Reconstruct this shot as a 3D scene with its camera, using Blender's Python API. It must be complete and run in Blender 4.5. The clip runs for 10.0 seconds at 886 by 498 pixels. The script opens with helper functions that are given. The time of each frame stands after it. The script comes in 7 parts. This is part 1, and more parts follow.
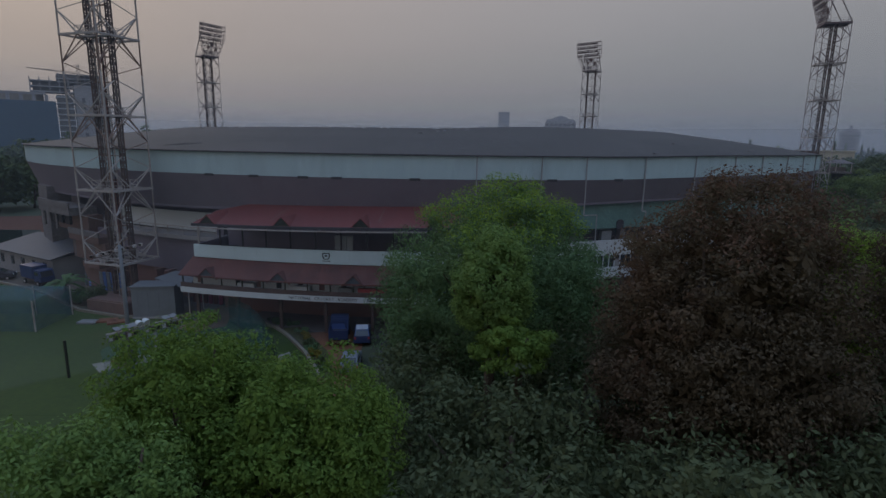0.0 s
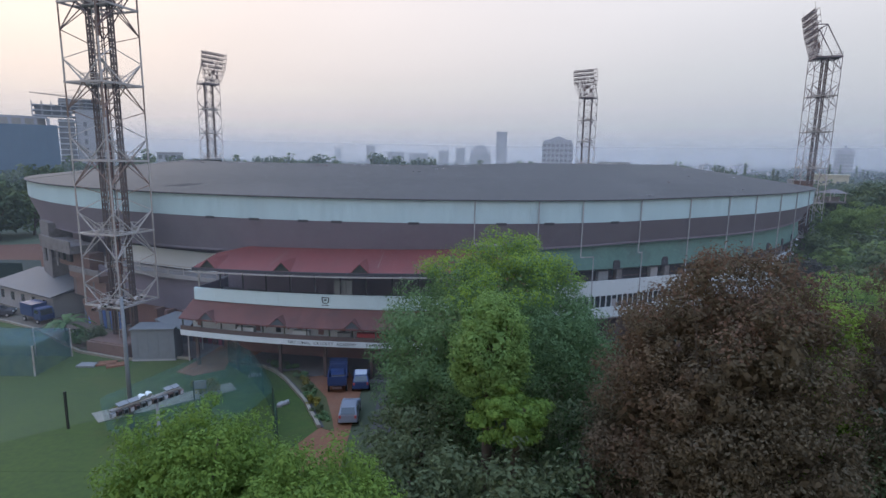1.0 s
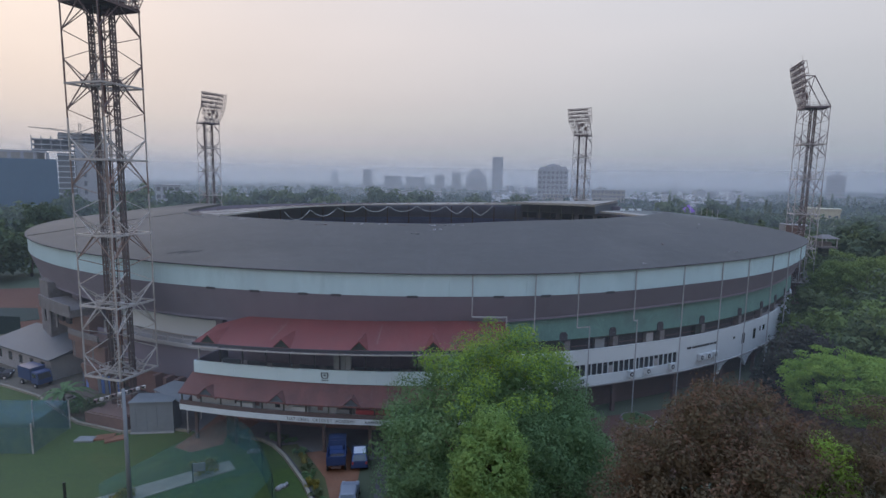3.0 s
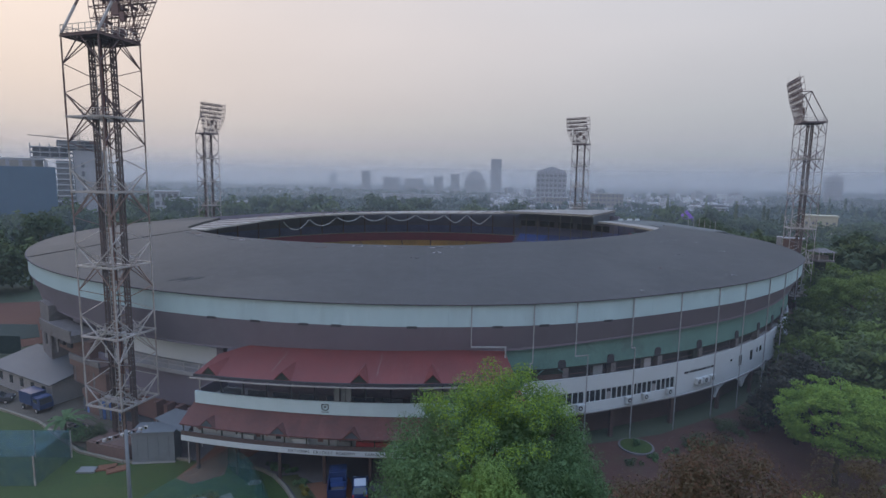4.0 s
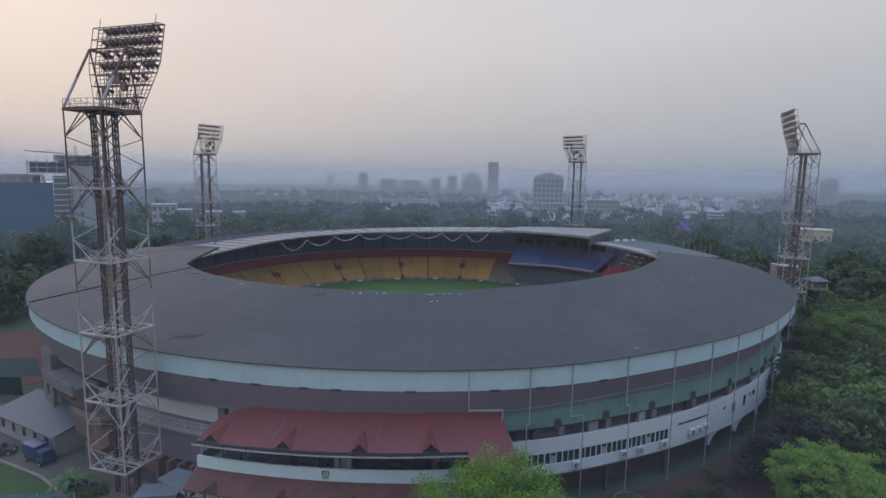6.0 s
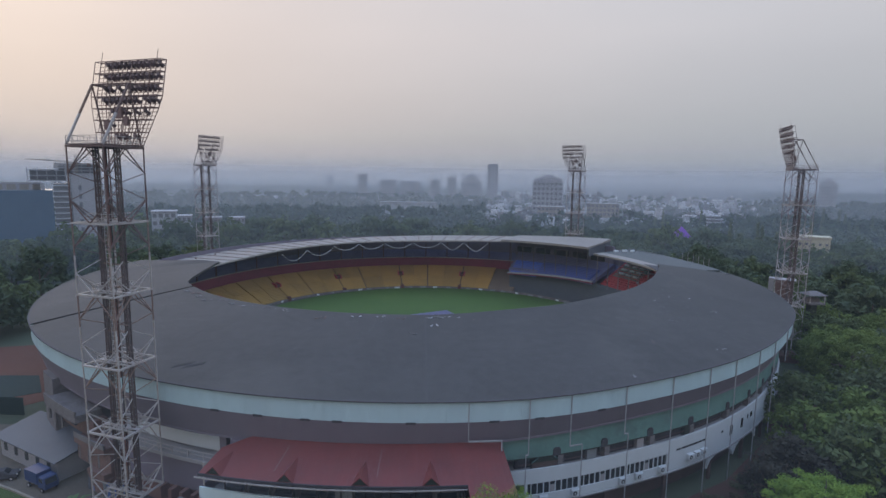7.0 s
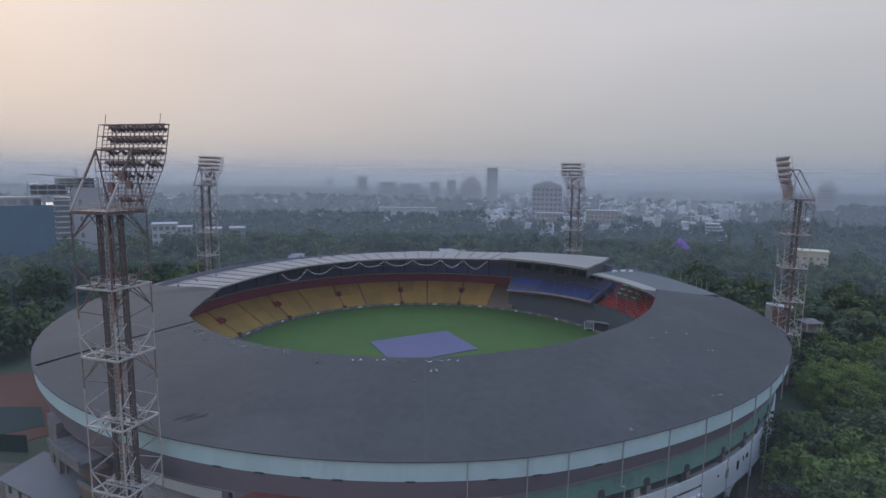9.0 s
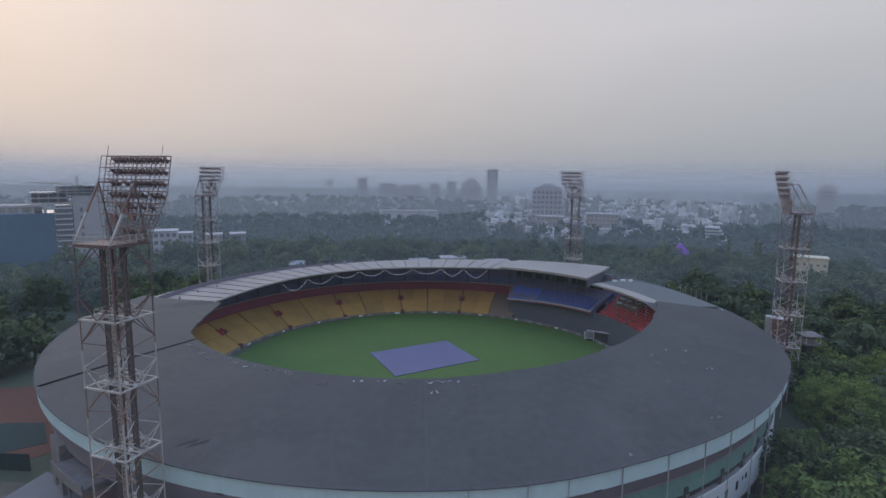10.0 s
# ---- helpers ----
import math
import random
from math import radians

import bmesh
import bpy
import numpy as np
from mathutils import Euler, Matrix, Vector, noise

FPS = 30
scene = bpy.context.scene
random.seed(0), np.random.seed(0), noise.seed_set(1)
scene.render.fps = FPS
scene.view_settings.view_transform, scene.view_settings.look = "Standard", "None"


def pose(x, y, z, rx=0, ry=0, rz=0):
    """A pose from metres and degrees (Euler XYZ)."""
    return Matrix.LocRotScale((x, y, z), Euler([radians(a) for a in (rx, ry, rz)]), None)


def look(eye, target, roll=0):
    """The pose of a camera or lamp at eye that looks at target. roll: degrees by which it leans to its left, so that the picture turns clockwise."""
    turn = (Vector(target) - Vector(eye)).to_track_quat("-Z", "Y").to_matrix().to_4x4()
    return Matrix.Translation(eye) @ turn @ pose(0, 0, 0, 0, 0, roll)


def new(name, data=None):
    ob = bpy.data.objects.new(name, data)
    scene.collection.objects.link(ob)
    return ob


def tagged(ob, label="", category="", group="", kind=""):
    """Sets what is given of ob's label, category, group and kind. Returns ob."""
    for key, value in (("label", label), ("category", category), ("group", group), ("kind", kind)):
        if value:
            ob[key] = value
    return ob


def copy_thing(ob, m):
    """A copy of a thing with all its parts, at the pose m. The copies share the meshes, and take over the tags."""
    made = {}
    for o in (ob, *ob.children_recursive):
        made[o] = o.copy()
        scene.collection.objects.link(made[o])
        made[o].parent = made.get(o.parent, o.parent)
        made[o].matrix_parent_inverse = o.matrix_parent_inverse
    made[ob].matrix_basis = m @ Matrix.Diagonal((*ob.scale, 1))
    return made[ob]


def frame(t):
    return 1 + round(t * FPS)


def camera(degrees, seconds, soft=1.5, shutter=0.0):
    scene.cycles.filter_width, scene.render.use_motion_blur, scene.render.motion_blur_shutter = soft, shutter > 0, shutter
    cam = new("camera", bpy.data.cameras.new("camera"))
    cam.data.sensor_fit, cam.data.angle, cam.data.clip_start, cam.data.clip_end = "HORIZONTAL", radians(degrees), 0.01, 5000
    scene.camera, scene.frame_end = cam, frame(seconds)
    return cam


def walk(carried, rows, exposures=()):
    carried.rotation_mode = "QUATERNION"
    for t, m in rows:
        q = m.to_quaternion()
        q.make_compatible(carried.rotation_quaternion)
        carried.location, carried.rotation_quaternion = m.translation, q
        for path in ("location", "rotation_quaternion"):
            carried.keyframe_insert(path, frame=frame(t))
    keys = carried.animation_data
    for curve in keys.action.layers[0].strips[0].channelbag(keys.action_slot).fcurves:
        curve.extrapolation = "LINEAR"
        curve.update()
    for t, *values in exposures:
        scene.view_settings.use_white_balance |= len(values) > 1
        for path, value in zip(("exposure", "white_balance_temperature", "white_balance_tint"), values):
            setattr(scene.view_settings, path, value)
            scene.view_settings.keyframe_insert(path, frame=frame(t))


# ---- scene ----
cam = camera(79.0, 10.0, soft=1.5)
# seconds, eye x y z, yaw, pitch, roll to the left
ROWS = [
    (0.0, 0.425, 0.215, 19.671, -1.035, -11.29, 0.87), (0.5, 0.420, 0.160, 21.143, -1.085, -10.38, 0.89),
    (1.0, 0.378, 0.150, 22.610, -1.180, -9.515, 0.91), (1.5, 0.310, 0.155, 24.004, -1.265, -8.600, 0.94),
    (2.0, 0.245, 0.145, 25.418, -1.342, -7.835, 0.945), (2.5, 0.165, 0.150, 26.870, -1.450, -7.315, 0.95),
    (4.0, -0.065, 0.140, 31.910, -1.695, -7.340, 0.91), (4.5, -0.060, 0.125, 33.790, -1.772, -7.415, 0.89),
    (5.0, -0.115, 0.115, 35.750, -1.870, -7.500, 0.875), (5.5, -0.190, 0.150, 37.680, -1.945, -7.525, 0.855),
    (7.0, -0.335, 0.130, 43.470, -2.046, -7.645, 0.79), (7.5, -0.360, 0.135, 45.330, -2.070, -7.660, 0.80),
    (8.0, -0.365, 0.160, 47.180, -2.090, -7.712, 0.81), (8.5, -0.330, 0.215, 48.960, -2.080, -7.755, 0.79),
    (9.0, -0.350, 0.230, 50.740, -2.080, -7.785, 0.77), (9.5, -0.385, 0.255, 52.540, -2.070, -7.814, 0.71),
    (10.0, -0.400, 0.266, 54.313, -2.050, -7.830, 0.655),
]
walk(cam, [(t, pose(x, y, z, 90 + pitch, 0, yaw) @ pose(0, 0, 0, 0, 0, roll)) for t, x, y, z, yaw, pitch, roll in ROWS],
     exposures=[(0.0, -0.9), (0.2, -0.45), (0.4, 0.28), (0.6, 0.6), (0.8, 0.58), (1.0, 0.52), (2.0, 0.38), (3.0, 0.21), (4.5, 0.12), (10.0, 0.03)])

# ---------------------------------------------------------------- sky and light
world = bpy.data.worlds.new("overcast_dusk")
scene.world = world
world.use_nodes = True
wt = world.node_tree
wt.nodes.clear()


def wnode(kind, **kw):
    n = wt.nodes.new(kind)
    for k, v in kw.items():
        n.inputs[k].default_value = v
    return n


SUN_AZ, SUN_EL = -38.0, 16.0
sky = wt.nodes.new("ShaderNodeTexSky")
sky.sky_type = 'NISHITA'
sky.sun_disc = False
sky.sun_elevation = radians(SUN_EL)
sky.sun_rotation = radians(SUN_AZ)
sky.air_density, sky.dust_density = 1.5, 5.0
coord = wt.nodes.new("ShaderNodeTexCoord")
split = wt.nodes.new("ShaderNodeSeparateXYZ")
wt.links.new(coord.outputs["Generated"], split.inputs[0])


def wramp(stops):
    r = wt.nodes.new("ShaderNodeValToRGB")
    e = r.color_ramp.elements
    while len(e) < len(stops):
        e.new(0.5)
    for el, (p, c) in zip(e, stops):
        el.position, el.color = p, (*c, 1)
    return r


warm = wramp([(0.0, (0.520, 0.480, 0.476)), (0.06, (0.586, 0.527, 0.506)), (0.14, (0.650, 0.569, 0.542)), (0.24, (0.735, 0.64, 0.61)), (0.42, (0.74, 0.665, 0.655)), (1.0, (0.80, 1.20, 1.99))])
cool = wramp([(0.0, (0.345, 0.366, 0.405)), (0.06, (0.388, 0.405, 0.437)), (0.14, (0.462, 0.474, 0.510)), (0.24, (0.552, 0.553, 0.592)), (0.42, (0.587, 0.615, 0.688)), (1.0, (0.80, 1.20, 1.99))])
side = wt.nodes.new("ShaderNodeMapRange")
side.interpolation_type = 'SMOOTHSTEP'
side.inputs["From Min"].default_value, side.inputs["From Max"].default_value = -0.7, 0.7
blend = wt.nodes.new("ShaderNodeMix")
blend.data_type = 'RGBA'
cloud = wt.nodes.new("ShaderNodeTexNoise")
cloud.inputs["Scale"].default_value, cloud.inputs["Detail"].default_value = 2.2, 4.0
stretch = wt.nodes.new("ShaderNodeMapping")
stretch.inputs["Scale"].default_value = (1.0, 1.0, 4.0)
cloudy = wt.nodes.new("ShaderNodeMapRange")
cloudy.inputs["To Min"].default_value, cloudy.inputs["To Max"].default_value = 0.93, 1.07
tone = wt.nodes.new("ShaderNodeVectorMath")
tone.operation = 'MULTIPLY'
wt.links.new(coord.outputs["Generated"], stretch.inputs["Vector"])
wt.links.new(stretch.outputs["Vector"], cloud.inputs["Vector"])
wt.links.new(cloud.outputs["Fac"], cloudy.inputs["Value"])
wt.links.new(split.outputs["X"], side.inputs["Value"])
for r in (warm, cool):
    wt.links.new(split.outputs["Z"], r.inputs["Fac"])
wt.links.new(side.outputs["Result"], blend.inputs["Factor"])
wt.links.new(warm.outputs["Color"], blend.inputs[6])
wt.links.new(cool.outputs["Color"], blend.inputs[7])
wt.links.new(blend.outputs[2], tone.inputs[0])
wt.links.new(cloudy.outputs["Result"], tone.inputs[1])
bg_sky = wnode("ShaderNodeBackground", Strength=0.002)
bg_haze = wnode("ShaderNodeBackground", Strength=1.0)
both = wt.nodes.new("ShaderNodeAddShader")
w_out = wt.nodes.new("ShaderNodeOutputWorld")
wt.links.new(sky.outputs["Color"], bg_sky.inputs["Color"])
wt.links.new(tone.outputs["Vector"], bg_haze.inputs["Color"])
wt.links.new(bg_sky.outputs[0], both.inputs[0])
wt.links.new(bg_haze.outputs[0], both.inputs[1])
wt.links.new(both.outputs[0], w_out.inputs["Surface"])

sun_data = bpy.data.lights.new("sun", 'SUN')
sun_data.energy, sun_data.angle, sun_data.color = 0.5, radians(25), (1.0, 0.86, 0.74)
sun = new("sun", sun_data)
_az, _el = radians(SUN_AZ), radians(SUN_EL)
sun.matrix_world = look((0, 0, 300), Vector((0, 0, 300)) - Vector((math.sin(_az) * math.cos(_el), math.cos(_az) * math.cos(_el), math.sin(_el))))

# ---------------------------------------------------------------- materials
def mat(name, base, dark=None, rough=0.8, metal=0.0, scale=0.6, fine=9.0, bump=0.15, amount=1.0, rand=0.0, stains=0.0, stain_col=(0.05, 0.045, 0.04), stretch=(1, 1, 1), island=False):
    """A weathered surface: broad and fine variation between two tones, optional stains, and a fine relief."""
    m = bpy.data.materials.new(name)
    m.use_nodes = True
    t = m.node_tree
    b = t.nodes["Principled BSDF"]
    b.inputs["Roughness"].default_value, b.inputs["Metallic"].default_value = rough, metal
    dark = dark or tuple(c * 0.72 for c in base)
    tc = t.nodes.new("ShaderNodeTexCoord")
    mp = t.nodes.new("ShaderNodeMapping")
    mp.inputs["Scale"].default_value = stretch
    t.links.new(tc.outputs["Object"], mp.inputs["Vector"])
    n1 = t.nodes.new("ShaderNodeTexNoise")
    n1.inputs["Scale"].default_value, n1.inputs["Detail"].default_value, n1.inputs["Roughness"].default_value = scale, 5, 0.6
    n2 = t.nodes.new("ShaderNodeTexNoise")
    n2.inputs["Scale"].default_value, n2.inputs["Detail"].default_value = fine, 4
    for n in (n1, n2):
        t.links.new(mp.outputs["Vector"], n.inputs["Vector"])
    add = t.nodes.new("ShaderNodeMath")
    add.operation = 'ADD'
    t.links.new(n1.outputs["Fac"], add.inputs[0])
    t.links.new(n2.outputs["Fac"], add.inputs[1])
    last = add.outputs[0]
    if rand:
        src = t.nodes.new("ShaderNodeNewGeometry") if island else t.nodes.new("ShaderNodeObjectInfo")
        mul = t.nodes.new("ShaderNodeMath")
        mul.operation = 'MULTIPLY_ADD'
        mul.inputs[1].default_value, mul.inputs[2].default_value = rand, -rand / 2
        t.links.new(src.outputs["Random Per Island" if island else "Random"], mul.inputs[0])
        ad2 = t.nodes.new("ShaderNodeMath")
        ad2.operation = 'ADD'
        t.links.new(last, ad2.inputs[0])
        t.links.new(mul.outputs[0], ad2.inputs[1])
        last = ad2.outputs[0]
    mr = t.nodes.new("ShaderNodeMapRange")
    mr.inputs["From Min"].default_value, mr.inputs["From Max"].default_value = 1.0 - 0.42 / amount, 1.0 + 0.42 / amount
    t.links.new(last, mr.inputs["Value"])
    mix = t.nodes.new("ShaderNodeMix")
    mix.data_type = 'RGBA'
    mix.inputs[6].default_value, mix.inputs[7].default_value = (*dark, 1), (*base, 1)
    t.links.new(mr.outputs["Result"], mix.inputs["Factor"])
    col = mix.outputs[2]
    if stains:
        ns = t.nodes.new("ShaderNodeTexNoise")
        ns.inputs["Scale"].default_value, ns.inputs["Detail"].default_value, ns.inputs["Roughness"].default_value = scale * 0.7, 8, 0.7
        t.links.new(mp.outputs["Vector"], ns.inputs["Vector"])
        ms = t.nodes.new("ShaderNodeMapRange")
        ms.inputs["From Min"].default_value, ms.inputs["From Max"].default_value = 0.52, 0.72
        ms.inputs["To Max"].default_value = stains
        t.links.new(ns.outputs["Fac"], ms.inputs["Value"])
        mx = t.nodes.new("ShaderNodeMix")
        mx.data_type = 'RGBA'
        mx.inputs[7].default_value = (*stain_col, 1)
        t.links.new(ms.outputs["Result"], mx.inputs["Factor"])
        t.links.new(col, mx.inputs[6])
        col = mx.outputs[2]
    t.links.new(col, b.inputs["Base Color"])
    if bump:
        bp = t.nodes.new("ShaderNodeBump")
        bp.inputs["Strength"].default_value, bp.inputs["Distance"].default_value = bump, 0.05
        t.links.new(n2.outputs["Fac"], bp.inputs["Height"])
        t.links.new(bp.outputs["Normal"], b.inputs["Normal"])
    return m


def leaf_mat(name, base, dark, tip, rand=0.5):
    """Leaves: tone from clump to clump and leaf to leaf, light passing through a little."""
    m = mat(name, base, dark, rough=0.75, scale=0.22, fine=1.6, bump=0.0, amount=1.2, rand=rand, island=True, stains=0.55, stain_col=tip)
    t = m.node_tree
    b = t.nodes["Principled BSDF"]
    b.inputs["Specular IOR Level"].default_value = 0.15
    tr = t.nodes.new("ShaderNodeBsdfTranslucent")
    src = b.inputs["Base Color"].links[0].from_socket
    t.links.new(src, tr.inputs["Color"])
    mx = t.nodes.new("ShaderNodeMixShader")
    mx.inputs[0].default_value = 0.38
    out = t.nodes["Material Output"]
    t.links.new(b.outputs[0], mx.inputs[1])
    t.links.new(tr.outputs[0], mx.inputs[2])
    t.links.new(mx.outputs[0], out.inputs["Surface"])
    return m


def net_mat(name, colour, cover):
    """Knotted net: fine threads, mostly open."""
    m = bpy.data.materials.new(name)
    m.use_nodes = True
    t = m.node_tree
    b = t.nodes["Principled BSDF"]
    b.inputs["Base Color"].default_value = (*colour, 1)
    b.inputs["Roughness"].default_value = 0.9
    n = t.nodes.new("ShaderNodeTexNoise")
    n.inputs["Scale"].default_value = 0.7
    tc = t.nodes.new("ShaderNodeTexCoord")
    t.links.new(tc.outputs["Object"], n.inputs["Vector"])
    mr = t.nodes.new("ShaderNodeMapRange")
    mr.inputs["From Min"].default_value, mr.inputs["From Max"].default_value = 0.3, 0.7
    mr.inputs["To Min"].default_value, mr.inputs["To Max"].default_value = cover * 0.6, cover * 1.3
    t.links.new(n.outputs["Fac"], mr.inputs["Value"])
    tr = t.nodes.new("ShaderNodeBsdfTransparent")
    mx = t.nodes.new("ShaderNodeMixShader")
    t.links.new(mr.outputs["Result"], mx.inputs[0])
    t.links.new(tr.outputs[0], mx.inputs[1])
    t.links.new(b.outputs[0], mx.inputs[2])
    t.links.new(mx.outputs[0], t.nodes["Material Output"].inputs["Surface"])
    return m


def haze_mat(name, thick, top, low, tint):
    """A thin layer of hanging haze that scatters daylight and thins out upwards."""
    m = bpy.data.materials.new(name)
    m.use_nodes = True
    t = m.node_tree
    t.nodes.remove(t.nodes["Principled BSDF"])
    tc = t.nodes.new("ShaderNodeTexCoord")
    sp = t.nodes.new("ShaderNodeSeparateXYZ")
    t.links.new(tc.outputs["Object"], sp.inputs[0])
    mr = t.nodes.new("ShaderNodeMapRange")
    mr.interpolation_type = 'SMOOTHSTEP'
    mr.inputs["From Min"].default_value, mr.inputs["From Max"].default_value = low, top
    mr.inputs["To Min"].default_value, mr.inputs["To Max"].default_value = thick, 0.0
    t.links.new(sp.outputs["Z"], mr.inputs["Value"])
    df = t.nodes.new("ShaderNodeBsdfDiffuse")
    tl = t.nodes.new("ShaderNodeBsdfTranslucent")
    for n in (df, tl):
        n.inputs["Color"].default_value = tint
    half = t.nodes.new("ShaderNodeMixShader")
    tr = t.nodes.new("ShaderNodeBsdfTransparent")
    mx = t.nodes.new("ShaderNodeMixShader")
    t.links.new(df.outputs[0], half.inputs[1])
    t.links.new(tl.outputs[0], half.inputs[2])
    t.links.new(mr.outputs["Result"], mx.inputs[0])
    t.links.new(tr.outputs[0], mx.inputs[1])
    t.links.new(half.outputs[0], mx.inputs[2])
    t.links.new(mx.outputs[0], t.nodes["Material Output"].inputs["Surface"])
    return m


def glass_mat(name, tint, rough=0.08):
    m = bpy.data.materials.new(name)
    m.use_nodes = True
    b = m.node_tree.nodes["Principled BSDF"]
    b.inputs["Base Color"].default_value = (*tint, 1)
    b.inputs["Roughness"].default_value, b.inputs["Metallic"].default_value = rough, 0.0
    b.inputs["Specular IOR Level"].default_value = 0.6
    return m


M = {}
M["roof"] = mat("bitumen_roof", (0.047, 0.0455, 0.0455), (0.033, 0.0322, 0.0322), 0.8, scale=0.06, fine=0.7, bump=0.08, amount=1.7, stains=0.75, stain_col=(0.068, 0.065, 0.062), rand=0.16)
M["seam"] = mat("roof_seam_tar", (0.07, 0.066, 0.068), rough=0.9)
M["fascia"] = mat("painted_fascia", (0.43, 0.575, 0.61), (0.35, 0.475, 0.515), 0.7, scale=0.22, fine=1.6, amount=1.3, stains=0.4, stain_col=(0.30, 0.36, 0.38), stretch=(1, 1, 0.3), rand=0.05)
M["underside"] = mat("mauve_render", (0.190, 0.168, 0.205), (0.155, 0.138, 0.170), 0.88, scale=0.3, fine=3.0, stains=0.3, stain_col=(0.125, 0.105, 0.11))
M["green_wall"] = mat("green_paint", (0.135, 0.255, 0.225), (0.09, 0.175, 0.157), 0.85, scale=0.3, fine=3.0, amount=1.3, stains=0.5, stain_col=(0.085, 0.095, 0.10))
M["white"] = mat("white_paint", (0.60, 0.65, 0.67), (0.50, 0.545, 0.57), 0.7, scale=0.4, fine=4.0, stains=0.2, stain_col=(0.4, 0.4, 0.38))
M["brown_wall"] = mat("red_brown_render", (0.24, 0.135, 0.115), (0.17, 0.10, 0.09), 0.85, scale=0.4, fine=4.0, stains=0.3)
M["concrete"] = mat("grey_concrete", (0.34, 0.33, 0.33), (0.26, 0.255, 0.26), 0.85, scale=0.5, fine=5.0, stains=0.3, stain_col=(0.16, 0.15, 0.15))
# near-black: shade put into colour in openings, gaps, doorways; also plain dark parts
M["dark_in"] = mat("shade_and_dark_parts", (0.06, 0.057, 0.065), rough=0.9)
M["red_tile"] = mat("red_roof_tile", (0.192, 0.043, 0.037), (0.138, 0.034, 0.030), 0.6, scale=0.3, fine=3.5, amount=1.3, stains=0.3, stain_col=(0.13, 0.055, 0.046), rand=0.12)
M["balcony"] = mat("balcony_paint", (0.58, 0.72, 0.76), (0.50, 0.63, 0.67), 0.7, scale=0.3, fine=1.6, stains=0.2, stain_col=(0.4, 0.46, 0.48), rand=0.05)
M["gable"] = mat("dark_green_timber", (0.032, 0.04, 0.03), (0.022, 0.028, 0.022), 0.7)
M["steel_white"] = mat("grey_painted_steel", (0.44, 0.41, 0.39), (0.31, 0.285, 0.27), 0.6, scale=0.8, fine=5.0, stains=0.6, stain_col=(0.21, 0.12, 0.085))
M["steel_dark"] = mat("dark_weathered_steel", (0.15, 0.092, 0.082), (0.09, 0.058, 0.055), 0.65, scale=0.8, fine=5.0, stains=0.5, stain_col=(0.19, 0.085, 0.055))
M["rust"] = mat("rusty_steel", (0.24, 0.16, 0.125), (0.155, 0.10, 0.08), 0.8, scale=0.9, fine=6.0, stains=0.5, stain_col=(0.33, 0.25, 0.20))
M["rust_red"] = mat("red_rusted_steel", (0.185, 0.072, 0.055), (0.115, 0.048, 0.04), 0.85, scale=0.9, fine=6.0, stains=0.4, stain_col=(0.25, 0.15, 0.11))
M["column_dark"] = mat("dark_grimy_steel", (0.105, 0.072, 0.066), (0.06, 0.045, 0.044), 0.7, scale=0.6, fine=5.0, stains=0.45, stain_col=(0.21, 0.11, 0.08))
# far towers' steel: haze put into the colour by paling and tinting it
M["haze_grey_steel"] = mat("weathered_haze_grey_steel", (0.27, 0.225, 0.225), (0.19, 0.155, 0.158), 0.7, scale=0.8, fine=5.0, stains=0.4, stain_col=(0.24, 0.15, 0.12))
M["haze_lilac_steel"] = mat("haze_tinted_steel", (0.215, 0.172, 0.187), (0.15, 0.12, 0.132), 0.7, scale=0.8, fine=5.0, stains=0.4, stain_col=(0.22, 0.14, 0.12))
M["frame_steel"] = mat("brown_weathered_steel", (0.225, 0.145, 0.13), (0.15, 0.095, 0.088), 0.7, scale=0.8, fine=5.0, stains=0.5, stain_col=(0.26, 0.13, 0.09))
M["lamp"] = mat("lamp_housing", (0.185, 0.125, 0.125), (0.10, 0.072, 0.075), 0.5, rand=0.5)
M["glass"] = glass_mat("dark_window_glass", (0.03, 0.035, 0.04))
M["canopy"] = mat("pale_canopy_sheet", (0.27, 0.25, 0.228), (0.20, 0.186, 0.172), 0.6, scale=0.12, fine=1.4, stains=0.3, stain_col=(0.17, 0.16, 0.15), rand=0.3)
M["yellow"] = mat("yellow_seats", (0.43, 0.268, 0.076), (0.285, 0.185, 0.062), 0.6, scale=0.18, fine=2.6, amount=1.6, stains=0.5, stain_col=(0.25, 0.18, 0.085), rand=0.45)
M["blue_seat"] = mat("blue_seats", (0.07, 0.16, 0.62), (0.055, 0.12, 0.48), 0.6, scale=0.2, fine=2.0)
M["blue_dark"] = mat("faded_blue_seats", (0.075, 0.12, 0.36), (0.055, 0.085, 0.26), 0.65, scale=0.25, fine=2.0, stains=0.4, stain_col=(0.13, 0.14, 0.22))
M["red_seat"] = mat("red_seats", (0.46, 0.072, 0.078), (0.31, 0.056, 0.062), 0.6, scale=0.2, fine=2.0, stains=0.2)
M["red_wall"] = mat("dark_red_wall", (0.245, 0.048, 0.082), (0.165, 0.04, 0.066), 0.75, scale=0.3, fine=2.0, stains=0.4, stain_col=(0.12, 0.07, 0.10))
M["field"] = mat("mown_field", (0.060, 0.114, 0.013), (0.042, 0.086, 0.012), 0.9, scale=0.035, fine=0.6, bump=0.2, amount=1.5, stains=0.45, stain_col=(0.098, 0.122, 0.026))
M["lawn"] = mat("patchy_lawn", (0.048, 0.082, 0.011), (0.029, 0.054, 0.010), 0.9, scale=0.09, fine=2.2, bump=0.3, amount=1.4, stains=0.7, stain_col=(0.080, 0.077, 0.016))
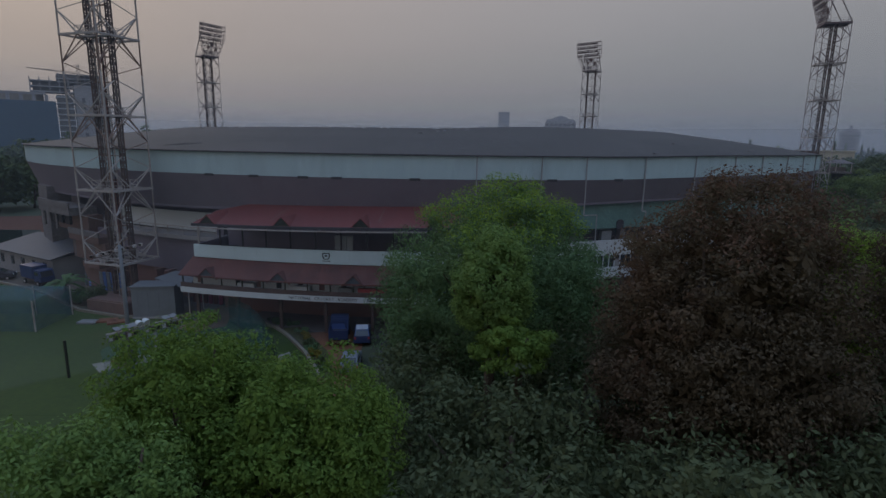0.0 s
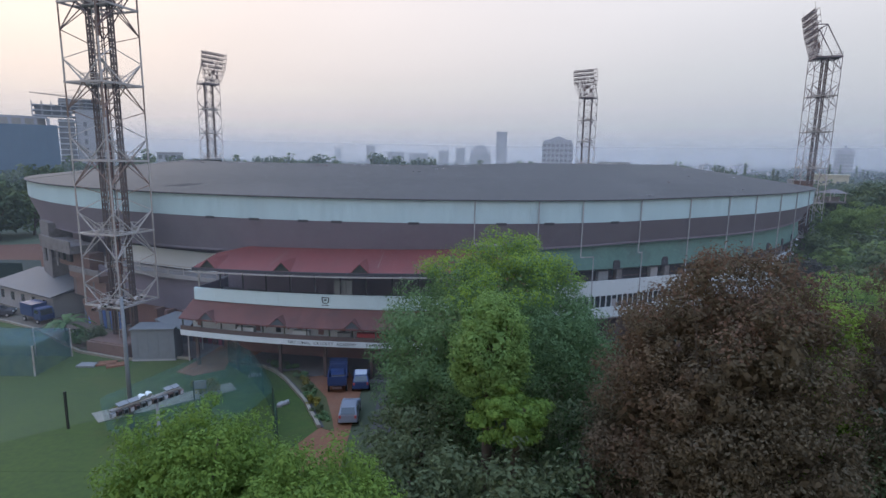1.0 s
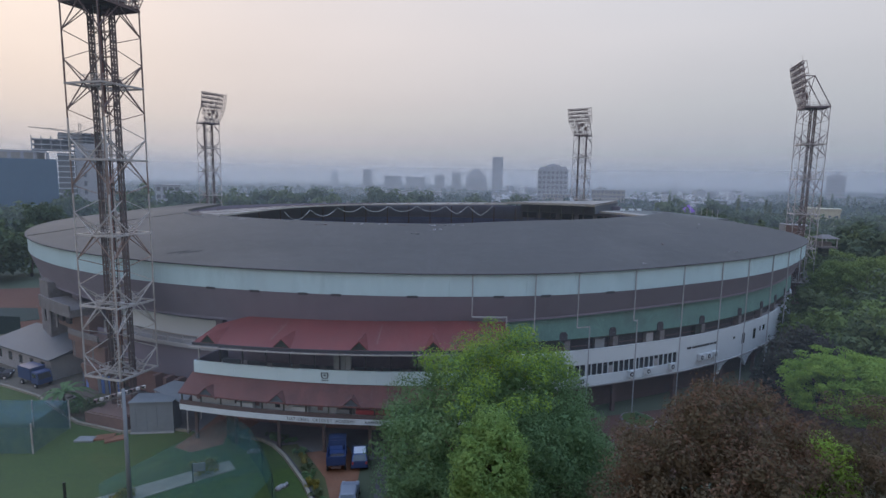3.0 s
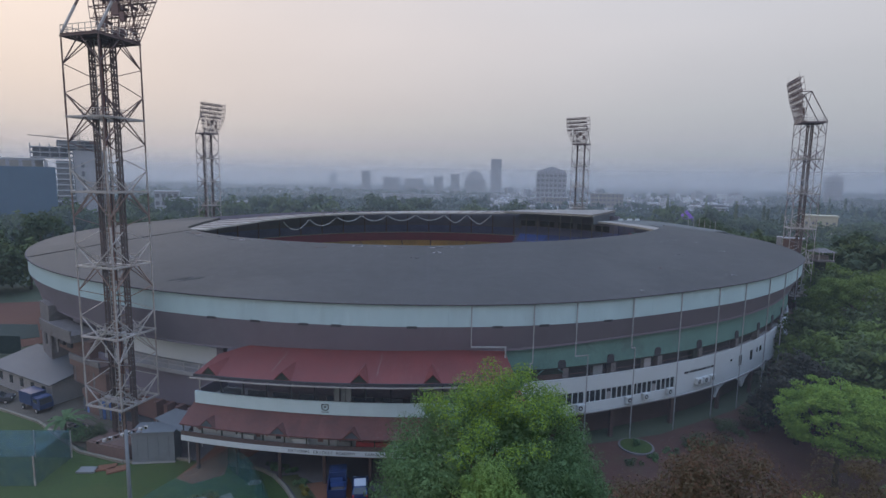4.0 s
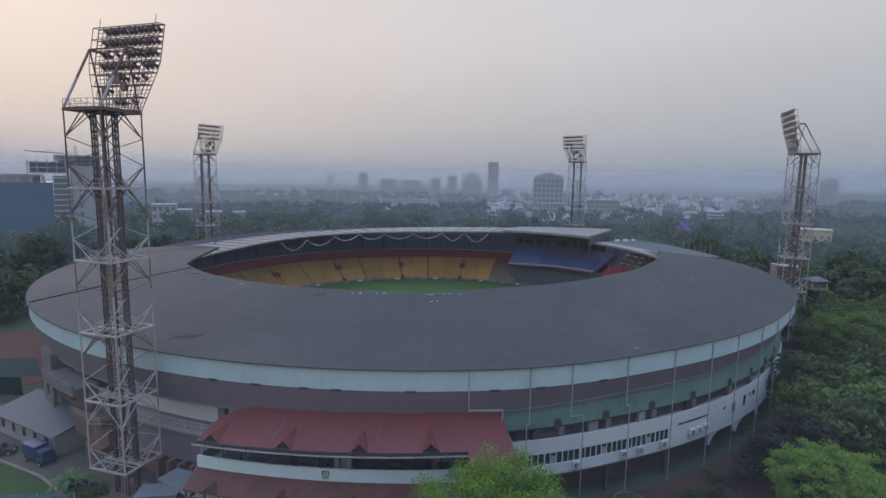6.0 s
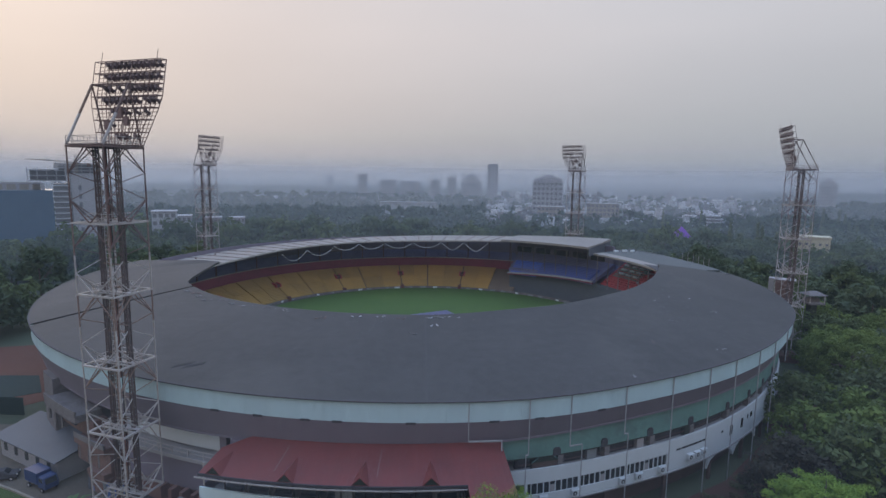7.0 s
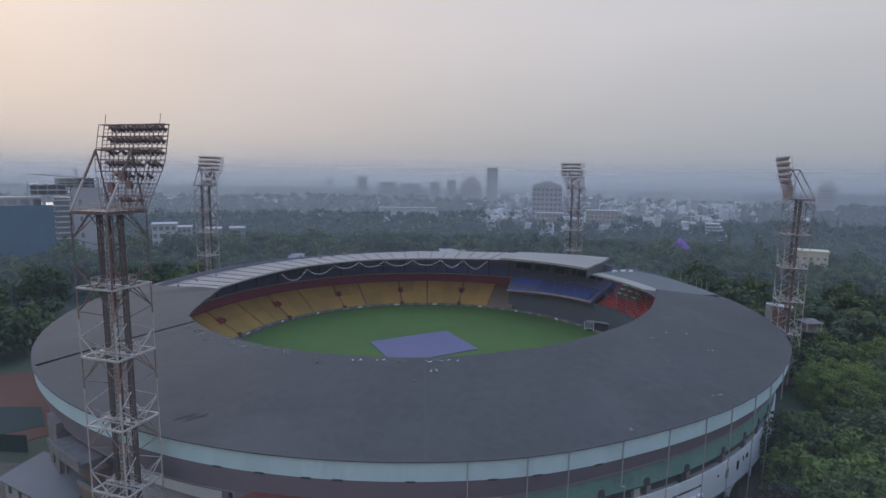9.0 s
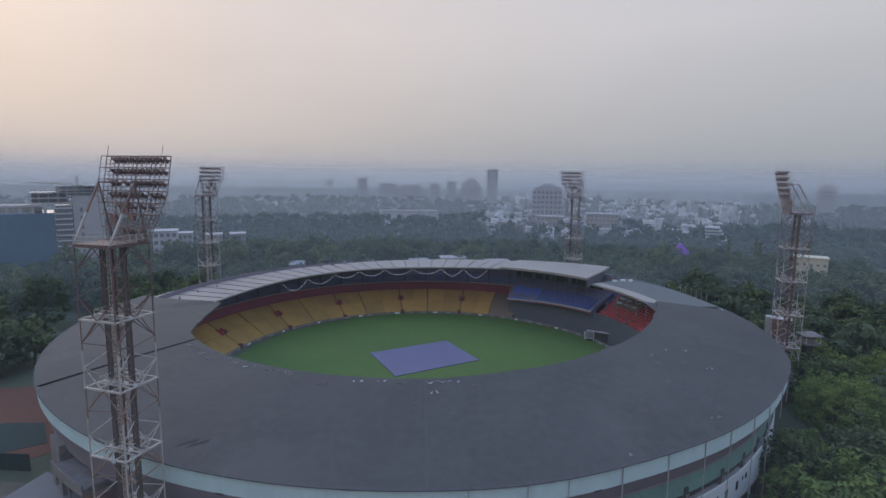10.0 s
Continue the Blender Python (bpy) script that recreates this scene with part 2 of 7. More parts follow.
M["cover"] = mat("lavender_sheet", (0.105, 0.10, 0.185), (0.085, 0.08, 0.15), 0.6, scale=0.2, fine=1.5)
M["earth"] = mat("red_earth", (0.235, 0.10, 0.052), (0.155, 0.07, 0.042), 0.95, scale=0.3, fine=4.0, bump=0.4, stains=0.4, stain_col=(0.2, 0.125, 0.085))
M["asphalt"] = mat("worn_asphalt", (0.08, 0.077, 0.076), (0.056, 0.054, 0.055), 0.9, scale=0.3, fine=5.0, stains=0.3, stain_col=(0.16, 0.13, 0.11))
M["kerb"] = mat("pale_kerb", (0.27, 0.24, 0.185), (0.20, 0.175, 0.14), 0.85, scale=0.8, fine=6.0, stains=0.3)
M["sheet"] = mat("grey_metal_sheet", (0.235, 0.25, 0.26), (0.185, 0.195, 0.205), 0.5, scale=0.4, fine=3.0, stains=0.25)
M["shed_sheet"] = mat("dull_grey_sheet", (0.185, 0.20, 0.215), (0.145, 0.158, 0.17), 0.7, scale=0.4, fine=3.0, stains=0.3)
M["paving"] = mat("worn_grey_paving", (0.15, 0.14, 0.14), (0.10, 0.095, 0.096), 0.9, scale=0.35, fine=4.0, amount=1.3, stains=0.4, stain_col=(0.17, 0.11, 0.085))
M["roof_pale"] = mat("pale_sheet_roof", (0.112, 0.120, 0.134), (0.088, 0.095, 0.106), 0.65, scale=0.3, fine=3.0, stains=0.3, stain_col=(0.19, 0.19, 0.19))
M["bark"] = mat("bark", (0.12, 0.09, 0.065), (0.07, 0.055, 0.04), 0.95, scale=1.2, fine=9.0, bump=0.5)
M["leaf_mid"] = leaf_mat("leaves_mid_green", (0.160, 0.255, 0.112), (0.096, 0.162, 0.080), (0.205, 0.295, 0.105))
M["leaf_light"] = leaf_mat("leaves_light_green", (0.215, 0.33, 0.095), (0.125, 0.205, 0.065), (0.28, 0.37, 0.085))
M["leaf_dark"] = leaf_mat("leaves_dark_green", (0.130, 0.160, 0.078), (0.086, 0.110, 0.060), (0.160, 0.188, 0.075), 0.4)
M["leaf_brown"] = leaf_mat("leaves_reddish_brown", (0.146, 0.113, 0.068), (0.096, 0.080, 0.055), (0.212, 0.097, 0.067), 0.35)
M["leaf_red"] = leaf_mat("dull_red_leaves", (0.168, 0.102, 0.066), (0.11, 0.072, 0.05), (0.22, 0.105, 0.07), 0.4)
M["leaf_bright"] = leaf_mat("leaves_bright_green", (0.18, 0.275, 0.055), (0.10, 0.17, 0.04), (0.25, 0.32, 0.06))
M["leaf_olive"] = leaf_mat("olive_green_leaves", (0.170, 0.230, 0.062), (0.10, 0.14, 0.045), (0.22, 0.27, 0.07), 0.45)
M["slate"] = mat("blue_grey_timber", (0.10, 0.115, 0.135), rough=0.8)
M["pipe"] = mat("pale_grey_pipe", (0.36, 0.37, 0.385), (0.24, 0.245, 0.255), 0.6, scale=0.5, fine=5.0, amount=1.4, stains=0.5, stain_col=(0.18, 0.165, 0.155))
M["stair"] = mat("stained_concrete", (0.20, 0.185, 0.185), (0.12, 0.11, 0.11), 0.9, scale=0.5, fine=4.0, amount=1.4, stains=0.6, stain_col=(0.10, 0.085, 0.08))
M["stair_in"] = mat("shaded_brown_render", (0.19, 0.115, 0.095), (0.12, 0.08, 0.07), 0.9, scale=0.5, fine=4.0, stains=0.4)
M["soil"] = mat("dark_red_soil", (0.105, 0.046, 0.031), (0.064, 0.033, 0.025), 0.95, scale=0.35, fine=4.0, bump=0.5, stains=0.5, stain_col=(0.07, 0.06, 0.03))
M["verge"] = mat("rough_olive_verge", (0.085, 0.088, 0.028), (0.055, 0.06, 0.024), 0.95, scale=0.5, fine=5.0, bump=0.5, stains=0.4, stain_col=(0.12, 0.085, 0.05))
M["strip"] = mat("worn_matting", (0.27, 0.265, 0.225), (0.20, 0.20, 0.165), 0.9, scale=0.6, fine=5.0, stains=0.3, stain_col=(0.15, 0.155, 0.11))
M["leaf_young"] = leaf_mat("young_yellow_green_leaves", (0.25, 0.37, 0.066), (0.155, 0.25, 0.054), (0.32, 0.40, 0.07), 0.5)
M["leaf_grey"] = leaf_mat("grey_brown_leaves", (0.072, 0.068, 0.052), (0.045, 0.046, 0.038), (0.085, 0.075, 0.05), 0.4)
M["felt"] = mat("black_felt", (0.03, 0.03, 0.032), rough=0.95)
M["plinth"] = mat("dark_brown_plinth", (0.115, 0.075, 0.064), (0.075, 0.052, 0.046), 0.9, scale=0.4, fine=4.0, stains=0.3)
M["aisle"] = mat("worn_brown_steps", (0.20, 0.155, 0.11), (0.14, 0.11, 0.085), 0.9, scale=0.3, fine=3.0, stains=0.3)
M["bay_glass"] = glass_mat("pale_blue_glass", (0.10, 0.16, 0.18), 0.2)
M["dust"] = mat("pale_roof_dust", (0.078, 0.077, 0.074), (0.05, 0.05, 0.05), 0.95, scale=0.9, fine=6.0, amount=1.6)
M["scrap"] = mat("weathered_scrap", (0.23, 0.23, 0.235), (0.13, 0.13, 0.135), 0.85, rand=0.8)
# leaf colour lightened in place of haze before the trees
M["leaf_far"] = leaf_mat("leaves_far_woods", (0.130, 0.168, 0.070), (0.076, 0.102, 0.048), (0.162, 0.19, 0.075), 0.5)
M["scrub"] = mat("scrubby_ground", (0.075, 0.085, 0.05), (0.045, 0.06, 0.035), 0.95, scale=0.01, fine=0.2, bump=0.0, stains=0.35, stain_col=(0.14, 0.12, 0.09))
M["city_wall"] = mat("city_walls", (0.52, 0.54, 0.57), (0.12, 0.12, 0.125), 0.85, scale=0.01, fine=0.3, bump=0.0, rand=1.3, island=True)
# concrete made lighter so that far blocks look hazier
M["tower_grey"] = mat("far_concrete", (0.36, 0.36, 0.38), (0.29, 0.29, 0.31), 0.8, scale=0.02, fine=0.3, bump=0.0)
M["blue_glass"] = mat("blue_curtain_wall", (0.075, 0.14, 0.21), (0.055, 0.105, 0.165), 0.35, scale=0.05, fine=0.4, bump=0.0, rand=0.4)
M["blue_paint"] = mat("blue_vehicle_paint", (0.03, 0.057, 0.155), (0.022, 0.04, 0.11), 0.5, bump=0.0, stains=0.4, stain_col=(0.06, 0.055, 0.06))
M["grey_paint"] = mat("grey_vehicle_paint", (0.21, 0.235, 0.28), (0.17, 0.19, 0.23), 0.4, bump=0.0)
M["white_paint2"] = mat("white_vehicle_paint", (0.55, 0.6, 0.68), (0.48, 0.53, 0.6), 0.35, bump=0.0)
M["rubber"] = mat("black_rubber", (0.02, 0.02, 0.02), rough=0.9)
M["net_green"] = net_mat("green_net", (0.02, 0.095, 0.085), 0.27)
M["net_wall"] = net_mat("dark_green_net", (0.012, 0.062, 0.058), 0.5)
M["net_blue"] = net_mat("blue_net", (0.04, 0.125, 0.16), 0.40)
M["cream"] = mat("cream_walls", (0.50, 0.47, 0.34), (0.42, 0.39, 0.29), 0.8, scale=0.2, fine=2.0)
M["swag"] = mat("white_cloth", (0.44, 0.44, 0.47), rough=0.9)
M["ink"] = mat("black_lettering", (0.02, 0.02, 0.025), rough=0.7)
M["purple"] = mat("purple_cloth", (0.20, 0.07, 0.40), rough=0.8)
M["tent_blue"] = mat("blue_tarpaulin", (0.12, 0.20, 0.45), rough=0.6)
M["flower"] = leaf_mat("yellowing_leaves", (0.28, 0.22, 0.05), (0.14, 0.13, 0.03), (0.3, 0.26, 0.06))
M["clay"] = mat("red_clay", (0.128, 0.050, 0.029), (0.094, 0.039, 0.025), 0.95, scale=0.1, fine=2.0, stains=0.3, stain_col=(0.16, 0.08, 0.052))
M["court_green"] = mat("court_green", (0.017, 0.035, 0.029), (0.012, 0.027, 0.023), 0.92, scale=0.1, fine=2.0)
M["upper"] = mat("shaded_blue_seats", (0.16, 0.175, 0.31), (0.11, 0.12, 0.22), 0.7, scale=0.3, fine=2.0, amount=1.3, stains=0.3, stain_col=(0.2, 0.2, 0.26))
M["yard"] = mat("pale_dirt_yard", (0.135, 0.112, 0.084), (0.085, 0.07, 0.056), 0.95, scale=0.25, fine=3.0, amount=1.4, stains=0.5, stain_col=(0.16, 0.135, 0.10))
M["woods"] = leaf_mat("hazy_woods", (0.056, 0.084, 0.050), (0.038, 0.058, 0.038), (0.072, 0.098, 0.050), 0.25)
# likewise brightened and cooled, standing in for missing haze
M["near_woods"] = leaf_mat("haze_lightened_woods", (0.110, 0.142, 0.070), (0.060, 0.088, 0.060), (0.138, 0.154, 0.07), 0.2)
for _n in M["near_woods"].node_tree.nodes:
    if _n.type == 'TEX_NOISE':
        _n.inputs["Scale"].default_value *= 0.28
M["entrance"] = mat("red_brown_entrance", (0.13, 0.055, 0.05), rough=0.8)
M["side_sheet"] = mat("grey_sheet_roof", (0.115, 0.126, 0.124), (0.085, 0.094, 0.094), 0.95, scale=0.12, fine=1.4, stains=0.3, stain_col=(0.13, 0.135, 0.14))
M["far_white"] = mat("far_pale_paint", (0.42, 0.44, 0.46), (0.34, 0.355, 0.38), 0.8, scale=0.1, fine=0.8, bump=0.0)
M["far_beige"] = mat("far_beige_render", (0.33, 0.29, 0.25), (0.27, 0.24, 0.21), 0.8, scale=0.1, fine=0.8, bump=0.0)
M["far_window"] = mat("far_window", (0.17, 0.175, 0.195), rough=0.4, bump=0.0)
M["lower_tile"] = mat("weathered_brown_tile", (0.165, 0.066, 0.056), (0.105, 0.048, 0.043), 0.8, scale=0.5, fine=3.5, amount=1.6, stains=0.5, stain_col=(0.08, 0.056, 0.054), rand=0.25)

# ---------------------------------------------------------------- geometry helpers
CX, CY, RO = -0.5, 141.3, 83.3


def ease(f):
    f = min(1.0, max(0.0, f))
    return f * f * (3 - 2 * f)


def ring(R, a, z, cx=CX, cy=CY):
    """A point on a circle; a in degrees from the side that faces the walk's start, growing to the east."""
    t = radians(a)
    if cx == CX and R > 62:
        e = ease((a - 6) / 16) * (1 - ease((a - 47) / 16))
        R -= 0.95 * e * min(1.0, (R - 62) / 14)
        if z > 15.2:
            z += 0.22 * ease((a - 14) / 14) * (1 - ease((a - 47) / 16))
    return (cx + R * math.sin(t), cy - R * math.cos(t), z)


def ramp(knots, a):
    """A value that runs straight from knot to knot."""
    for (p, u), (q, v) in zip(knots, knots[1:]):
        if a <= q:
            return u + (v - u) * max(0.0, (a - p) / (q - p))
    return knots[-1][1]


class Geo:
    """Collects verts and faces of one mesh."""

    def __init__(self):
        self.v, self.f = [], []

    def add(self, verts, faces):
        n = len(self.v)
        self.v += [tuple(p) for p in verts]
        self.f += [tuple(i + n for i in f) for f in faces]
        return self

    def box(self, c, s, m=None):
        x, y, z = s[0] / 2, s[1] / 2, s[2] / 2
        vs = [Vector((i * x, j * y, k * z)) for i in (-1, 1) for j in (-1, 1) for k in (-1, 1)]
        if m is not None:
            vs = [m @ p for p in vs]
        vs = [p + Vector(c) for p in vs]
        return self.add(vs, [(0, 1, 3, 2), (4, 6, 7, 5), (0, 4, 5, 1), (2, 3, 7, 6), (0, 2, 6, 4), (1, 5, 7, 3)])

    def bar(self, p, q, w=0.1, h=None):
        p, q = Vector(p), Vector(q)
        d = (q - p).normalized()
        up = Vector((0, 0, 1)) if abs(d.z) < 0.95 else Vector((1, 0, 0))
        s = d.cross(up).normalized() * (w / 2)
        u = s.normalized().cross(d) * ((h or w) / 2)
        vs = [a + i * s + j * u for a in (p, q) for i, j in ((-1, -1), (1, -1), (1, 1), (-1, 1))]
        return self.add(vs, [(0, 1, 2, 3), (7, 6, 5, 4), (0, 4, 5, 1), (1, 5, 6, 2), (2, 6, 7, 3), (3, 7, 4, 0)])

    def tube(self, pts, r0, r1=None, n=7):
        r1 = r0 if r1 is None else r1
        pts = [Vector(p) for p in pts]
        rings = []
        for i, p in enumerate(pts):
            d = (pts[min(i + 1, len(pts) - 1)] - pts[max(i - 1, 0)]).normalized()
            a = d.orthogonal().normalized()
            b = d.cross(a)
            r = r0 + (r1 - r0) * i / (len(pts) - 1)
            rings.append([p + r * (math.cos(k * math.tau / n) * a + math.sin(k * math.tau / n) * b) for k in range(n)])
        vs = [p for rg in rings for p in rg]
        fs = [(i * n + k, i * n + (k + 1) % n, (i + 1) * n + (k + 1) % n, (i + 1) * n + k) for i in range(len(pts) - 1) for k in range(n)]
        fs += [tuple(range(n))[::-1], tuple((len(pts) - 1) * n + k for k in range(n))]
        return self.add(vs, fs)

    def sweep(self, prof, a0, a1, n, cx=CX, cy=CY, cut=None):
        """A closed outline of (R, z) carried round the ring from a0 to a1. cut(R, a): bends an end."""
        k = len(prof)
        vs = [ring(R, a0 + (a1 - a0) * i / n, z, cx, cy) for i in range(n + 1) for R, z in prof]
        fs = [(i * k + j, i * k + (j + 1) % k, (i + 1) * k + (j + 1) % k, (i + 1) * k + j) for i in range(n) for j in range(k)]
        fs += [tuple(range(k))[::-1], tuple(n * k + j for j in range(k))]
        return self.add(vs, fs)

    def vary(self, prof, a0, a1, n, cx=CX, cy=CY):
        """Like sweep, with an outline that changes along the ring: prof(a) gives it."""
        k = len(prof(a0))
        vs = []
        for i in range(n + 1):
            a = a0 + (a1 - a0) * i / n
            vs += [ring(R, a, z, cx, cy) for R, z in prof(a)]
        fs = [(i * k + j, i * k + (j + 1) % k, (i + 1) * k + (j + 1) % k, (i + 1) * k + j) for i in range(n) for j in range(k)]
        fs += [tuple(range(k))[::-1], tuple(n * k + j for j in range(k))]
        return self.add(vs, fs)

    def prism(self, poly, z0, z1):
        k = len(poly)
        vs = [(x, y, z0) for x, y in poly] + [(x, y, z1) for x, y in poly]
        return self.add(vs, [tuple(range(k))[::-1], tuple(range(k, 2 * k))] + [(j, (j + 1) % k, k + (j + 1) % k, k + j) for j in range(k)])

    def mesh(self, name, material, smooth=False):
        me = bpy.data.meshes.new(name)
        me.from_pydata(self.v, [], self.f)
        me.materials.append(material)
        if smooth:
            me.polygons.foreach_set("use_smooth", [True] * len(me.polygons))
        bm = bmesh.new()
        bm.from_mesh(me)
        bmesh.ops.recalc_face_normals(bm, faces=bm.faces)
        bm.to_mesh(me)
        bm.free()
        me.update()
        return me


def part(name, g, material, parent, label="", smooth=False):
    ob = new(name, g.mesh(name, material, smooth))
    ob.parent = parent
    if label:
        ob["label"] = label
    return ob


def shared(name, me, parent, m=None):
    ob = new(name, me)
    ob.parent = parent
    if m is not None:
        ob.matrix_basis = m
    return ob


def thing(name, label, category, m=None, group="", kind=""):
    ob = new(name)
    ob.empty_display_size = 0.5
    if m is not None:
        ob.matrix_basis = m
    return tagged(ob, label, category, group, kind)


def solid(name, g, material, label, category="", kind="", smooth=False, m=None, group=""):
    ob = new(name, g.mesh(name, material, smooth))
    if m is not None:
        ob.matrix_basis = m
    return tagged(ob, label, category, group, kind)


def rect(p, q, w):
    """Corners of a strip from p to q, w wide."""
    p, q = Vector(p), Vector(q)
    d = (q - p).normalized()
    s = Vector((-d.y, d.x)) * w / 2
    return [tuple(p - s), tuple(q - s), tuple(q + s), tuple(p + s)]

# ---------------------------------------------------------------- ground and distance
g = Geo()
_n = 96
_radii = [0, 60, 150, 300, 600, 1200, 2400, 4600]
_v = [(0, 120, 0)]
for r in _radii[1:]:
    _v += [(r * math.sin(k * math.tau / _n), 120 + r * math.cos(k * math.tau / _n), 0) for k in range(_n)]
_f = [(0, 1 + k, 1 + (k + 1) % _n) for k in range(_n)]
for i in range(len(_radii) - 2):
    _f += [(1 + i * _n + k, 1 + (i + 1) * _n + k, 1 + (i + 1) * _n + (k + 1) % _n, 1 + i * _n + (k + 1) % _n) for k in range(_n)]
g.add(_v, _f)
solid("ground", g, M["scrub"], "scrubby green and brown ground under the trees", "ground", "structure")

for r, thick, top in ((52, 0.06, 95), (238, 0.14, 90), (360, 0.16, 92), (620, 0.30, 96), (1150, 0.42, 100), (2200, 0.74, 120)):
    g = Geo()
    a0, a1, n = -75, 75, 40
    _v = [(r * math.sin(radians(a0 + (a1 - a0) * i / n)), r * math.cos(radians(a0 + (a1 - a0) * i / n)), z) for i in range(n + 1) for z in (-1, top)]
    g.add(_v, [(2 * i, 2 * i + 1, 2 * i + 3, 2 * i + 2) for i in range(n)])
    solid("haze_layer", g, haze_mat("haze", thick, top, 5.0 if r < 300 else 30.0, (0.535, 0.65, 0.79, 1) if r < 600 else (0.615, 0.675, 0.765, 1)), "thin blue-grey evening haze hanging over the city", "haze", "structure", smooth=True)


# ---------------------------------------------------------------- stadium
stadium = thing("stadium", "round concrete stadium with white fascia and dark ring roof", "stadium", pose(CX, CY, 0))
SINV = Matrix.Translation((-CX, -CY, 0))


def spart(name, g, material, label="", smooth=False, parent=None):
    """A part of the stadium, built in place."""
    ob = part(name, g, material, parent or stadium, label, smooth)
    ob.matrix_parent_inverse = SINV
    return ob


RI, ZR, ZI = 58.0, 18.3, 21.6
# ring roof in wedge panels: the seams lie a little open
ROOF_SEAMS = [-101, -92, -83, -74, -65, -58, -51.3, -44, -36, -28, -21, -14, -7, 0.2, 7, 14, 21, 28, 35, 42, 50, 58, 66, 74, 82, 90.3]


def roof_in(a):
    """Radius of the roof's inner edge: straight cuts where the dark roof meets the paler stands."""
    knots = [(-101, 81.5), (-83, 51.4), (-74, 52.3), (-65, 54.5), (-56, 57.6), (-40, 58.0), (20, 57.4), (38, 56.0), (56, 56.4), (72, 57.8), (82, 60.4), (90.3, 63.4)]
    for (p, u), (q, v) in zip(knots, knots[1:]):
        if a <= q:
            return u + (v - u) * (a - p) / (q - p)
    return knots[-1][1]


def roof_prof(ri, lift=0.0):
    f = (RO - ri) / (RO - RI)
    zi = ZR + (ZI - ZR + lift) * min(f, 1.02)
    zm = ZR + (ZI - ZR + 0.7 * lift) * min(f, 1.02) * 0.55
    return [(RO + 0.25, ZR), ((RO + ri) / 2, zm), (ri, zi), (ri, zi - 0.5), ((RO + ri) / 2, zm - 0.45), (RO + 0.25, ZR - 0.10)]


for a0, a1 in zip(ROOF_SEAMS, ROOF_SEAMS[1:]):
    end = a0 + (0.8 if a0 == -51.3 else 0.004)
    n = max(3, round((a1 - end) / 1.5))
    vs, fs = [], []
    for i in range(n + 1):
        a = end + (a1 - end) * i / n
        vs += [ring(R, a, z) for R, z in roof_prof(roof_in(a), 0.5 * ease(a / 18) * (1 - ease((a - 62) / 24)))]
    fs = [(i * 6 + j, i * 6 + (j + 1) % 6, (i + 1) * 6 + (j + 1) % 6, (i + 1) * 6 + j) for i in range(n) for j in range(6)]
    fs += [(5, 4, 3, 2, 1, 0), tuple(n * 6 + j for j in range(6))]
    spart("roof_panel", Geo().add(vs, fs), M["roof"])
# extra sheet below the panels, its near-black colour standing for shade there
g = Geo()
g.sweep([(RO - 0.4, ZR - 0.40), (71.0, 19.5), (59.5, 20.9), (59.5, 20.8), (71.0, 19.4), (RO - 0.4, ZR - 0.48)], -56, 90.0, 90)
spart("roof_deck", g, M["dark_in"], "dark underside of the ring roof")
g = Geo()
a = 0.45
g.add([ring(RO, a - 0.06, ZR + 0.05), ring(RO, a + 0.06, ZR + 0.05), ring(71, a + 0.08, 20.15), ring(RI, a + 0.1, ZI + 0.05), ring(RI, a - 0.1, ZI + 0.05), ring(71, a - 0.08, 20.15)], [(0, 1, 2, 5), (5, 2, 3, 4)])
spart("roof_seam", g, M["seam"])
# dusty streaks running down the roof
_rd = random.Random(31)
for a, r0, r1 in ((0.5, 64, 83), (6.1, 71, 83), (-6.8, 60, 66)):
    g = Geo()
    vs = []
    n = 9
    for i in range(n + 1):
        R = r0 + (r1 - r0) * i / n
        f = (RO - R) / (RO - RI)
        z = ZR + (ZI - ZR) * (1.1 * f if f < 0.5 else 0.55 + 0.9 * (f - 0.5)) + 0.035
        w, sh = _rd.uniform(0.03, 0.28), _rd.uniform(-0.12, 0.12)
        vs += [ring(R, a + sh - w / 2, z), ring(R, a + sh + w / 2, z)]
    g.add(vs, [(2 * i, 2 * i + 1, 2 * i + 3, 2 * i + 2) for i in range(n)])
    spart("dust_streak", g, M["dust"], "faint dusty streak on the roof")

# white fascia band, in panels
for i in range(35):
    a0 = -100 + i * 6
    g = Geo()
    g.sweep([(RO, ZR - 0.11), (RO, 15.72), (RO - 0.3, 15.72), (RO - 0.3, ZR - 0.36)], a0 + 0.004, a0 + 5.996, 4)
    spart("fascia_panel", g, M["fascia"])
g = Geo()
g.sweep([(RO + 0.32, ZR + 0.03), (RO + 0.32, ZR - 0.10), (RO + 0.06, ZR - 0.10), (RO + 0.06, ZR + 0.03)], -100, 110, 105)
spart("roof_edge", g, M["dark_in"], "dark metal roof edge")

# sloping underside of the upper tier, lower over the pavilion than on the east
UNDER = [(-112, 11.75), (-20, 11.75), (-11, 12.0), (-2, 12.35), (4, 12.5), (12, 12.9), (17, 13.1), (24, 13.25), (112, 13.25)]


def under(a):
    return ramp(UNDER, a)


g = Geo()
g.vary(lambda a: [(RO - 0.02, 15.67), (81.95, under(a)), (77.6, under(a)), (77.6, under(a) + 0.35), (81.65, under(a) + 0.35), (RO - 0.5, 15.82)], -112, 112, 112)
spart("raked_underside", g, M["underside"], "mauve painted underside of the upper tier")
g = Geo()
g.vary(lambda a: [(82.0, under(a) + 0.05), (82.0, under(a) - 0.22), (81.65, under(a) - 0.22), (81.65, under(a) - 0.01)], -112, 112, 112)
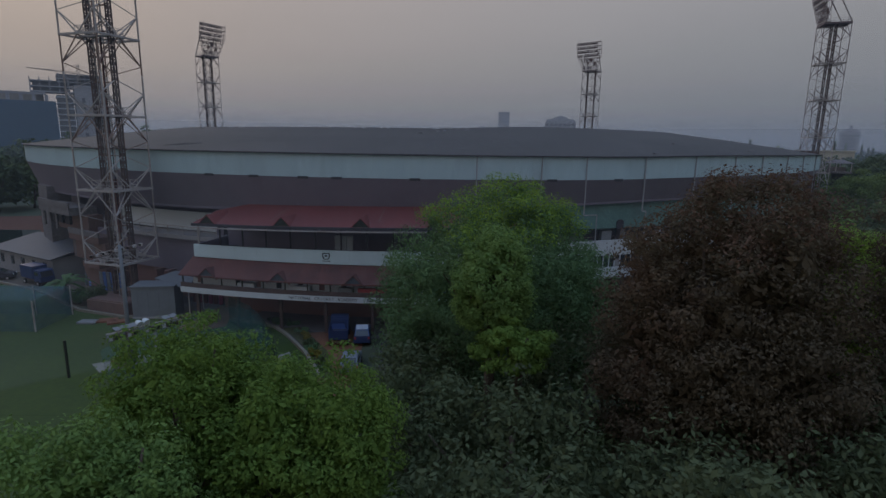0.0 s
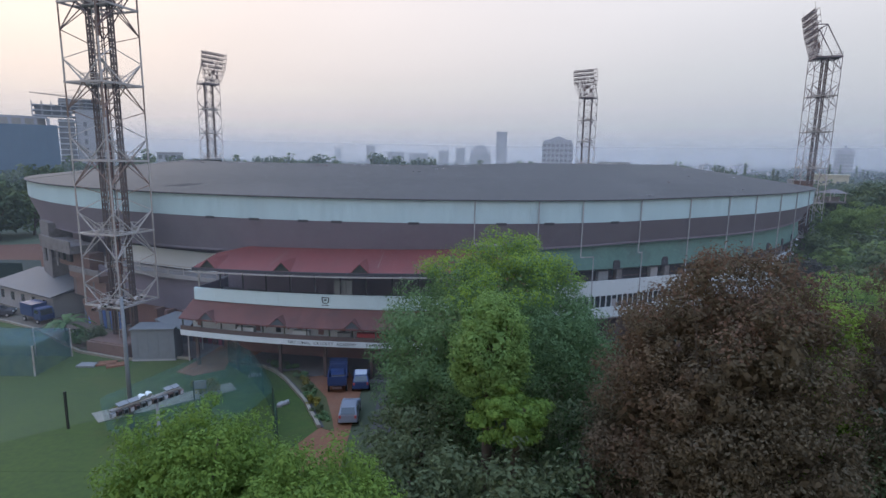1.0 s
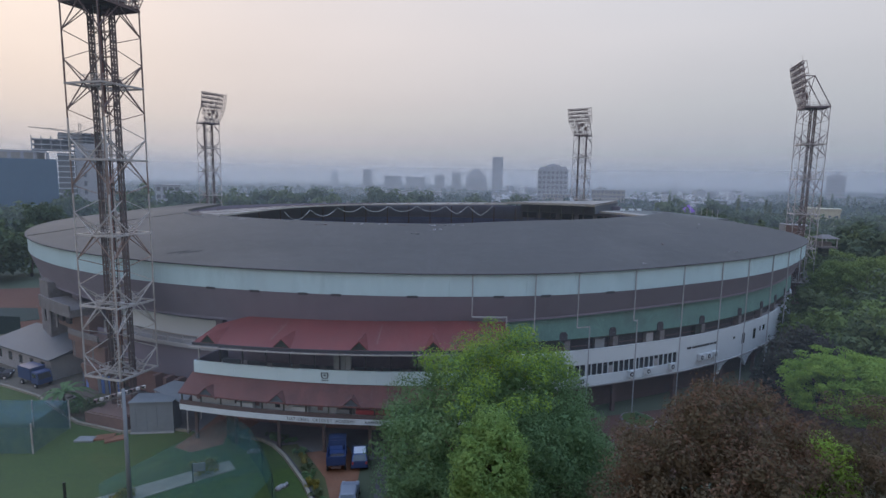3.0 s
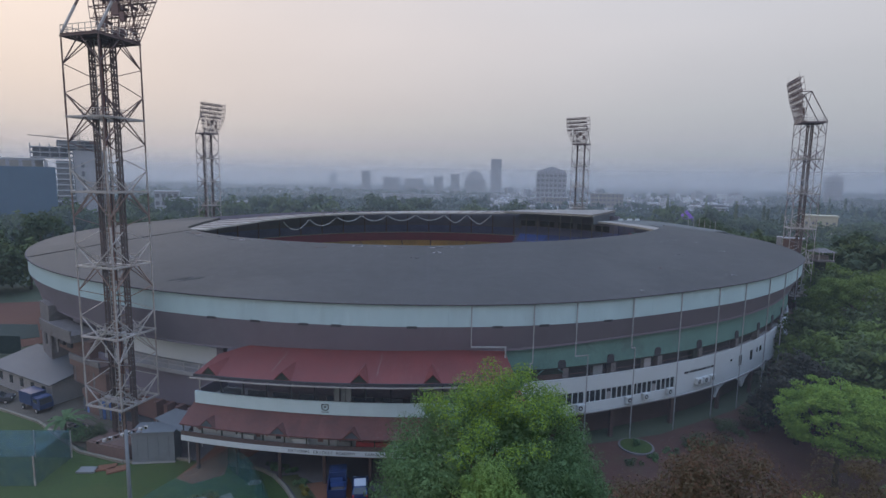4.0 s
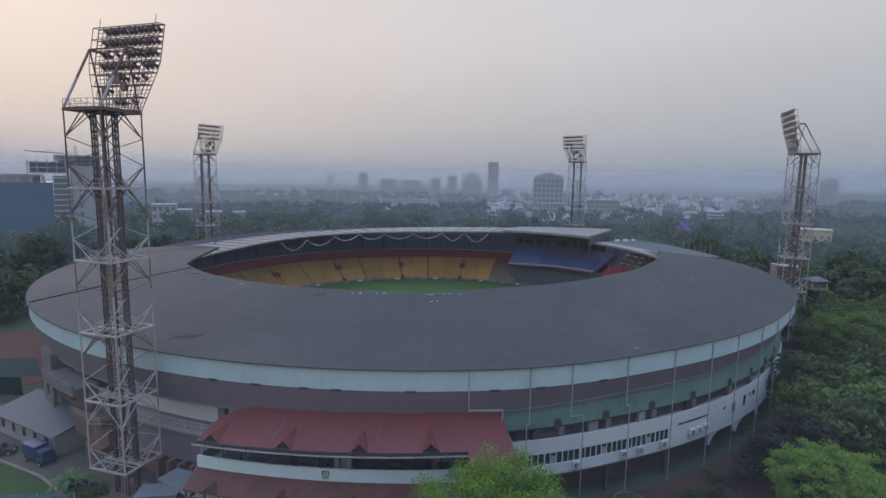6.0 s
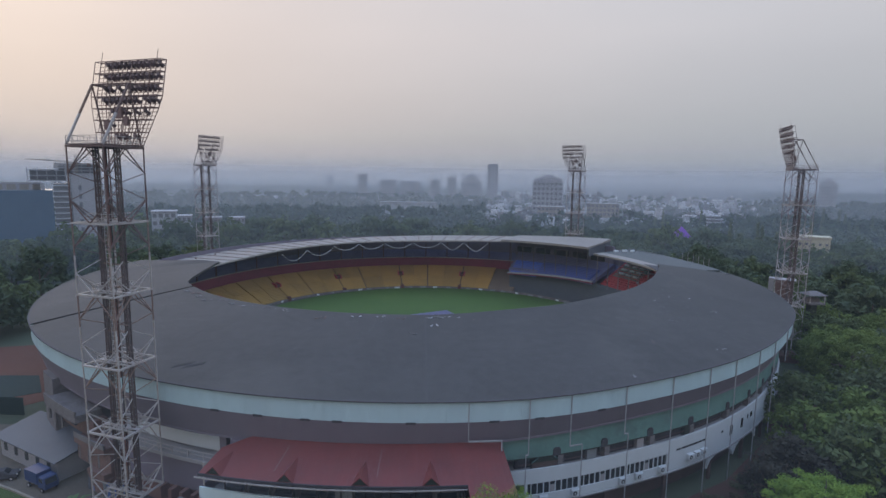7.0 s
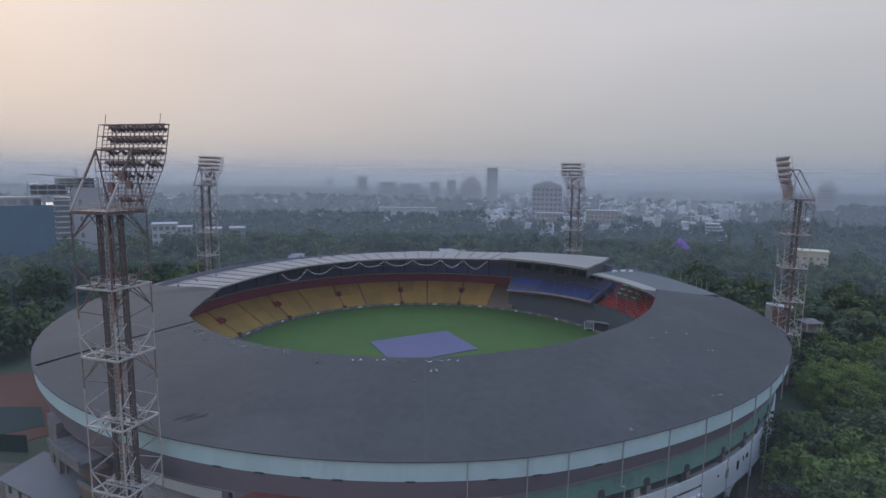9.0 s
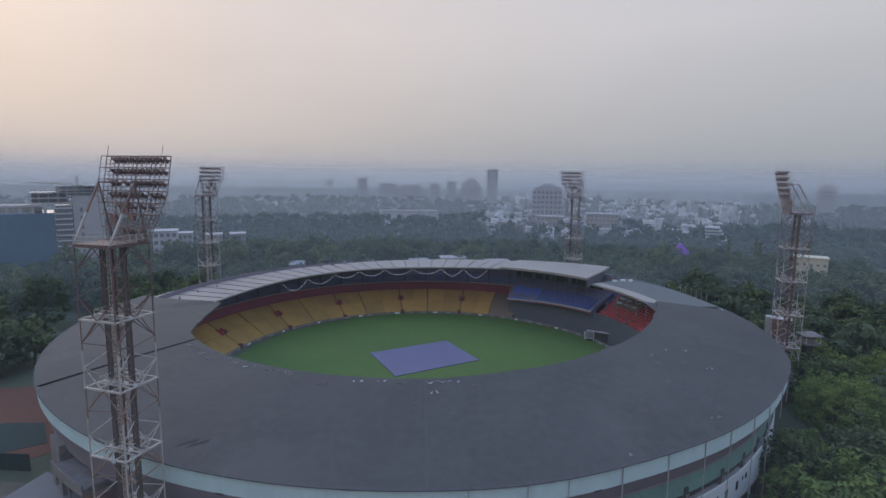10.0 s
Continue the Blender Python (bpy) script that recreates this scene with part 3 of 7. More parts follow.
spart("edge_beam", g, M["underside"])
# small dark slots under the fascia
for a in (-17.5, -9.6, -7, -1.2, 5.4, 9.2, 15, -13.6):
    g = Geo()
    g.sweep([(RO + 0.03, 15.8), (RO + 0.03, 15.55), (RO - 0.4, 15.55), (RO - 0.4, 15.8)], a, a + 0.8, 1)
    spart("vent_slot", g, M["dark_in"])

# inner walls behind the terraces
g = Geo()
g.sweep([(77.95, 0.0), (77.95, 12.5), (77.55, 12.5), (77.55, 0.0)], 3, 112, 60)
spart("rear_wall", g, M["green_wall"], "green painted wall under the upper tier")
g = Geo()
g.sweep([(77.95, 0.0), (77.95, 12.5), (77.55, 12.5), (77.55, 0.0)], -112, 3, 60)
spart("rear_wall", g, M["underside"], "mauve wall under the upper tier")
# first floor slab, white band wall with a window ribbon on the east front
g = Geo()
g.sweep([(81.75, 3.9), (81.75, 4.2), (78.05, 4.2), (78.05, 3.9)], 3, 112, 60)
spart("floor_slab", g, M["white"])
g = Geo()
g.sweep([(81.75, 7.7), (81.75, 8.0), (78.05, 8.0), (78.05, 7.7)], 3, 112, 60)
spart("terrace_slab", g, M["concrete"])
WIN0, WIN1, WZ0, WZ1 = 8.9, 24.4, 5.08, 6.55
g = Geo()
g.sweep([(81.80, WZ1), (81.80, 8.4), (81.55, 8.4), (81.55, WZ1)], 3, 62, 40)
g.sweep([(81.80, 3.85), (81.80, WZ0), (81.55, WZ0), (81.55, 3.85)], 3, 62, 40)
g.sweep([(81.80, WZ0), (81.80, WZ1), (81.55, WZ1), (81.55, WZ0)], WIN1, 62, 30)
spart("white_wall", g, M["white"], "white rendered first-floor wall")
_w = (WIN1 - WIN0) / 27
for i in range(27):
    a = WIN0 + i * _w
    post = 0.26 if i % 9 == 0 else 0.09 if i % 3 == 0 else 0.06
    win = Geo()
    win.sweep([(81.77, WZ0), (81.77, WZ1), (81.60, WZ1), (81.60, WZ0)], a, a + post, 1)
    spart("window_post", win, M["white"])
    pane = Geo()
    pane.sweep([(81.65, WZ0), (81.65, WZ1), (81.61, WZ1), (81.61, WZ0)], a + post, a + _w, 1)
    spart("pane", pane, M["glass"])
    if i % 9 == 4:
        g = Geo().sweep([(81.68, WZ0), (81.68, WZ1 - 0.5), (81.64, WZ1 - 0.5), (81.64, WZ0)], a + post, a + _w, 1)
        spart("blind", g, M["concrete"], "half-drawn grey blind")
g = Geo()
g.sweep([(81.98, 3.72), (81.98, 3.86), (81.5, 3.86), (81.5, 3.72)], 3, 62, 40)
spart("wall_ledge", g, M["concrete"], "grey ledge under the white wall")
# narrow windows and a small vent further along
for a0, a1, z0, z1 in ((33.2, 33.5, 6.6, 6.9), (35.0, 35.6, 5.5, 7.0), (37.6, 38.2, 5.6, 7.1), (39.3, 39.6, 6.4, 7.1), (40.2, 40.8, 6.3, 7.1)):
    g = Geo()
    g.sweep([(81.82, z0), (81.82, z1), (81.65, z1), (81.65, z0)], a0, a1, 2)
    spart("vent", g, M["glass"])
# a line of lettering, too small to read
_rl = random.Random(12)
_a = 25.7
while _a < 30.2:
    _d = _rl.uniform(0.12, 0.34)
    g = Geo().sweep([(81.83, 6.62), (81.83, 6.92), (81.79, 6.92), (81.79, 6.62)], _a, _a + _d, 1)
    spart("lettering_bar", g, M["ink"])
    _a += _d + (0.16 if _rl.random() < 0.2 else 0.07)
# green soffit board hung under the lip, dark sheets for the shaded openings with piers below it
g = Geo()
g.vary(lambda a: [(81.35, under(a) - 0.2), (81.55, 9.82), (81.35, 9.75), (81.1, under(a) - 0.2)], 3, 112, 70)
spart("green_soffit", g, M["green_wall"], "green painted sloping soffit")
g = Geo()
g.sweep([(81.59, 9.84), (81.59, 9.7), (81.35, 9.7), (81.35, 9.8)], 3, 112, 70)
spart("soffit_edge", g, M["gable"], "dark lower edge of the soffit")
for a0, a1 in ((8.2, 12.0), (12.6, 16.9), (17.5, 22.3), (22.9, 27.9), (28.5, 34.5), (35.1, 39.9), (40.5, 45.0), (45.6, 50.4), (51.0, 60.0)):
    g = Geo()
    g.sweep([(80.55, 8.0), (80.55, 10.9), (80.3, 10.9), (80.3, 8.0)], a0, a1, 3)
    spart("opening", g, M["dark_in"], "dark sheet for the shade in the terrace openings")
    g = Geo()
    g.sweep([(81.45, 8.0), (81.45, 9.62), (80.6, 9.62), (80.6, 8.0)], a1 + 0.04, a1 + 0.58, 1)
    spart("pier", g, M["stair"])
    # near-black patch laid over the soffit for a shaded gap by the pier
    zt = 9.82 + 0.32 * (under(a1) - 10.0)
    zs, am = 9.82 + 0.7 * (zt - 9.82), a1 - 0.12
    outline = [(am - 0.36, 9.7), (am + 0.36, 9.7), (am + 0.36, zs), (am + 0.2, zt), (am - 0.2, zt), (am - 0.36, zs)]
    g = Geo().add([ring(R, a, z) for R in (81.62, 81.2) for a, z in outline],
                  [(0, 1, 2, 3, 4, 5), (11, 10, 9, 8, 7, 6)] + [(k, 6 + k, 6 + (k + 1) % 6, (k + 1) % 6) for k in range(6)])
    spart("soffit_gap", g, M["dark_in"], "dark patch for the shaded gap beside a pier")
    g = Geo().bar(ring(81.2, a0 + 0.2, 8.75), ring(81.2, a1, 8.75), 0.05)
    spart("terrace_rail", g, M["steel_dark"])
# ground floor: brown wall set back, with columns, both coloured darker for the shade there, and arches at the far end
g = Geo()
g.sweep([(79.55, 0.0), (79.55, 3.9), (79.25, 3.9), (79.25, 0.0)], 3, 66, 40)
spart("ground_wall", g, M["plinth"], "red-brown ground-floor wall")
for k in range(8):
    a = 10 + k * 7.2
    g = Geo()
    x, y, z = ring(81.50, a, 0)
    g.box((x, y, 1.95), (0.45, 0.45, 3.9), Matrix.Rotation(radians(a), 3, 'Z'))
    spart("column", g, M["plinth"])
for a, span in ((30.9, 5.3), (36.3, 6.4)):
    g = Geo()
    n = 10
    vs = []
    for i in range(n + 1):
        t = i / n
        aa = a + span * t
        top = 1.9 + 1.85 * math.sin(math.pi * t) ** 0.45
        for R in (81.79, 81.50):
            vs += [ring(R, aa, top), ring(R, aa, 3.9)]
    fs = []
    for i in range(n):
        b = i * 4
        fs += [(b, b + 1, b + 5, b + 4), (b + 2, b + 6, b + 7, b + 3), (b, b + 4, b + 6, b + 2)]
    g.add(vs, fs)
    spart("arch", g, M["white"])

# downpipes on the fascia
PIPES = [(3.75, 13.45), (8.7, 11.3), (12.4, 11.75), (17.9, 12.0), (23.3, 12.2), (28.4, 12.4), (32.8, 12.5), (38.1, 12.5), (43.1, 12.5), (50.0, 12.5), (56.0, 12.5)]
JOG = {1: -0.2, 2: 1.17, 3: 0.4}
for i, (a, zb) in enumerate(PIPES):
    g = Geo()
    g.bar(ring(RO + 0.1, a, ZR - 0.1), ring(RO + 0.1, a, zb), 0.11)
    if i == 0:
        g.bar(ring(RO + 0.12, a, zb), ring(RO + 0.12, a + 2.7, zb - 0.1), 0.16)
        g.bar(ring(RO + 0.12, a + 2.7, zb), ring(RO + 0.12, a + 2.7, zb - 1.8), 0.16)
    else:
        b = a + JOG.get(i, 0.0)
        g.bar(ring(RO + 0.1, a, zb), ring(RO + 0.1, b, zb), 0.12)
        if i < 9:
            g.bar(ring(RO + 0.1, b, zb), ring(RO + 0.1, b, 0.2), 0.10)
    spart("downpipe", g, M["pipe"], "grey downpipe")

# west front, behind the floodlight tower
g = Geo()
g.sweep([(79.95, 8.4), (79.95, 10.7), (79.75, 10.7), (79.75, 8.4)], -31, -17.4, 12)
spart("white_wall", g, M["white"], "white balcony wall")
g = Geo()
g.sweep([(82.35, 7.7), (82.35, 8.2), (78.35, 8.2), (78.35, 7.7)], -31, -17.2, 12)
spart("walkway", g, M["concrete"], "concrete walkway")
for k in range(9):
    g = Geo().bar(ring(82.2, -31 + k * 1.7, 8.2), ring(82.2, -31 + k * 1.7, 9.2), 0.08)
    spart("rail_post", g, M["steel_white"])
for z in (8.7, 9.2):
    g = Geo().sweep([(82.24, z), (82.24, z + 0.07), (82.17, z + 0.07), (82.17, z)], -31, -17.4, 9)
    spart("rail", g, M["steel_white"])
g = Geo()
g.sweep([(81.75, 3.6), (81.75, 7.7), (81.45, 7.7), (81.45, 3.6)], -33, -17.2, 14)
spart("mauve_wall", g, M["underside"], "mauve rendered wall")
for k in range(5):
    g = Geo()
    g.sweep([(82.95, 1.2), (82.95, 3.7), (81.55, 3.7), (81.55, 1.2)], -24 + k * 1.25, -23.6 + k * 1.25, 1)
    spart("fin", g, M["brown_wall"], "dark red upright fin")
g = Geo()
g.sweep([(80.85, 0), (80.85, 3.6), (80.55, 3.6), (80.55, 0)], -33, -17.2, 16)
spart("ground_wall", g, M["brown_wall"], "red-brown ground-floor wall")
# wide column by the pavilion
for a in (-18.2, -31.5, -44, -56):
    g = Geo()
    g.sweep([(80.75, 0), (80.75, 12.2), (79.75, 12.2), (79.75, 0)], a, a + 0.7, 1)
    spart("column", g, M["underside"])
# stepped stair block further west
for R, z0, z1, a0, a1, m in ((84.4, 9.3, 10.3, -41.5, -34, "stair"), (82.8, 6.9, 9.3, -40, -33, "stair_in"), (84.0, 6.1, 6.9, -35.2, -30, "stair_in"),
                             (83.6, 3.6, 6.1, -35.2, -29.5, "stair_in"), (84.4, 2.9, 3.6, -32.5, -29.8, "stair_in"), (83.8, 0, 2.9, -33.2, -29.5, "stair_in")):
    g = Geo()
    g.sweep([(R, z0), (R, z1), (80.9, z1), (80.9, z0)], a0, a1, 6)
    spart("stair_block", g, M[m], "stepped stair landing")
# parapets, dark doorways and posts of the landings
for R, z, a0, a1 in ((84.45, 10.3, -41.5, -34), (84.05, 6.9, -35.2, -30)):
    g = Geo().sweep([(R, z), (R, z + 0.75), (R - 0.2, z + 0.75), (R - 0.2, z)], a0, a1, 6)
    spart("landing_parapet", g, M["stair"])
    for k in range(2 if z < 5 else 3):
        b = a0 + 0.9 + 1.7 * k
        g = Geo().sweep([(R - 1.3, z - 2.6), (R - 1.3, z - 0.8), (R - 1.7, z - 0.8), (R - 1.7, z - 2.6)], b, b + 0.9, 1)
        spart("landing_doorway", g, M["dark_in"])
        x, y, _ = ring(R - 0.5, b - 0.5, 0)
        spart("landing_post", Geo().box((x, y, z - 2.0), (0.25, 0.25, 2.4)), M["stair"])
# small gabled kiosk and boxes on the east terrace
for a, w, R, h, m in ((10.9, 1.25, 81.3, 1.0, "plinth"), (15.6, 0.5, 81.3, 1.5, "sheet"), (21.2, 0.4, 81.3, 1.5, "concrete"), (27.6, 0.4, 81.3, 1.6, "gable")):
    g = Geo().sweep([(R, 8.0), (R, 8.0 + h), (R - 0.6, 8.0 + h), (R - 0.6, 8.0)], a - w, a + w, 2)
    k = spart("kiosk", g, M[m], "small kiosk on the terrace")
    if w > 1:
        p = [ring(R + 0.1, a - w - 0.1, 8.0 + h), ring(R + 0.1, a + w + 0.1, 8.0 + h), ring(R + 0.1, a, 8.0 + h + 1.3)]
        q = [ring(R - 0.7, a - w - 0.1, 8.0 + h), ring(R - 0.7, a + w + 0.1, 8.0 + h), ring(R - 0.7, a, 8.0 + h + 1.3)]
        spart("kiosk_gable", Geo().add(p + q, [(0, 1, 2), (5, 4, 3), (0, 2, 5, 3), (2, 1, 4, 5), (0, 3, 4, 1)]), M["gable"])
        spart("kiosk_rake", Geo().bar(p[0], p[2], 0.09).bar(p[1], p[2], 0.09), M["green_wall"], "green painted rake boards")
g = Geo()
g.sweep([(83.0, 0), (83.0, 12.4), (80.0, 12.4), (80.0, 0)], -46, -42.2, 3)
spart("stair_tower", g, M["stair"], "grey stair shaft")

# ---------------------------------------------------------------- inner bowl
FX, FY, FR = 2.5, 149.5, 58.5
g = Geo()
g.prism([(FX + FR * math.cos(k * math.tau / 96), FY + FR * math.sin(k * math.tau / 96)) for k in range(96)], -0.2, 0.12)
solid("cricket_field", g, M["field"], "round green mown cricket field inside the stadium", "field", "structure")
g = Geo()
_c = [(-16.6, 159.2), (7.2, 171.5), (16.1, 152.9), (-7.9, 139.9)]
g.prism(_c, 0.1, 0.32)
solid("pitch_cover", g, M["cover"], "square lavender-blue sheet covering the pitch", "cover")

BX, BY = 1.0, 147.5


def stairs(r0, z0, r1, z1, n):
    """Outline of a stepped tier."""
    pts = []
    for i in range(n):
        r, z = r0 + (r1 - r0) * i / n, z0 + (z1 - z0) * i / n
        pts += [(r, z), (r, z + (z1 - z0) / n)]
    pts += [(r1, z1), (r1, z1 - 1.2), (r0, z0 - 0.8)]
    return pts


# lower tier: yellow blocks parted by aisles
AISLE = [157.1, 167.9, 179.8, 189.2, 202.6, 210.8, 222.6, 232.4, 243.2, 254.0, 265.0, 276, 287, 298]
for k, (a0, a1) in enumerate(zip(AISLE, AISLE[1:])):
    mid = (a0 + a1) / 2
    for c0, c1 in ((a0 + 0.22, mid - 0.05), (mid + 0.05, a1 - 0.22)):
        for r0, z0, r1, z1 in ((60.6, 0.9, 66.5, 4.1), (66.8, 4.2, 72.6, 7.2)):
            g = Geo()
            g.sweep(stairs(r0, z0, r1, z1, 9), c0, c1, 3, BX, BY)
            spart("seat_block", g, M["yellow"], "block of yellow seats")
g = Geo()
g.sweep([(60.45, 0.0), (60.45, 0.75), (72.6, 6.75), (76.0, 6.75), (76.0, 0.0)], 148, 304, 60, BX, BY)
spart("terrace", g, M["aisle"], "worn concrete terrace under the seats")
g = Geo()
g.sweep([(60.4, 0.0), (60.4, 0.8), (60.2, 0.8), (60.2, 0.0)], 148, 304, 60, BX, BY)
spart("boundary_wall", g, M["stair"], "low pale wall round the field")
# pale boards leaning along the boundary
_rb = random.Random(14)
for k in range(40):
    a = 100 + k * 5.0 + _rb.uniform(-1.2, 1.2)
    g = Geo().sweep([(60.12, 0.15), (60.05, 0.75), (60.0, 0.75), (60.07, 0.15)], a, a + _rb.uniform(0.8, 2.6), 2, BX, BY)
    spart("boundary_board", g, M["sheet"] if k % 3 else M["white"], "pale board along the boundary")
# vomitories in the yellow tier
for a in AISLE[1::2]:
    for c in (a - 0.85, a + 0.75):
        g = Geo()
        g.sweep([(66.0, 3.2), (66.0, 5.2), (68.6, 5.7), (68.6, 4.0)], c - 0.14, c + 0.14, 1, BX, BY)
        spart("entrance_cheek", g, M["red_seat"])
    g = Geo()
    g.sweep([(66.2, 3.0), (66.2, 4.9), (68.4, 5.3), (68.4, 4.0)], a - 0.7, a + 0.6, 2, BX, BY)
    spart("entrance", g, M["entrance"], "dark red-brown entrance into the stand")
    g = Geo()
    g.sweep([(60.1, 0.1), (60.1, 1.5), (61.4, 1.5), (61.4, 0.1)], a - 0.6, a + 0.6, 2, BX, BY)
    spart("gate", g, M["entrance"], "dark gate at the field")
# red wall, upper tier, back wall
g = Geo()
g.sweep([(73.4, 6.7), (73.4, 10.3), (73.1, 10.3), (73.1, 6.7)], 148, 304, 60, BX, BY)
spart("red_band", g, M["red_wall"], "dark red parapet of the upper tier")
g = Geo()
g.sweep([(73.2, 10.3), (73.2, 10.5), (72.8, 10.5), (72.8, 10.3)], 148, 304, 60, BX, BY)
spart("parapet_rail", g, M["steel_white"])
g = Geo()
g.sweep(stairs(73.5, 9.0, 78.35, 13.0, 8), 118, 304, 60, BX, BY)
spart("upper_tier", g, M["upper"], "shaded upper tier")
g = Geo()
g.sweep([(78.55, 0.0), (78.55, 18.6), (78.35, 18.6), (78.35, 0.0)], 86, 304, 70, BX, BY)
spart("back_wall", g, M["underside"], "rear wall of the stand")
# upper-tier columns
for k in range(26):
    a = 126 + k * 6.8
    g = Geo()
    x, y, z = ring(74.0, a, 0, BX, BY)
    g.box((x, y, 13.6), (0.35, 0.35, 8.6))
    spart("post", g, M["steel_dark"])
# pale canopy over the far half, in ribbed sheets
CA0, CA1 = 152.0, 262.0
FRONT = [(152, 20.4), (165, 19.8), (180, 19.4), (205, 19.2), (218, 18.9), (230, 18.45), (247, 17.5), (262, 17.2)]
BACK = [(152, 20.0), (165, 19.5), (180, 19.0), (204, 18.2), (220, 17.8), (236, 17.35), (262, 17.3)]


def canopy_z(R, a):
    f = (R - 62.0) / 21.0
    return ramp(FRONT, a) * (1 - f) + ramp(BACK, a) * f


nC = 26
for k in range(nC):
    a0 = CA0 + (CA1 - CA0) * k / nC
    a1 = CA0 + (CA1 - CA0) * (k + 1) / nC
    g = Geo()
    g.vary(lambda a: [(82.95, canopy_z(82.95, a)), (62.0, canopy_z(62, a)), (62.0, canopy_z(62, a) - 0.3), (82.95, canopy_z(82.95, a) - 0.3)], a0 + 0.03, a1 - 0.03, 2)
    spart("canopy_sheet", g, M["canopy"])
    g = Geo()
    g.bar(ring(83.05, a0, canopy_z(83, a0) + 0.06), ring(61.9, a0, canopy_z(62, a0) + 0.06), 0.28, 0.14)
    spart("canopy_rib", g, M["steel_dark"])
g = Geo()
g.vary(lambda a: [(62.0, canopy_z(62, a) + 0.05), (61.8, canopy_z(62, a) + 0.05), (61.8, canopy_z(62, a) - 0.45), (62.0, canopy_z(62, a) - 0.45)], CA0, CA1, 50)
spart("canopy_edge", g, M["steel_white"])
# white cloth swags under the canopy edge
SWAG = [(230.5, 3.0), (221.2, 2.4), (211.7, 1.9), (202.7, 2.0), (193.7, 2.0), (183.8, 1.9), (173.8, 2.9), (165.8, 3.4), (157.0, 0)]
for k in range(8):
    (a1, dip), a0 = SWAG[k], SWAG[k + 1][0]
    n = 12
    pts = []
    for i in range(n + 1):
        a = a0 + 0.15 + (a1 - a0 - 0.3) * i / n
        pts.append(ring(61.8, a, canopy_z(62, a) - (1.4 if k < 2 else 0.9) - dip * (1 - abs(2 * i / n - 1) ** (1.4 if k > 5 else 2.0))))
    spart("swag", Geo().tube(pts, 0.15, n=5), M["swag"], "white cloth swag")

# higher box block on the east side; its end is cut slantwise
def box_end(R):
    return 119.6 + 6.1 * (R - 62.3) / 20.5


def box_z(R, f):
    """Top of the box roof: f runs from the cut end to the canopy."""
    q = (R - 62.3) / 20.5
    return (21.5 + 0.75 * q) * (1 - f) + (20.9 - 0.4 * q) * f


n = 14
vs, fs = [], []
for i in range(n + 1):
    f = i / n
    for R, dz in ((82.6, 0.0), (72.0, 0.0), (61.3, 0.0), (61.3, -0.75), (82.6, -0.75)):
        vs.append(ring(R, box_end(R) + (152.4 - box_end(R)) * f, box_z(R, f) + dz))
fs = [(i * 5 + j, i * 5 + (j + 1) % 5, (i + 1) * 5 + (j + 1) % 5, (i + 1) * 5 + j) for i in range(n) for j in range(5)]
fs += [(4, 3, 2, 1, 0), tuple(n * 5 + j for j in range(5))]
spart("box_roof", Geo().add(vs, fs), M["canopy"], "pale flat roof of the box stand")
for k in range(15):
    f = k / 15
    p = [ring(R, box_end(R) + (152.4 - box_end(R)) * f + 0.1, box_z(R, f) + 0.03) for R in (82.4, 61.4)]
    spart("box_roof_rib", Geo().bar(p[0], p[1], 0.12, 0.06), M["canopy"])
vs = [ring(R, box_end(R) + d, z) for d in (0.05, 0.5) for R, z in ((62.2, 18.4), (82.4, 18.2), (82.4, 21.6), (62.2, 20.9))]
spart("gable_end", Geo().add(vs, [(0, 1, 2, 3), (7, 6, 5, 4), (0, 4, 5, 1), (1, 5, 6, 2), (2, 6, 7, 3), (3, 7, 4, 0)]), M["slate"], "blue-grey boarded end wall")


def rail_z(a):
    return ramp([(116, 9.25), (132, 8.6), (150, 7.6)], a)


g = Geo()
g.sweep(stairs(62.2, 8.8, 73.0, 14.4, 13), 117.5, 150, 12, BX, BY)
spart("box_tier", g, M["upper"], "dark seats in shade")
for a0, a1, r0, z0, r1, z1, m in ((139.5, 149.0, 61.6, 8.0, 67.4, 11.9, "blue_seat"), (128.5, 139.2, 61.7, 8.75, 67.4, 12.2, "blue_dark"), (119.0, 128.2, 61.8, 9.2, 67.4, 12.5, "blue_dark")):
    g = Geo()
    g.sweep(stairs(r0, z0, r1, z1, 8), a0, a1, 6, BX, BY)
    spart("blue_block", g, M[m], "block of blue seats")
g = Geo()
g.vary(lambda a: [(61.2, rail_z(a) - 0.45), (61.2, rail_z(a)), (60.8, rail_z(a)), (60.8, rail_z(a) - 0.45)], 116, 150, 16, BX, BY)
spart("red_band", g, M["red_wall"], "dark red balcony front")
g = Geo()
g.vary(lambda a: [(61.3, rail_z(a)), (61.3, rail_z(a) + 0.5), (60.6, rail_z(a) + 0.5), (60.6, rail_z(a))], 116, 150, 16, BX, BY)
spart("parapet_rail", g, M["pipe"], "pale rail along the balcony")
for k in range(8):
    x, y, z = ring(62.6, 120 + k * 4.2, 0, BX, BY)
    spart("post", Geo().box((x, y, 15.0), (0.22, 0.22, 11.6)), M["stair"], "grey post of the box stand")
for k in range(5):
    a = 121 + k * 6.2
    g = Geo().sweep([(72.6, 14.6), (72.6, 16.6), (72.3, 16.6), (72.3, 14.6)], a, a + 4.6, 3, BX, BY)
    spart("box_window", g, M["glass"], "dark glazing at the back of the boxes")
g = Geo()
g.sweep([(73.2, 13.0), (73.2, 20.4), (72.7, 20.4), (72.7, 13.0)], 118, 151, 20, BX, BY)
spart("back_wall", g, M["underside"])
g = Geo()
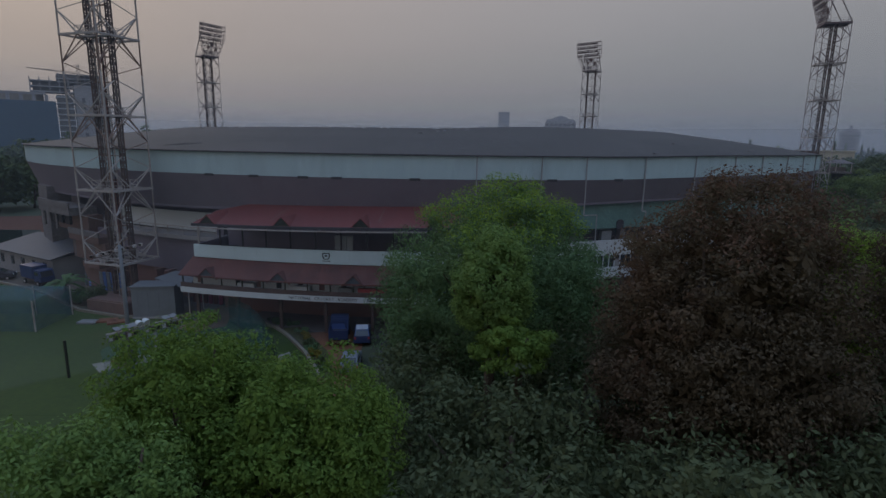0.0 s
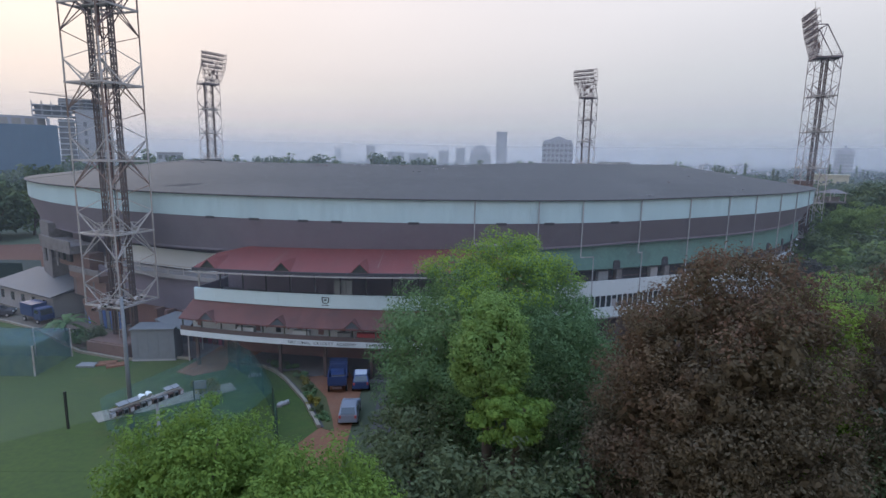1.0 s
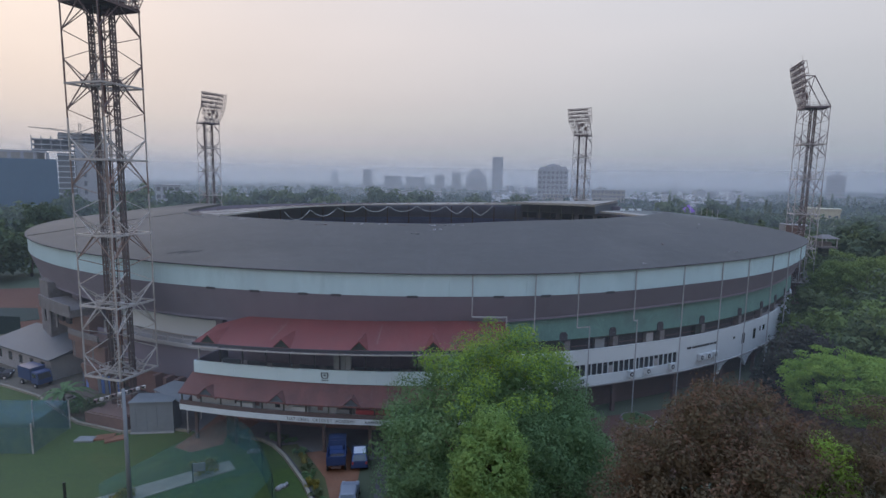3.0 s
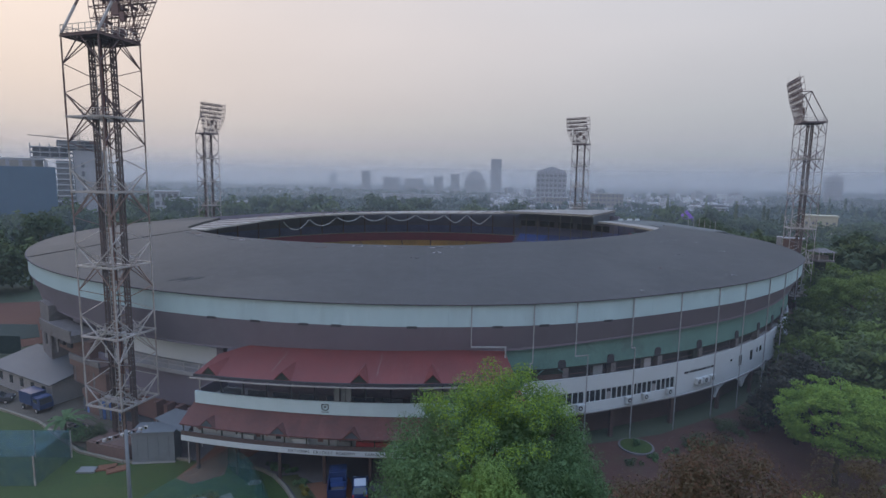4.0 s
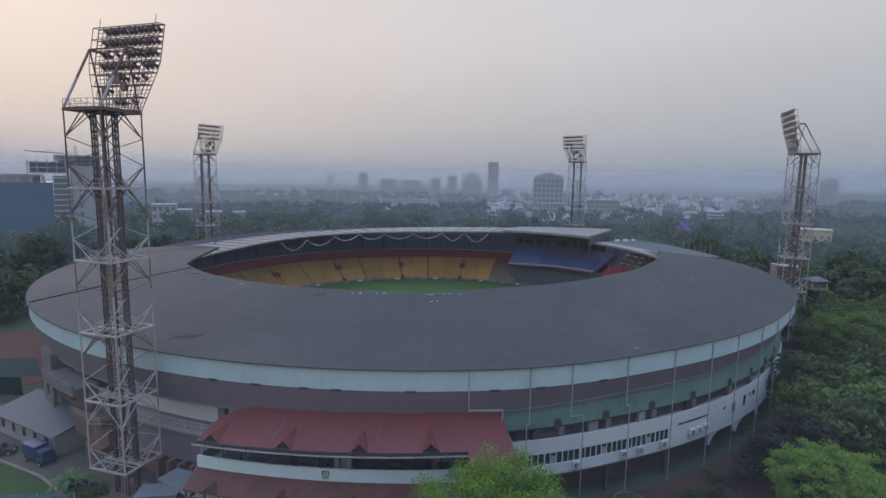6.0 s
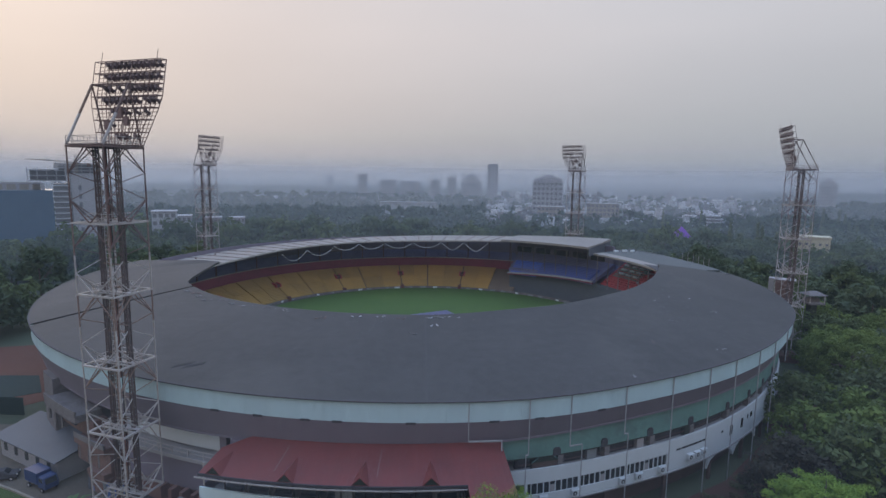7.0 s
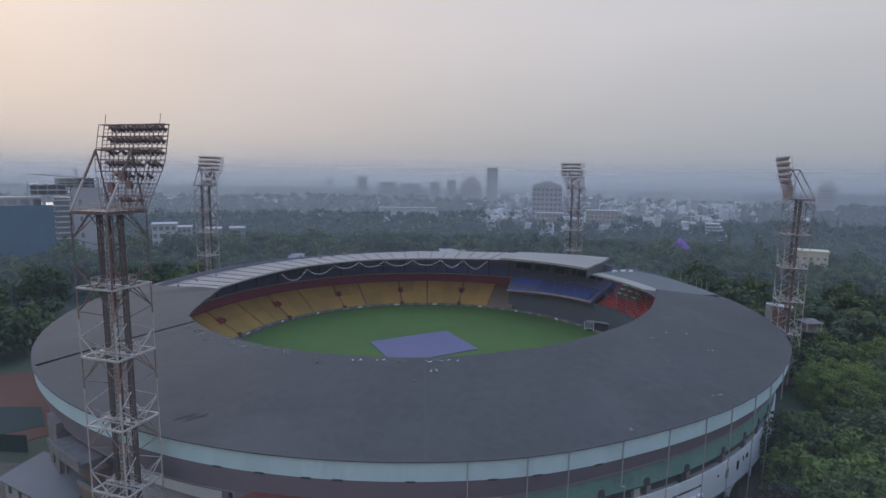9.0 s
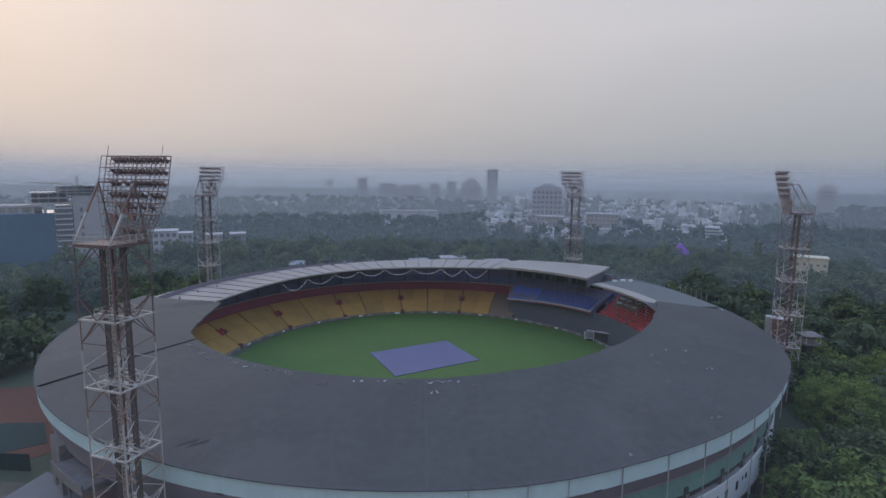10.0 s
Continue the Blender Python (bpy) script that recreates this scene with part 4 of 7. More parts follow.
g.sweep([(63.6, 0.0), (63.6, 8.6), (63.1, 8.6), (63.1, 0.0)], 90, 150, 20, BX, BY)
spart("back_wall", g, M["slate"])
g = Geo()
g.sweep([(60.4, 0.0), (60.4, 1.0), (60.2, 1.0), (60.2, 0.0)], 88, 148, 26, BX, BY)
spart("boundary_wall", g, M["stair"], "low pale wall round the field")
# lower stand between the box block and the dark roof: a pale front strip, grey sheets behind
def side_z(R, a):
    return 19.3 - 0.25 * (119.6 - a) / 29 + (R - 64.5) * 0.02


g = Geo()
g.vary(lambda a: [(67.8, side_z(67.8, a)), (63.9, side_z(63.9, a)), (63.9, side_z(63.9, a) - 0.55), (67.8, side_z(67.8, a) - 0.4)], 90.6, 119.5, 14)
spart("side_roof_edge", g, M["canopy"], "pale front strip of the side roof")
g = Geo()
g.vary(lambda a: [(81.0, side_z(81, a) - 0.1), (67.82, side_z(67.8, a) - 0.05), (67.82, side_z(67.8, a) - 0.35), (81.0, side_z(81, a) - 0.5)], 90.6, 119.6, 14)
spart("side_roof", g, M["side_sheet"], "grey sheet roof of the side stand")
g = Geo()
g.vary(lambda a: [(81.6, 17.6), (81.6, 18.75 + 1.1 * (a - 88) / 31), (81.0, 18.75 + 1.1 * (a - 88) / 31), (81.0, 17.6)], 88.0, 119.6, 16)
spart("roof_parapet", g, M["side_sheet"])
for k in range(7):
    x, y, z = ring(64.6, 92.5 + k * 4.3, 0)
    spart("post", Geo().box((x, y, 13.6), (0.2, 0.2, 10.6)), M["stair"], "grey post of the side stand")
g = Geo()
g.sweep(stairs(64.0, 7.2, 77.35, 14.6, 14), 87, 117, 12, BX, BY)
spart("red_tier", g, M["red_seat"], "red terraced seats")
g = Geo()
g.sweep(stairs(70.0, 10.6, 77.35, 15.0, 8), 107, 116, 5, BX, BY)
spart("green_tier", g, M["green_wall"])
_rs = random.Random(9)
for k in range(26):
    q = _rs.random()
    r, z, a = 64.6 + 12 * q, 7.75 + 6.7 * q, _rs.uniform(88, 116)
    spart("seat_row", Geo().sweep([(r, z), (r, z + 0.6), (r + 0.5, z + 0.6), (r + 0.5, z)], a, a + _rs.uniform(0.25, 0.9), 1, BX, BY), M["swag"] if k % 3 else M["canopy"], "pale faded seats")
for k in range(9):
    a, r, z = 107.6 + (k % 3) * 2.7 + (k // 3) * 0.5, 70.9 + (k // 3) * 2.0, 11.75 + (k // 3) * 1.15
    spart("white_seats", Geo().sweep([(r, z), (r, z + 0.45), (r + 0.8, z + 0.45), (r + 0.8, z)], a, a + 1.7, 2, BX, BY), M["white"], "row of white seats")
g = Geo()
g.sweep([(63.9, 5.0), (63.9, 7.8), (63.6, 7.8), (63.6, 5.0)], 88, 117, 12, BX, BY)
spart("red_band", g, M["red_seat"])
# west end wall closing the cut of the dark roof
g = Geo()
g.sweep([(79, 0), (79, 17.5), (78.15, 17.5), (78.15, 0)], 255, 305, 20, BX, BY)
spart("back_wall", g, M["underside"])
# near tier beneath the dark roof
g = Geo()
g.sweep(stairs(61.0, 1.5, 77.5, 13.0, 18), -56, 86, 50, BX, BY)
spart("near_tier", g, M["concrete"], "terraced seats beneath the ring roof")

# scoreboard and dugout at the field's edge
sb = thing("sight_screen", "black sight screen with a white board at the field's edge", "sight screen", pose(55.0, 172.3, 0.12, 0, 0, -30))
g = Geo().box((4.8, 0.5, 1.6), (11, 1.0, 3.2))
part("screen", g, M["dark_in"], sb)
part("screen_top", Geo().box((4.8, 0.2, 3.28), (11.4, 1.7, 0.14)), M["pipe"], sb, "pale top edge")
g = Geo().box((0, -0.3, 1.9), (3.0, 0.12, 2.0))
part("board", g, M["shed_sheet"], sb, "grey board")
g = Geo()
for p, q in (((-1.55, 0.85), (1.55, 0.85)), ((-1.55, 2.95), (1.55, 2.95)), ((-1.55, 0.85), (-1.55, 2.95)), ((1.55, 0.85), (1.55, 2.95)), ((-1.5, 0.0), (-1.5, 0.85)), ((1.5, 0.0), (1.5, 0.85))):
    g.bar((p[0], -0.34, p[1]), (q[0], -0.34, q[1]), 0.13)
part("board_frame", g, M["white"], sb, "white frame on two legs")

# ---------------------------------------------------------------- pavilion on the stadium's front
pav = thing("pavilion", "two-storey curved pavilion with red tiled roofs and a white balcony front", "pavilion", pose(CX, CY, 0))


def ppart(name, g, material, label="", parent=None):
    ob = part(name, g, material, parent or pav, label)
    ob.matrix_parent_inverse = SINV
    return ob


A0, A1, A2 = -16.6, 3.25, 6.62
RP = 87.3


def eave_z(a):
    """Height of the upper eave, which climbs a little towards the east."""
    return 11.27 + 0.02 * min(a, A1)


def roof_line(a):
    """Outline across the upper roof: eave, ridge under the raked underside, and their undersides."""
    if a <= A1:
        hip = max(0.0, 1.0 - (a - A0 - 0.65) / 1.6)
        r1, z1 = 82.1 + 2.4 * hip, eave_z(a) + 1.36 - 0.5 * hip
        return [(88.6, eave_z(a)), (r1, z1), (r1, z1 - 0.15), (88.6, eave_z(a) - 0.18)]
    f = (a - A1) / (A2 - A1)
    drop = 0.212 + 0.075 * f
    top = eave_z(a) + 1.36 - 0.2 * f
    return [(92.0, top - 9.9 * drop), (82.1, top), (82.1, top - 0.15), (92.0, top - 9.9 * drop - 0.18)]


# upper red roof in tiled strips; at the east end it runs on further down
NS = 44
AE = A0 + 0.65
for k in range(NS):
    a0, a1 = AE + (A1 - AE) * k / NS, AE + (A1 - AE) * (k + 1) / NS
    ppart("roof_strip", Geo().vary(roof_line, a0 + 0.002, a1 - 0.002, 1), M["red_tile"])
for k in range(7):
    a0, a1 = A1 + (A2 - A1) * k / 7, A1 + (A2 - A1) * (k + 1) / 7
    ppart("roof_strip", Geo().vary(roof_line, a0 + 0.004, a1 - 0.002, 1), M["red_tile"])
# pale ridge lines where the roof was patched
for a in (-10.6, -3.1):
    g = Geo().vary(lambda b: [(87.2, eave_z(b) + 0.33), (83.0, eave_z(b) + 1.19), (83.0, eave_z(b) + 1.15), (87.2, eave_z(b) + 0.29)], a, a + 0.07, 1)
    ppart("roof_patch", g, M["brown_wall"], "paler mended strip of tiles")
# eave board, gutter and its hangers
g = Geo().vary(lambda a: [(88.72, eave_z(a) + 0.02), (88.72, eave_z(a) - 0.26), (88.61, eave_z(a) - 0.26), (88.61, eave_z(a) + 0.02)], AE, A1, 22)
ppart("eave", g, M["dark_in"], "dark eave board")
g = Geo().vary(lambda a: [(88.9, eave_z(a) - 0.46), (88.9, eave_z(a) - 0.34), (88.78, eave_z(a) - 0.34), (88.78, eave_z(a) - 0.46)], AE - 0.25, A1, 24)
ppart("gutter", g, M["steel_white"], "pale gutter")
for k in range(11):
    a = A0 + 0.8 + k * 1.8
    ppart("eave_bracket", Geo().bar(ring(88.84, a, eave_z(a) - 0.4), ring(87.7, a, eave_z(a) - 0.15), 0.06), M["steel_white"])


# dormer gables: dark timber face under a little tiled roof
def dormer(a, w, R0, z0, z1, R1, face, tile, z2):
    p = [ring(R0, a - w, z0), ring(R0, a + w, z0), ring(R0, a, z1)]
    q = [ring(R0 - 0.15, a - w, z0), ring(R0 - 0.15, a + w, z0), ring(R0 - 0.15, a, z1)]
    d = ppart("dormer", Geo().add(p + q, [(0, 1, 2), (5, 4, 3), (0, 2, 5, 3), (2, 1, 4, 5), (0, 3, 4, 1)]), face, "dark timber gable")
    e = 0.09
    for sg in (-1, 1):
        lo0, hi0, hi1 = ring(R0 + 0.14, a + sg * (w + e), z0 - 0.12), ring(R0 + 0.14, a, z1 + 0.12), ring(R1, a, z2)
        lo1 = ring(R0 - 0.5, a + sg * (w + e), z0 - 0.02)
        vs = [lo0, hi0, hi1, lo1] + [(x, y, z - 0.1) for x, y, z in (lo0, hi0, hi1, lo1)]
        ppart("dormer_roof", Geo().add(vs, [(0, 1, 2, 3), (7, 6, 5, 4), (0, 4, 5, 1), (1, 5, 6, 2), (2, 6, 7, 3), (3, 7, 4, 0)]), tile)


for a in (-14.75, -9.35, -4.1, 0.75):
    dormer(a, 0.66, 88.5, eave_z(a) - 0.05, eave_z(a) + 0.86, 85.0, M["gable"], M["red_tile"], eave_z(a) + 0.86)
# upper terrace: floor, back wall, posts, stacked panels
g = Geo().sweep([(87.1, 6.7), (87.1, 7.0), (80.6, 7.0), (80.6, 6.7)], A0, A1 + 0.2, 22)
ppart("terrace_floor", g, M["concrete"])
g = Geo().vary(lambda a: [(82.2, 7.0), (82.2, under(a) - 0.25), (82.0, under(a) - 0.25), (82.0, 7.0)], A0 + 0.3, A1, 22)
ppart("back_wall", g, M["underside"])
for k in range(12):
    a = A0 + 0.2 + k * (A1 - A0 - 0.2) / 11
    ppart("post", Geo().bar(ring(86.9, a, 7.0), ring(86.9, a, eave_z(a) + 0.2), 0.14), M["steel_white"] if k == 0 else M["dark_in"])
for k in range(3):
    a = -6.15 + k * 0.42
    g = Geo().sweep([(86.7, 7.0), (86.7, 10.0), (86.5, 10.0), (86.5, 7.0)], a, a + 0.39, 1)
    ppart("panel", g, M["sheet"], "pale blue-grey panel")
g = Geo().sweep([(84.5, 7.0), (84.5, 10.4), (84.3, 10.4), (84.3, 7.0)], 0.9, 3.0, 2)
ppart("panel", g, M["concrete"])
for k in range(9):
    a = A0 + 1.1 + k * 2.1
    g = Geo().sweep([(85.2, 7.0), (85.2, 7.5), (84.7, 7.5), (84.7, 8.0), (84.6, 8.0), (84.6, 7.0)], a, a + 1.5, 2)
    ppart("bench", g, M["slate"], "grey bench on the terrace")
# white balcony front in panels with a crest
NP = 12
for k in range(NP):
    a0, a1 = A0 + (A1 - A0) * k / NP, A0 + (A1 - A0) * (k + 1) / NP
    g = Geo().vary(lambda a: [(RP + 0.1, 7.12), (RP + 0.1, 8.58 + 0.008 * a), (RP - 0.12, 8.58 + 0.008 * a), (RP - 0.12, 7.0)], a0 + 0.006, a1 - 0.006, 2)
    ppart("parapet_panel", g, M["balcony"])
g = Geo()
for u0, u1, z0, z1 in ((-0.26, 0.26, 8.18, 8.27), (-0.26, -0.19, 7.8, 8.18), (0.19, 0.26, 7.8, 8.18), (-0.22, -0.12, 7.66, 7.8), (0.12, 0.22, 7.66, 7.8), (-0.13, 0.13, 7.57, 7.66), (-0.09, 0.09, 7.88, 8.06), (-0.26, 0.26, 7.38, 7.45)):
    g.sweep([(RP + 0.125, z0), (RP + 0.125, z1), (RP + 0.09, z1), (RP + 0.09, z0)], -6.65 + u0, -6.65 + u1, 1)
ppart("crest", g, M["ink"], "small dark crest")
# lower roof from the balcony front
for k in range(NS):
    a0, a1 = A0 - 0.2 + (A1 - A0) * k / NS, A0 - 0.2 + (A1 - A0) * (k + 1) / NS
    g = Geo().sweep([(89.55, 5.62), (87.2, 7.1), (87.2, 6.95), (89.55, 5.47)], a0 + 0.002, a1 - 0.002, 1)
    ppart("roof_strip", g, M["lower_tile"])
for a in (-14.6, -9.45, -4.5, 0.2):
    dormer(a, 0.68, 89.5, 5.55, 6.42, 88.3, M["slate"], M["lower_tile"], 6.45)
# first-floor gallery: deck, sign band, back wall, posts, windows
g = Geo().sweep([(89.2, 3.62), (89.2, 3.85), (81.5, 3.85), (81.5, 3.62)], A0 - 0.2, A1, 22)
ppart("deck", g, M["concrete"])
g = Geo().sweep([(89.42, 3.66), (89.42, 4.24), (89.22, 4.24), (89.22, 3.66)], A0 - 0.2, A1, 22)
ppart("sign_band", g, M["white"], "white band with lettering")
g = Geo().sweep([(89.36, 4.24), (89.36, 4.72), (89.29, 4.72), (89.29, 4.24)], A0 - 0.2, A1, 22)
ppart("railing", g, M["plinth"], "dark brown gallery railing")
g = Geo().sweep([(88.2, 3.85), (88.2, 6.2), (88.0, 6.2), (88.0, 3.85)], A0 + 0.2, A1, 22)
ppart("gallery_wall", g, M["white"])
for k in range(26):
    a = A0 + 0.6 + k * 0.75
    if k % 4 in (1, 3) or k % 7 == 2:
        continue
    g = Geo().sweep([(88.24, 4.5), (88.24, 5.3), (88.1, 5.3), (88.1, 4.5)], a, a + 0.36, 1)
    ppart("window", g, M["glass"] if k % 3 else M["brown_wall"])
for k in range(14):
    a = A0 - 0.1 + k * (A1 - A0 - 0.1) / 13
    ppart("post", Geo().bar(ring(89.15, a, 3.85), ring(89.15, a, 5.6), 0.12), M["gable"])
# ground floor: dark recess, columns
g = Geo().sweep([(83.0, 0), (83.0, 3.6), (82.8, 3.6), (82.8, 0)], A0, A1 + 3.4, 22)
ppart("ground_wall", g, M["brown_wall"])
for k in range(7):
    x, y, z = ring(88.4, A0 + 0.6 + k * 3.15, 0)
    ppart("column", Geo().box((x, y, 1.8), (0.3, 0.3, 3.6)), M["plinth"])
# end walls
for a in (A0, A1):
    g = Geo().sweep([(87.1, 3.7), (87.1, 8.4), (81.5, 8.4), (81.5, 3.7)], a - 0.06, a + 0.06, 1)
    ppart("end_wall", g, M["underside"])
g = Geo().sweep([(90.2, 0.0), (90.2, 9.2), (81.9, 9.2), (81.9, 0.0)], A1 + 0.3, A2 - 0.25, 5)
ppart("wing", g, M["plinth"], "red-brown east wing")
g = Geo().sweep([(90.4, 4.2), (90.4, 6.0), (90.22, 6.0), (90.22, 4.2)], A1 + 0.3, A2 - 0.25, 5)
ppart("white_wall", g, M["white"], "white band of the east wing")
for k in range(5):
    a = A1 + 0.4 + k * 0.57
    ppart("window", Geo().sweep([(90.3, 6.05), (90.3, 7.2), (90.22, 7.2), (90.22, 6.05)], a, a + 0.5, 1), M["glass"])
# glazed bay at the gallery's east end
for k in range(6):
    a = -1.5 + k * 0.75
    ppart("bay_pane", Geo().sweep([(89.34, 4.2), (89.34, 5.5), (89.28, 5.5), (89.28, 4.2)], a, a + 0.66, 1), M["bay_glass"], "pale blue pane")
    ppart("bay_mullion", Geo().bar(ring(89.38, a - 0.045, 4.2), ring(89.38, a - 0.045, 5.6), 0.08), M["white"])


def lettering(text, size, m, parent, material, inv, label=""):
    cu = bpy.data.curves.new("lettering", 'FONT')
    cu.body, cu.size, cu.extrude, cu.align_x, cu.align_y = text, size, 0.01, 'CENTER', 'CENTER'
    tmp = bpy.data.objects.new("lettering_tmp", cu)
    me = bpy.data.meshes.new_from_object(tmp)
    bpy.data.objects.remove(tmp)
    me.materials.append(material)
    ob = new("lettering", me)
    ob.parent = parent
    ob.matrix_parent_inverse = inv
    ob.matrix_basis = m
    if label:
        ob["label"] = label
    return ob


for _txt, _a in (("NATIONAL CRICKET ACADEMY", -8.7), ("KARNATAKA", -3.55)):
    for i, ch in enumerate(_txt):
        if ch != " ":
            a = _a + i * 0.19
            lettering(ch, 0.42, pose(*ring(89.44, a, 3.96), 90, 0, a), pav, M["ink"], SINV)
for a0, a1 in ((-1.75, -1.4), (-1.25, -0.6)):
    g = Geo().sweep([(89.44, 3.82), (89.44, 4.1), (89.41, 4.1), (89.41, 3.82)], a0, a1, 1)
    ppart("lettering", g, M["ink"])
# counters behind the railing: white cupboards and a red cloth
for a0, a1, m in ((-12.6, -11.4, "white"), (-8.6, -7.5, "white"), (-5.6, -4.7, "sheet"), (-4.3, -2.0, "red_seat")):
    g = Geo().sweep([(88.9, 3.85), (88.9, 5.0), (88.4, 5.0), (88.4, 3.85)], a0, a1, 2)
    ppart("counter", g, M[m], "red cloth-covered counter" if m == "red_seat" else "")

# ---------------------------------------------------------------- floodlight towers
def floodlight_tower(riser):
    """Local axes: x along the lamp panel, y towards the field, z up."""
    th = thing("floodlight_tower", "tall rusty lattice floodlight tower with a tilted lamp panel", "floodlight tower", group="floodlight towers round the stadium")
    s, top = 2.55, 46.2
    levels = [5.8, 13.9, 21.85, 30.0, 37.95, top]
    corners = [(-s, -s), (s, -s), (s, s), (-s, s)]
    pale, rust, dark, frame_m = M["steel_white"], M["rust"], M["steel_dark"], M["frame_steel"]
    # the far towers take colours paled for haze
    if not riser:
        rust, dark, frame_m = M["haze_grey_steel"], M["haze_lilac_steel"], M["haze_grey_steel"]
    # legs: pale above each platform, rusted higher up
    for x, y in corners:
        for n, (z0, z1) in enumerate(zip(levels, levels[1:])):
            zm = z0 + (z1 - z0) * 0.55
            part("leg", Geo().bar((x, y, z0), (x, y, zm), 0.13), pale if n < 4 else dark, th)
            part("leg", Geo().bar((x, y, zm), (x, y, z1), 0.11), pale if n < 2 else (rust if n < 4 else dark), th)
    # two stout lattice columns carry the tower
    for x in (-1.5, 1.5):
        w = 0.18
        g = Geo()
        for i, j in ((-1, -1), (1, -1), (1, 1), (-1, 1)):
            g.bar((x + w * i, w * j, 0), (x + w * i, w * j, top), 0.12)
        z = 0.5
        while z < top - 0.8:
            for i, j, k, l in ((-1, -1, 1, -1), (1, -1, 1, 1), (1, 1, -1, 1), (-1, 1, -1, -1)):
                g.bar((x + w * i, w * j, z), (x + w * k, w * l, z), 0.08)
                g.bar((x + w * i, w * j, z), (x + w * k, w * l, z + 0.8), 0.055)
            z += 0.8
        part("lattice_column", g, M["column_dark"], th, "dark lattice column")
    # ties between the columns
    g = Geo()
    z = 2.0
    while z < top - 1.3:
        for y in (-0.18, 0.18):
            g.bar((-1.33, y, z), (1.33, y, z), 0.07)
            g.bar((-1.33, y, z), (1.33, y, z + 1.3), 0.05)
        z += 2.6
    part("column_ties", g, rust, th)
    # cable trays, in rusted and paler lengths
    for x, z0, z1, w, m in () if not riser else ((-0.1, 0, 9, 0.6, "rust"), (0.1, 9, 15, 0.55, "rust_red"), (-0.2, 13, 22, 0.45, "rust"), (0.3, 20, 30, 0.22, "rust_red"), (-0.25, 23, 37, 0.25, "rust"), (0.1, 35, top, 0.2, "rust_red")):
        part("cable_tray", Geo().box((x, -0.1 - 0.15 * (w < 0.5), (z0 + z1) / 2), (w, 0.12, z1 - z0)), M[m], th, "rusted cable tray")
    for x in (() if not riser else (-0.5, 0.05, 0.55)):
        part("cable", Geo().tube([(x, -0.42, 0.5), (x + 0.06, -0.44, 20), (x - 0.05, -0.42, top)], 0.05, n=5), M["felt"], th)
    # ladder
    g = Geo()
    for x in (-0.15, 0.35):
        g.bar((x, -0.75, 1), (x, -0.75, top), 0.045)
    z = 1.0
    while z < top:
        g.bar((-0.15, -0.75, z), (0.35, -0.75, z), 0.035)
        z += 0.5
    part("ladder", g, pale, th)
    for n, z in enumerate(levels):
        m = pale if n < 5 else dark
        o, q = s + 0.1, s - 0.1
        vs = [(i * r, j * r, z + k) for k in (-0.1, 0.1) for r in (o, q) for i, j in ((-1, -1), (1, -1), (1, 1), (-1, 1))]
        fs = []
        for k in range(4):
            l = (k + 1) % 4
            fs += [(k, l, 4 + l, 4 + k), (8 + k, 12 + k, 12 + l, 8 + l), (k, 8 + k, 8 + l, l), (4 + k, 4 + l, 12 + l, 12 + k)]
        pl = part("platform", Geo().add(vs, fs), m, th)
        for t in (-0.95, 0.95):
            part("beam", Geo().bar((t, -s, z), (t, s, z), 0.13), m, pl)
            part("beam", Geo().bar((-s, t, z), (s, t, z), 0.13), m, pl)
        g = Geo()
        if n == 5:
            part("deck", Geo().box((0, 0, z + 0.2), (2 * s + 0.1, 2 * s + 0.1, 0.1)), m, pl)
            for (x0, y0), (x1, y1) in zip(corners, corners[1:] + corners[:1]):
                for h in (0.55, 1.1):
                    g.bar((x0, y0, z + h), (x1, y1, z + h), 0.05)
                for k in range(6):
                    t = k / 6
                    g.bar((x0 + (x1 - x0) * t, y0 + (y1 - y0) * t, z), (x0 + (x1 - x0) * t, y0 + (y1 - y0) * t, z + 1.1), 0.05)
            part("guard_rail", g, pale, pl)
        else:
            part("deck", Geo().bar((-s, -0.2, z + 0.1), (s, -0.2, z + 0.1), 0.8, 0.05), m, pl)
            q = 1.55
            c2 = [(-q, -q), (q, -q), (q, q), (-q, q)]
            for (x0, y0), (x1, y1) in zip(c2, c2[1:] + c2[:1]):
                for h in (0.5, 1.0):
                    g.bar((x0, y0, z + h), (x1, y1, z + h), 0.05)
                for k in range(3):
                    t = k / 3
                    g.bar((x0 + (x1 - x0) * t, y0 + (y1 - y0) * t, z), (x0 + (x1 - x0) * t, y0 + (y1 - y0) * t, z + 1.0), 0.05)
            part("guard_rail", g, pale, pl)
    # bracing: pale knees rise from each platform, dark ones hang under the next
    for n, (z0, z1) in enumerate(zip(levels, levels[1:])):
        low = pale if n < 4 else dark
        high = pale if n == 0 else (rust if n < 3 else dark)
        h = z1 - z0
        for k in range(4):
            (x0, y0), (x1, y1) = corners[k], corners[(k + 1) % 4]
            xm, ym = (x0 + x1) / 2, (y0 + y1) / 2
            g = Geo()
            for x, y in ((x0, y0), (x1, y1)):
                g.bar((xm, ym, z0), (x, y, z0 + h * 0.30), 0.1)
            part("brace", g, low, th)
            g = Geo()
            for x, y in ((x0, y0), (x1, y1)):
                g.bar((x, y, z0 + h * 0.66), (xm, ym, z1), 0.09)
            part("brace", g, high, th)
            cx, cy = (1.62 if x0 > 0 else -1.62), (0.18 if y0 > 0 else -0.18)
            g = Geo()
            g.bar((x0, y0, z0 + h * 0.30), (cx, cy, z0 + 0.25), 0.09)
            g.bar((x0, y0, z0 + h * 0.30), (cx, cy, z0 + h * 0.46), 0.08)
            part("brace", g, low, th)
            g = Geo()
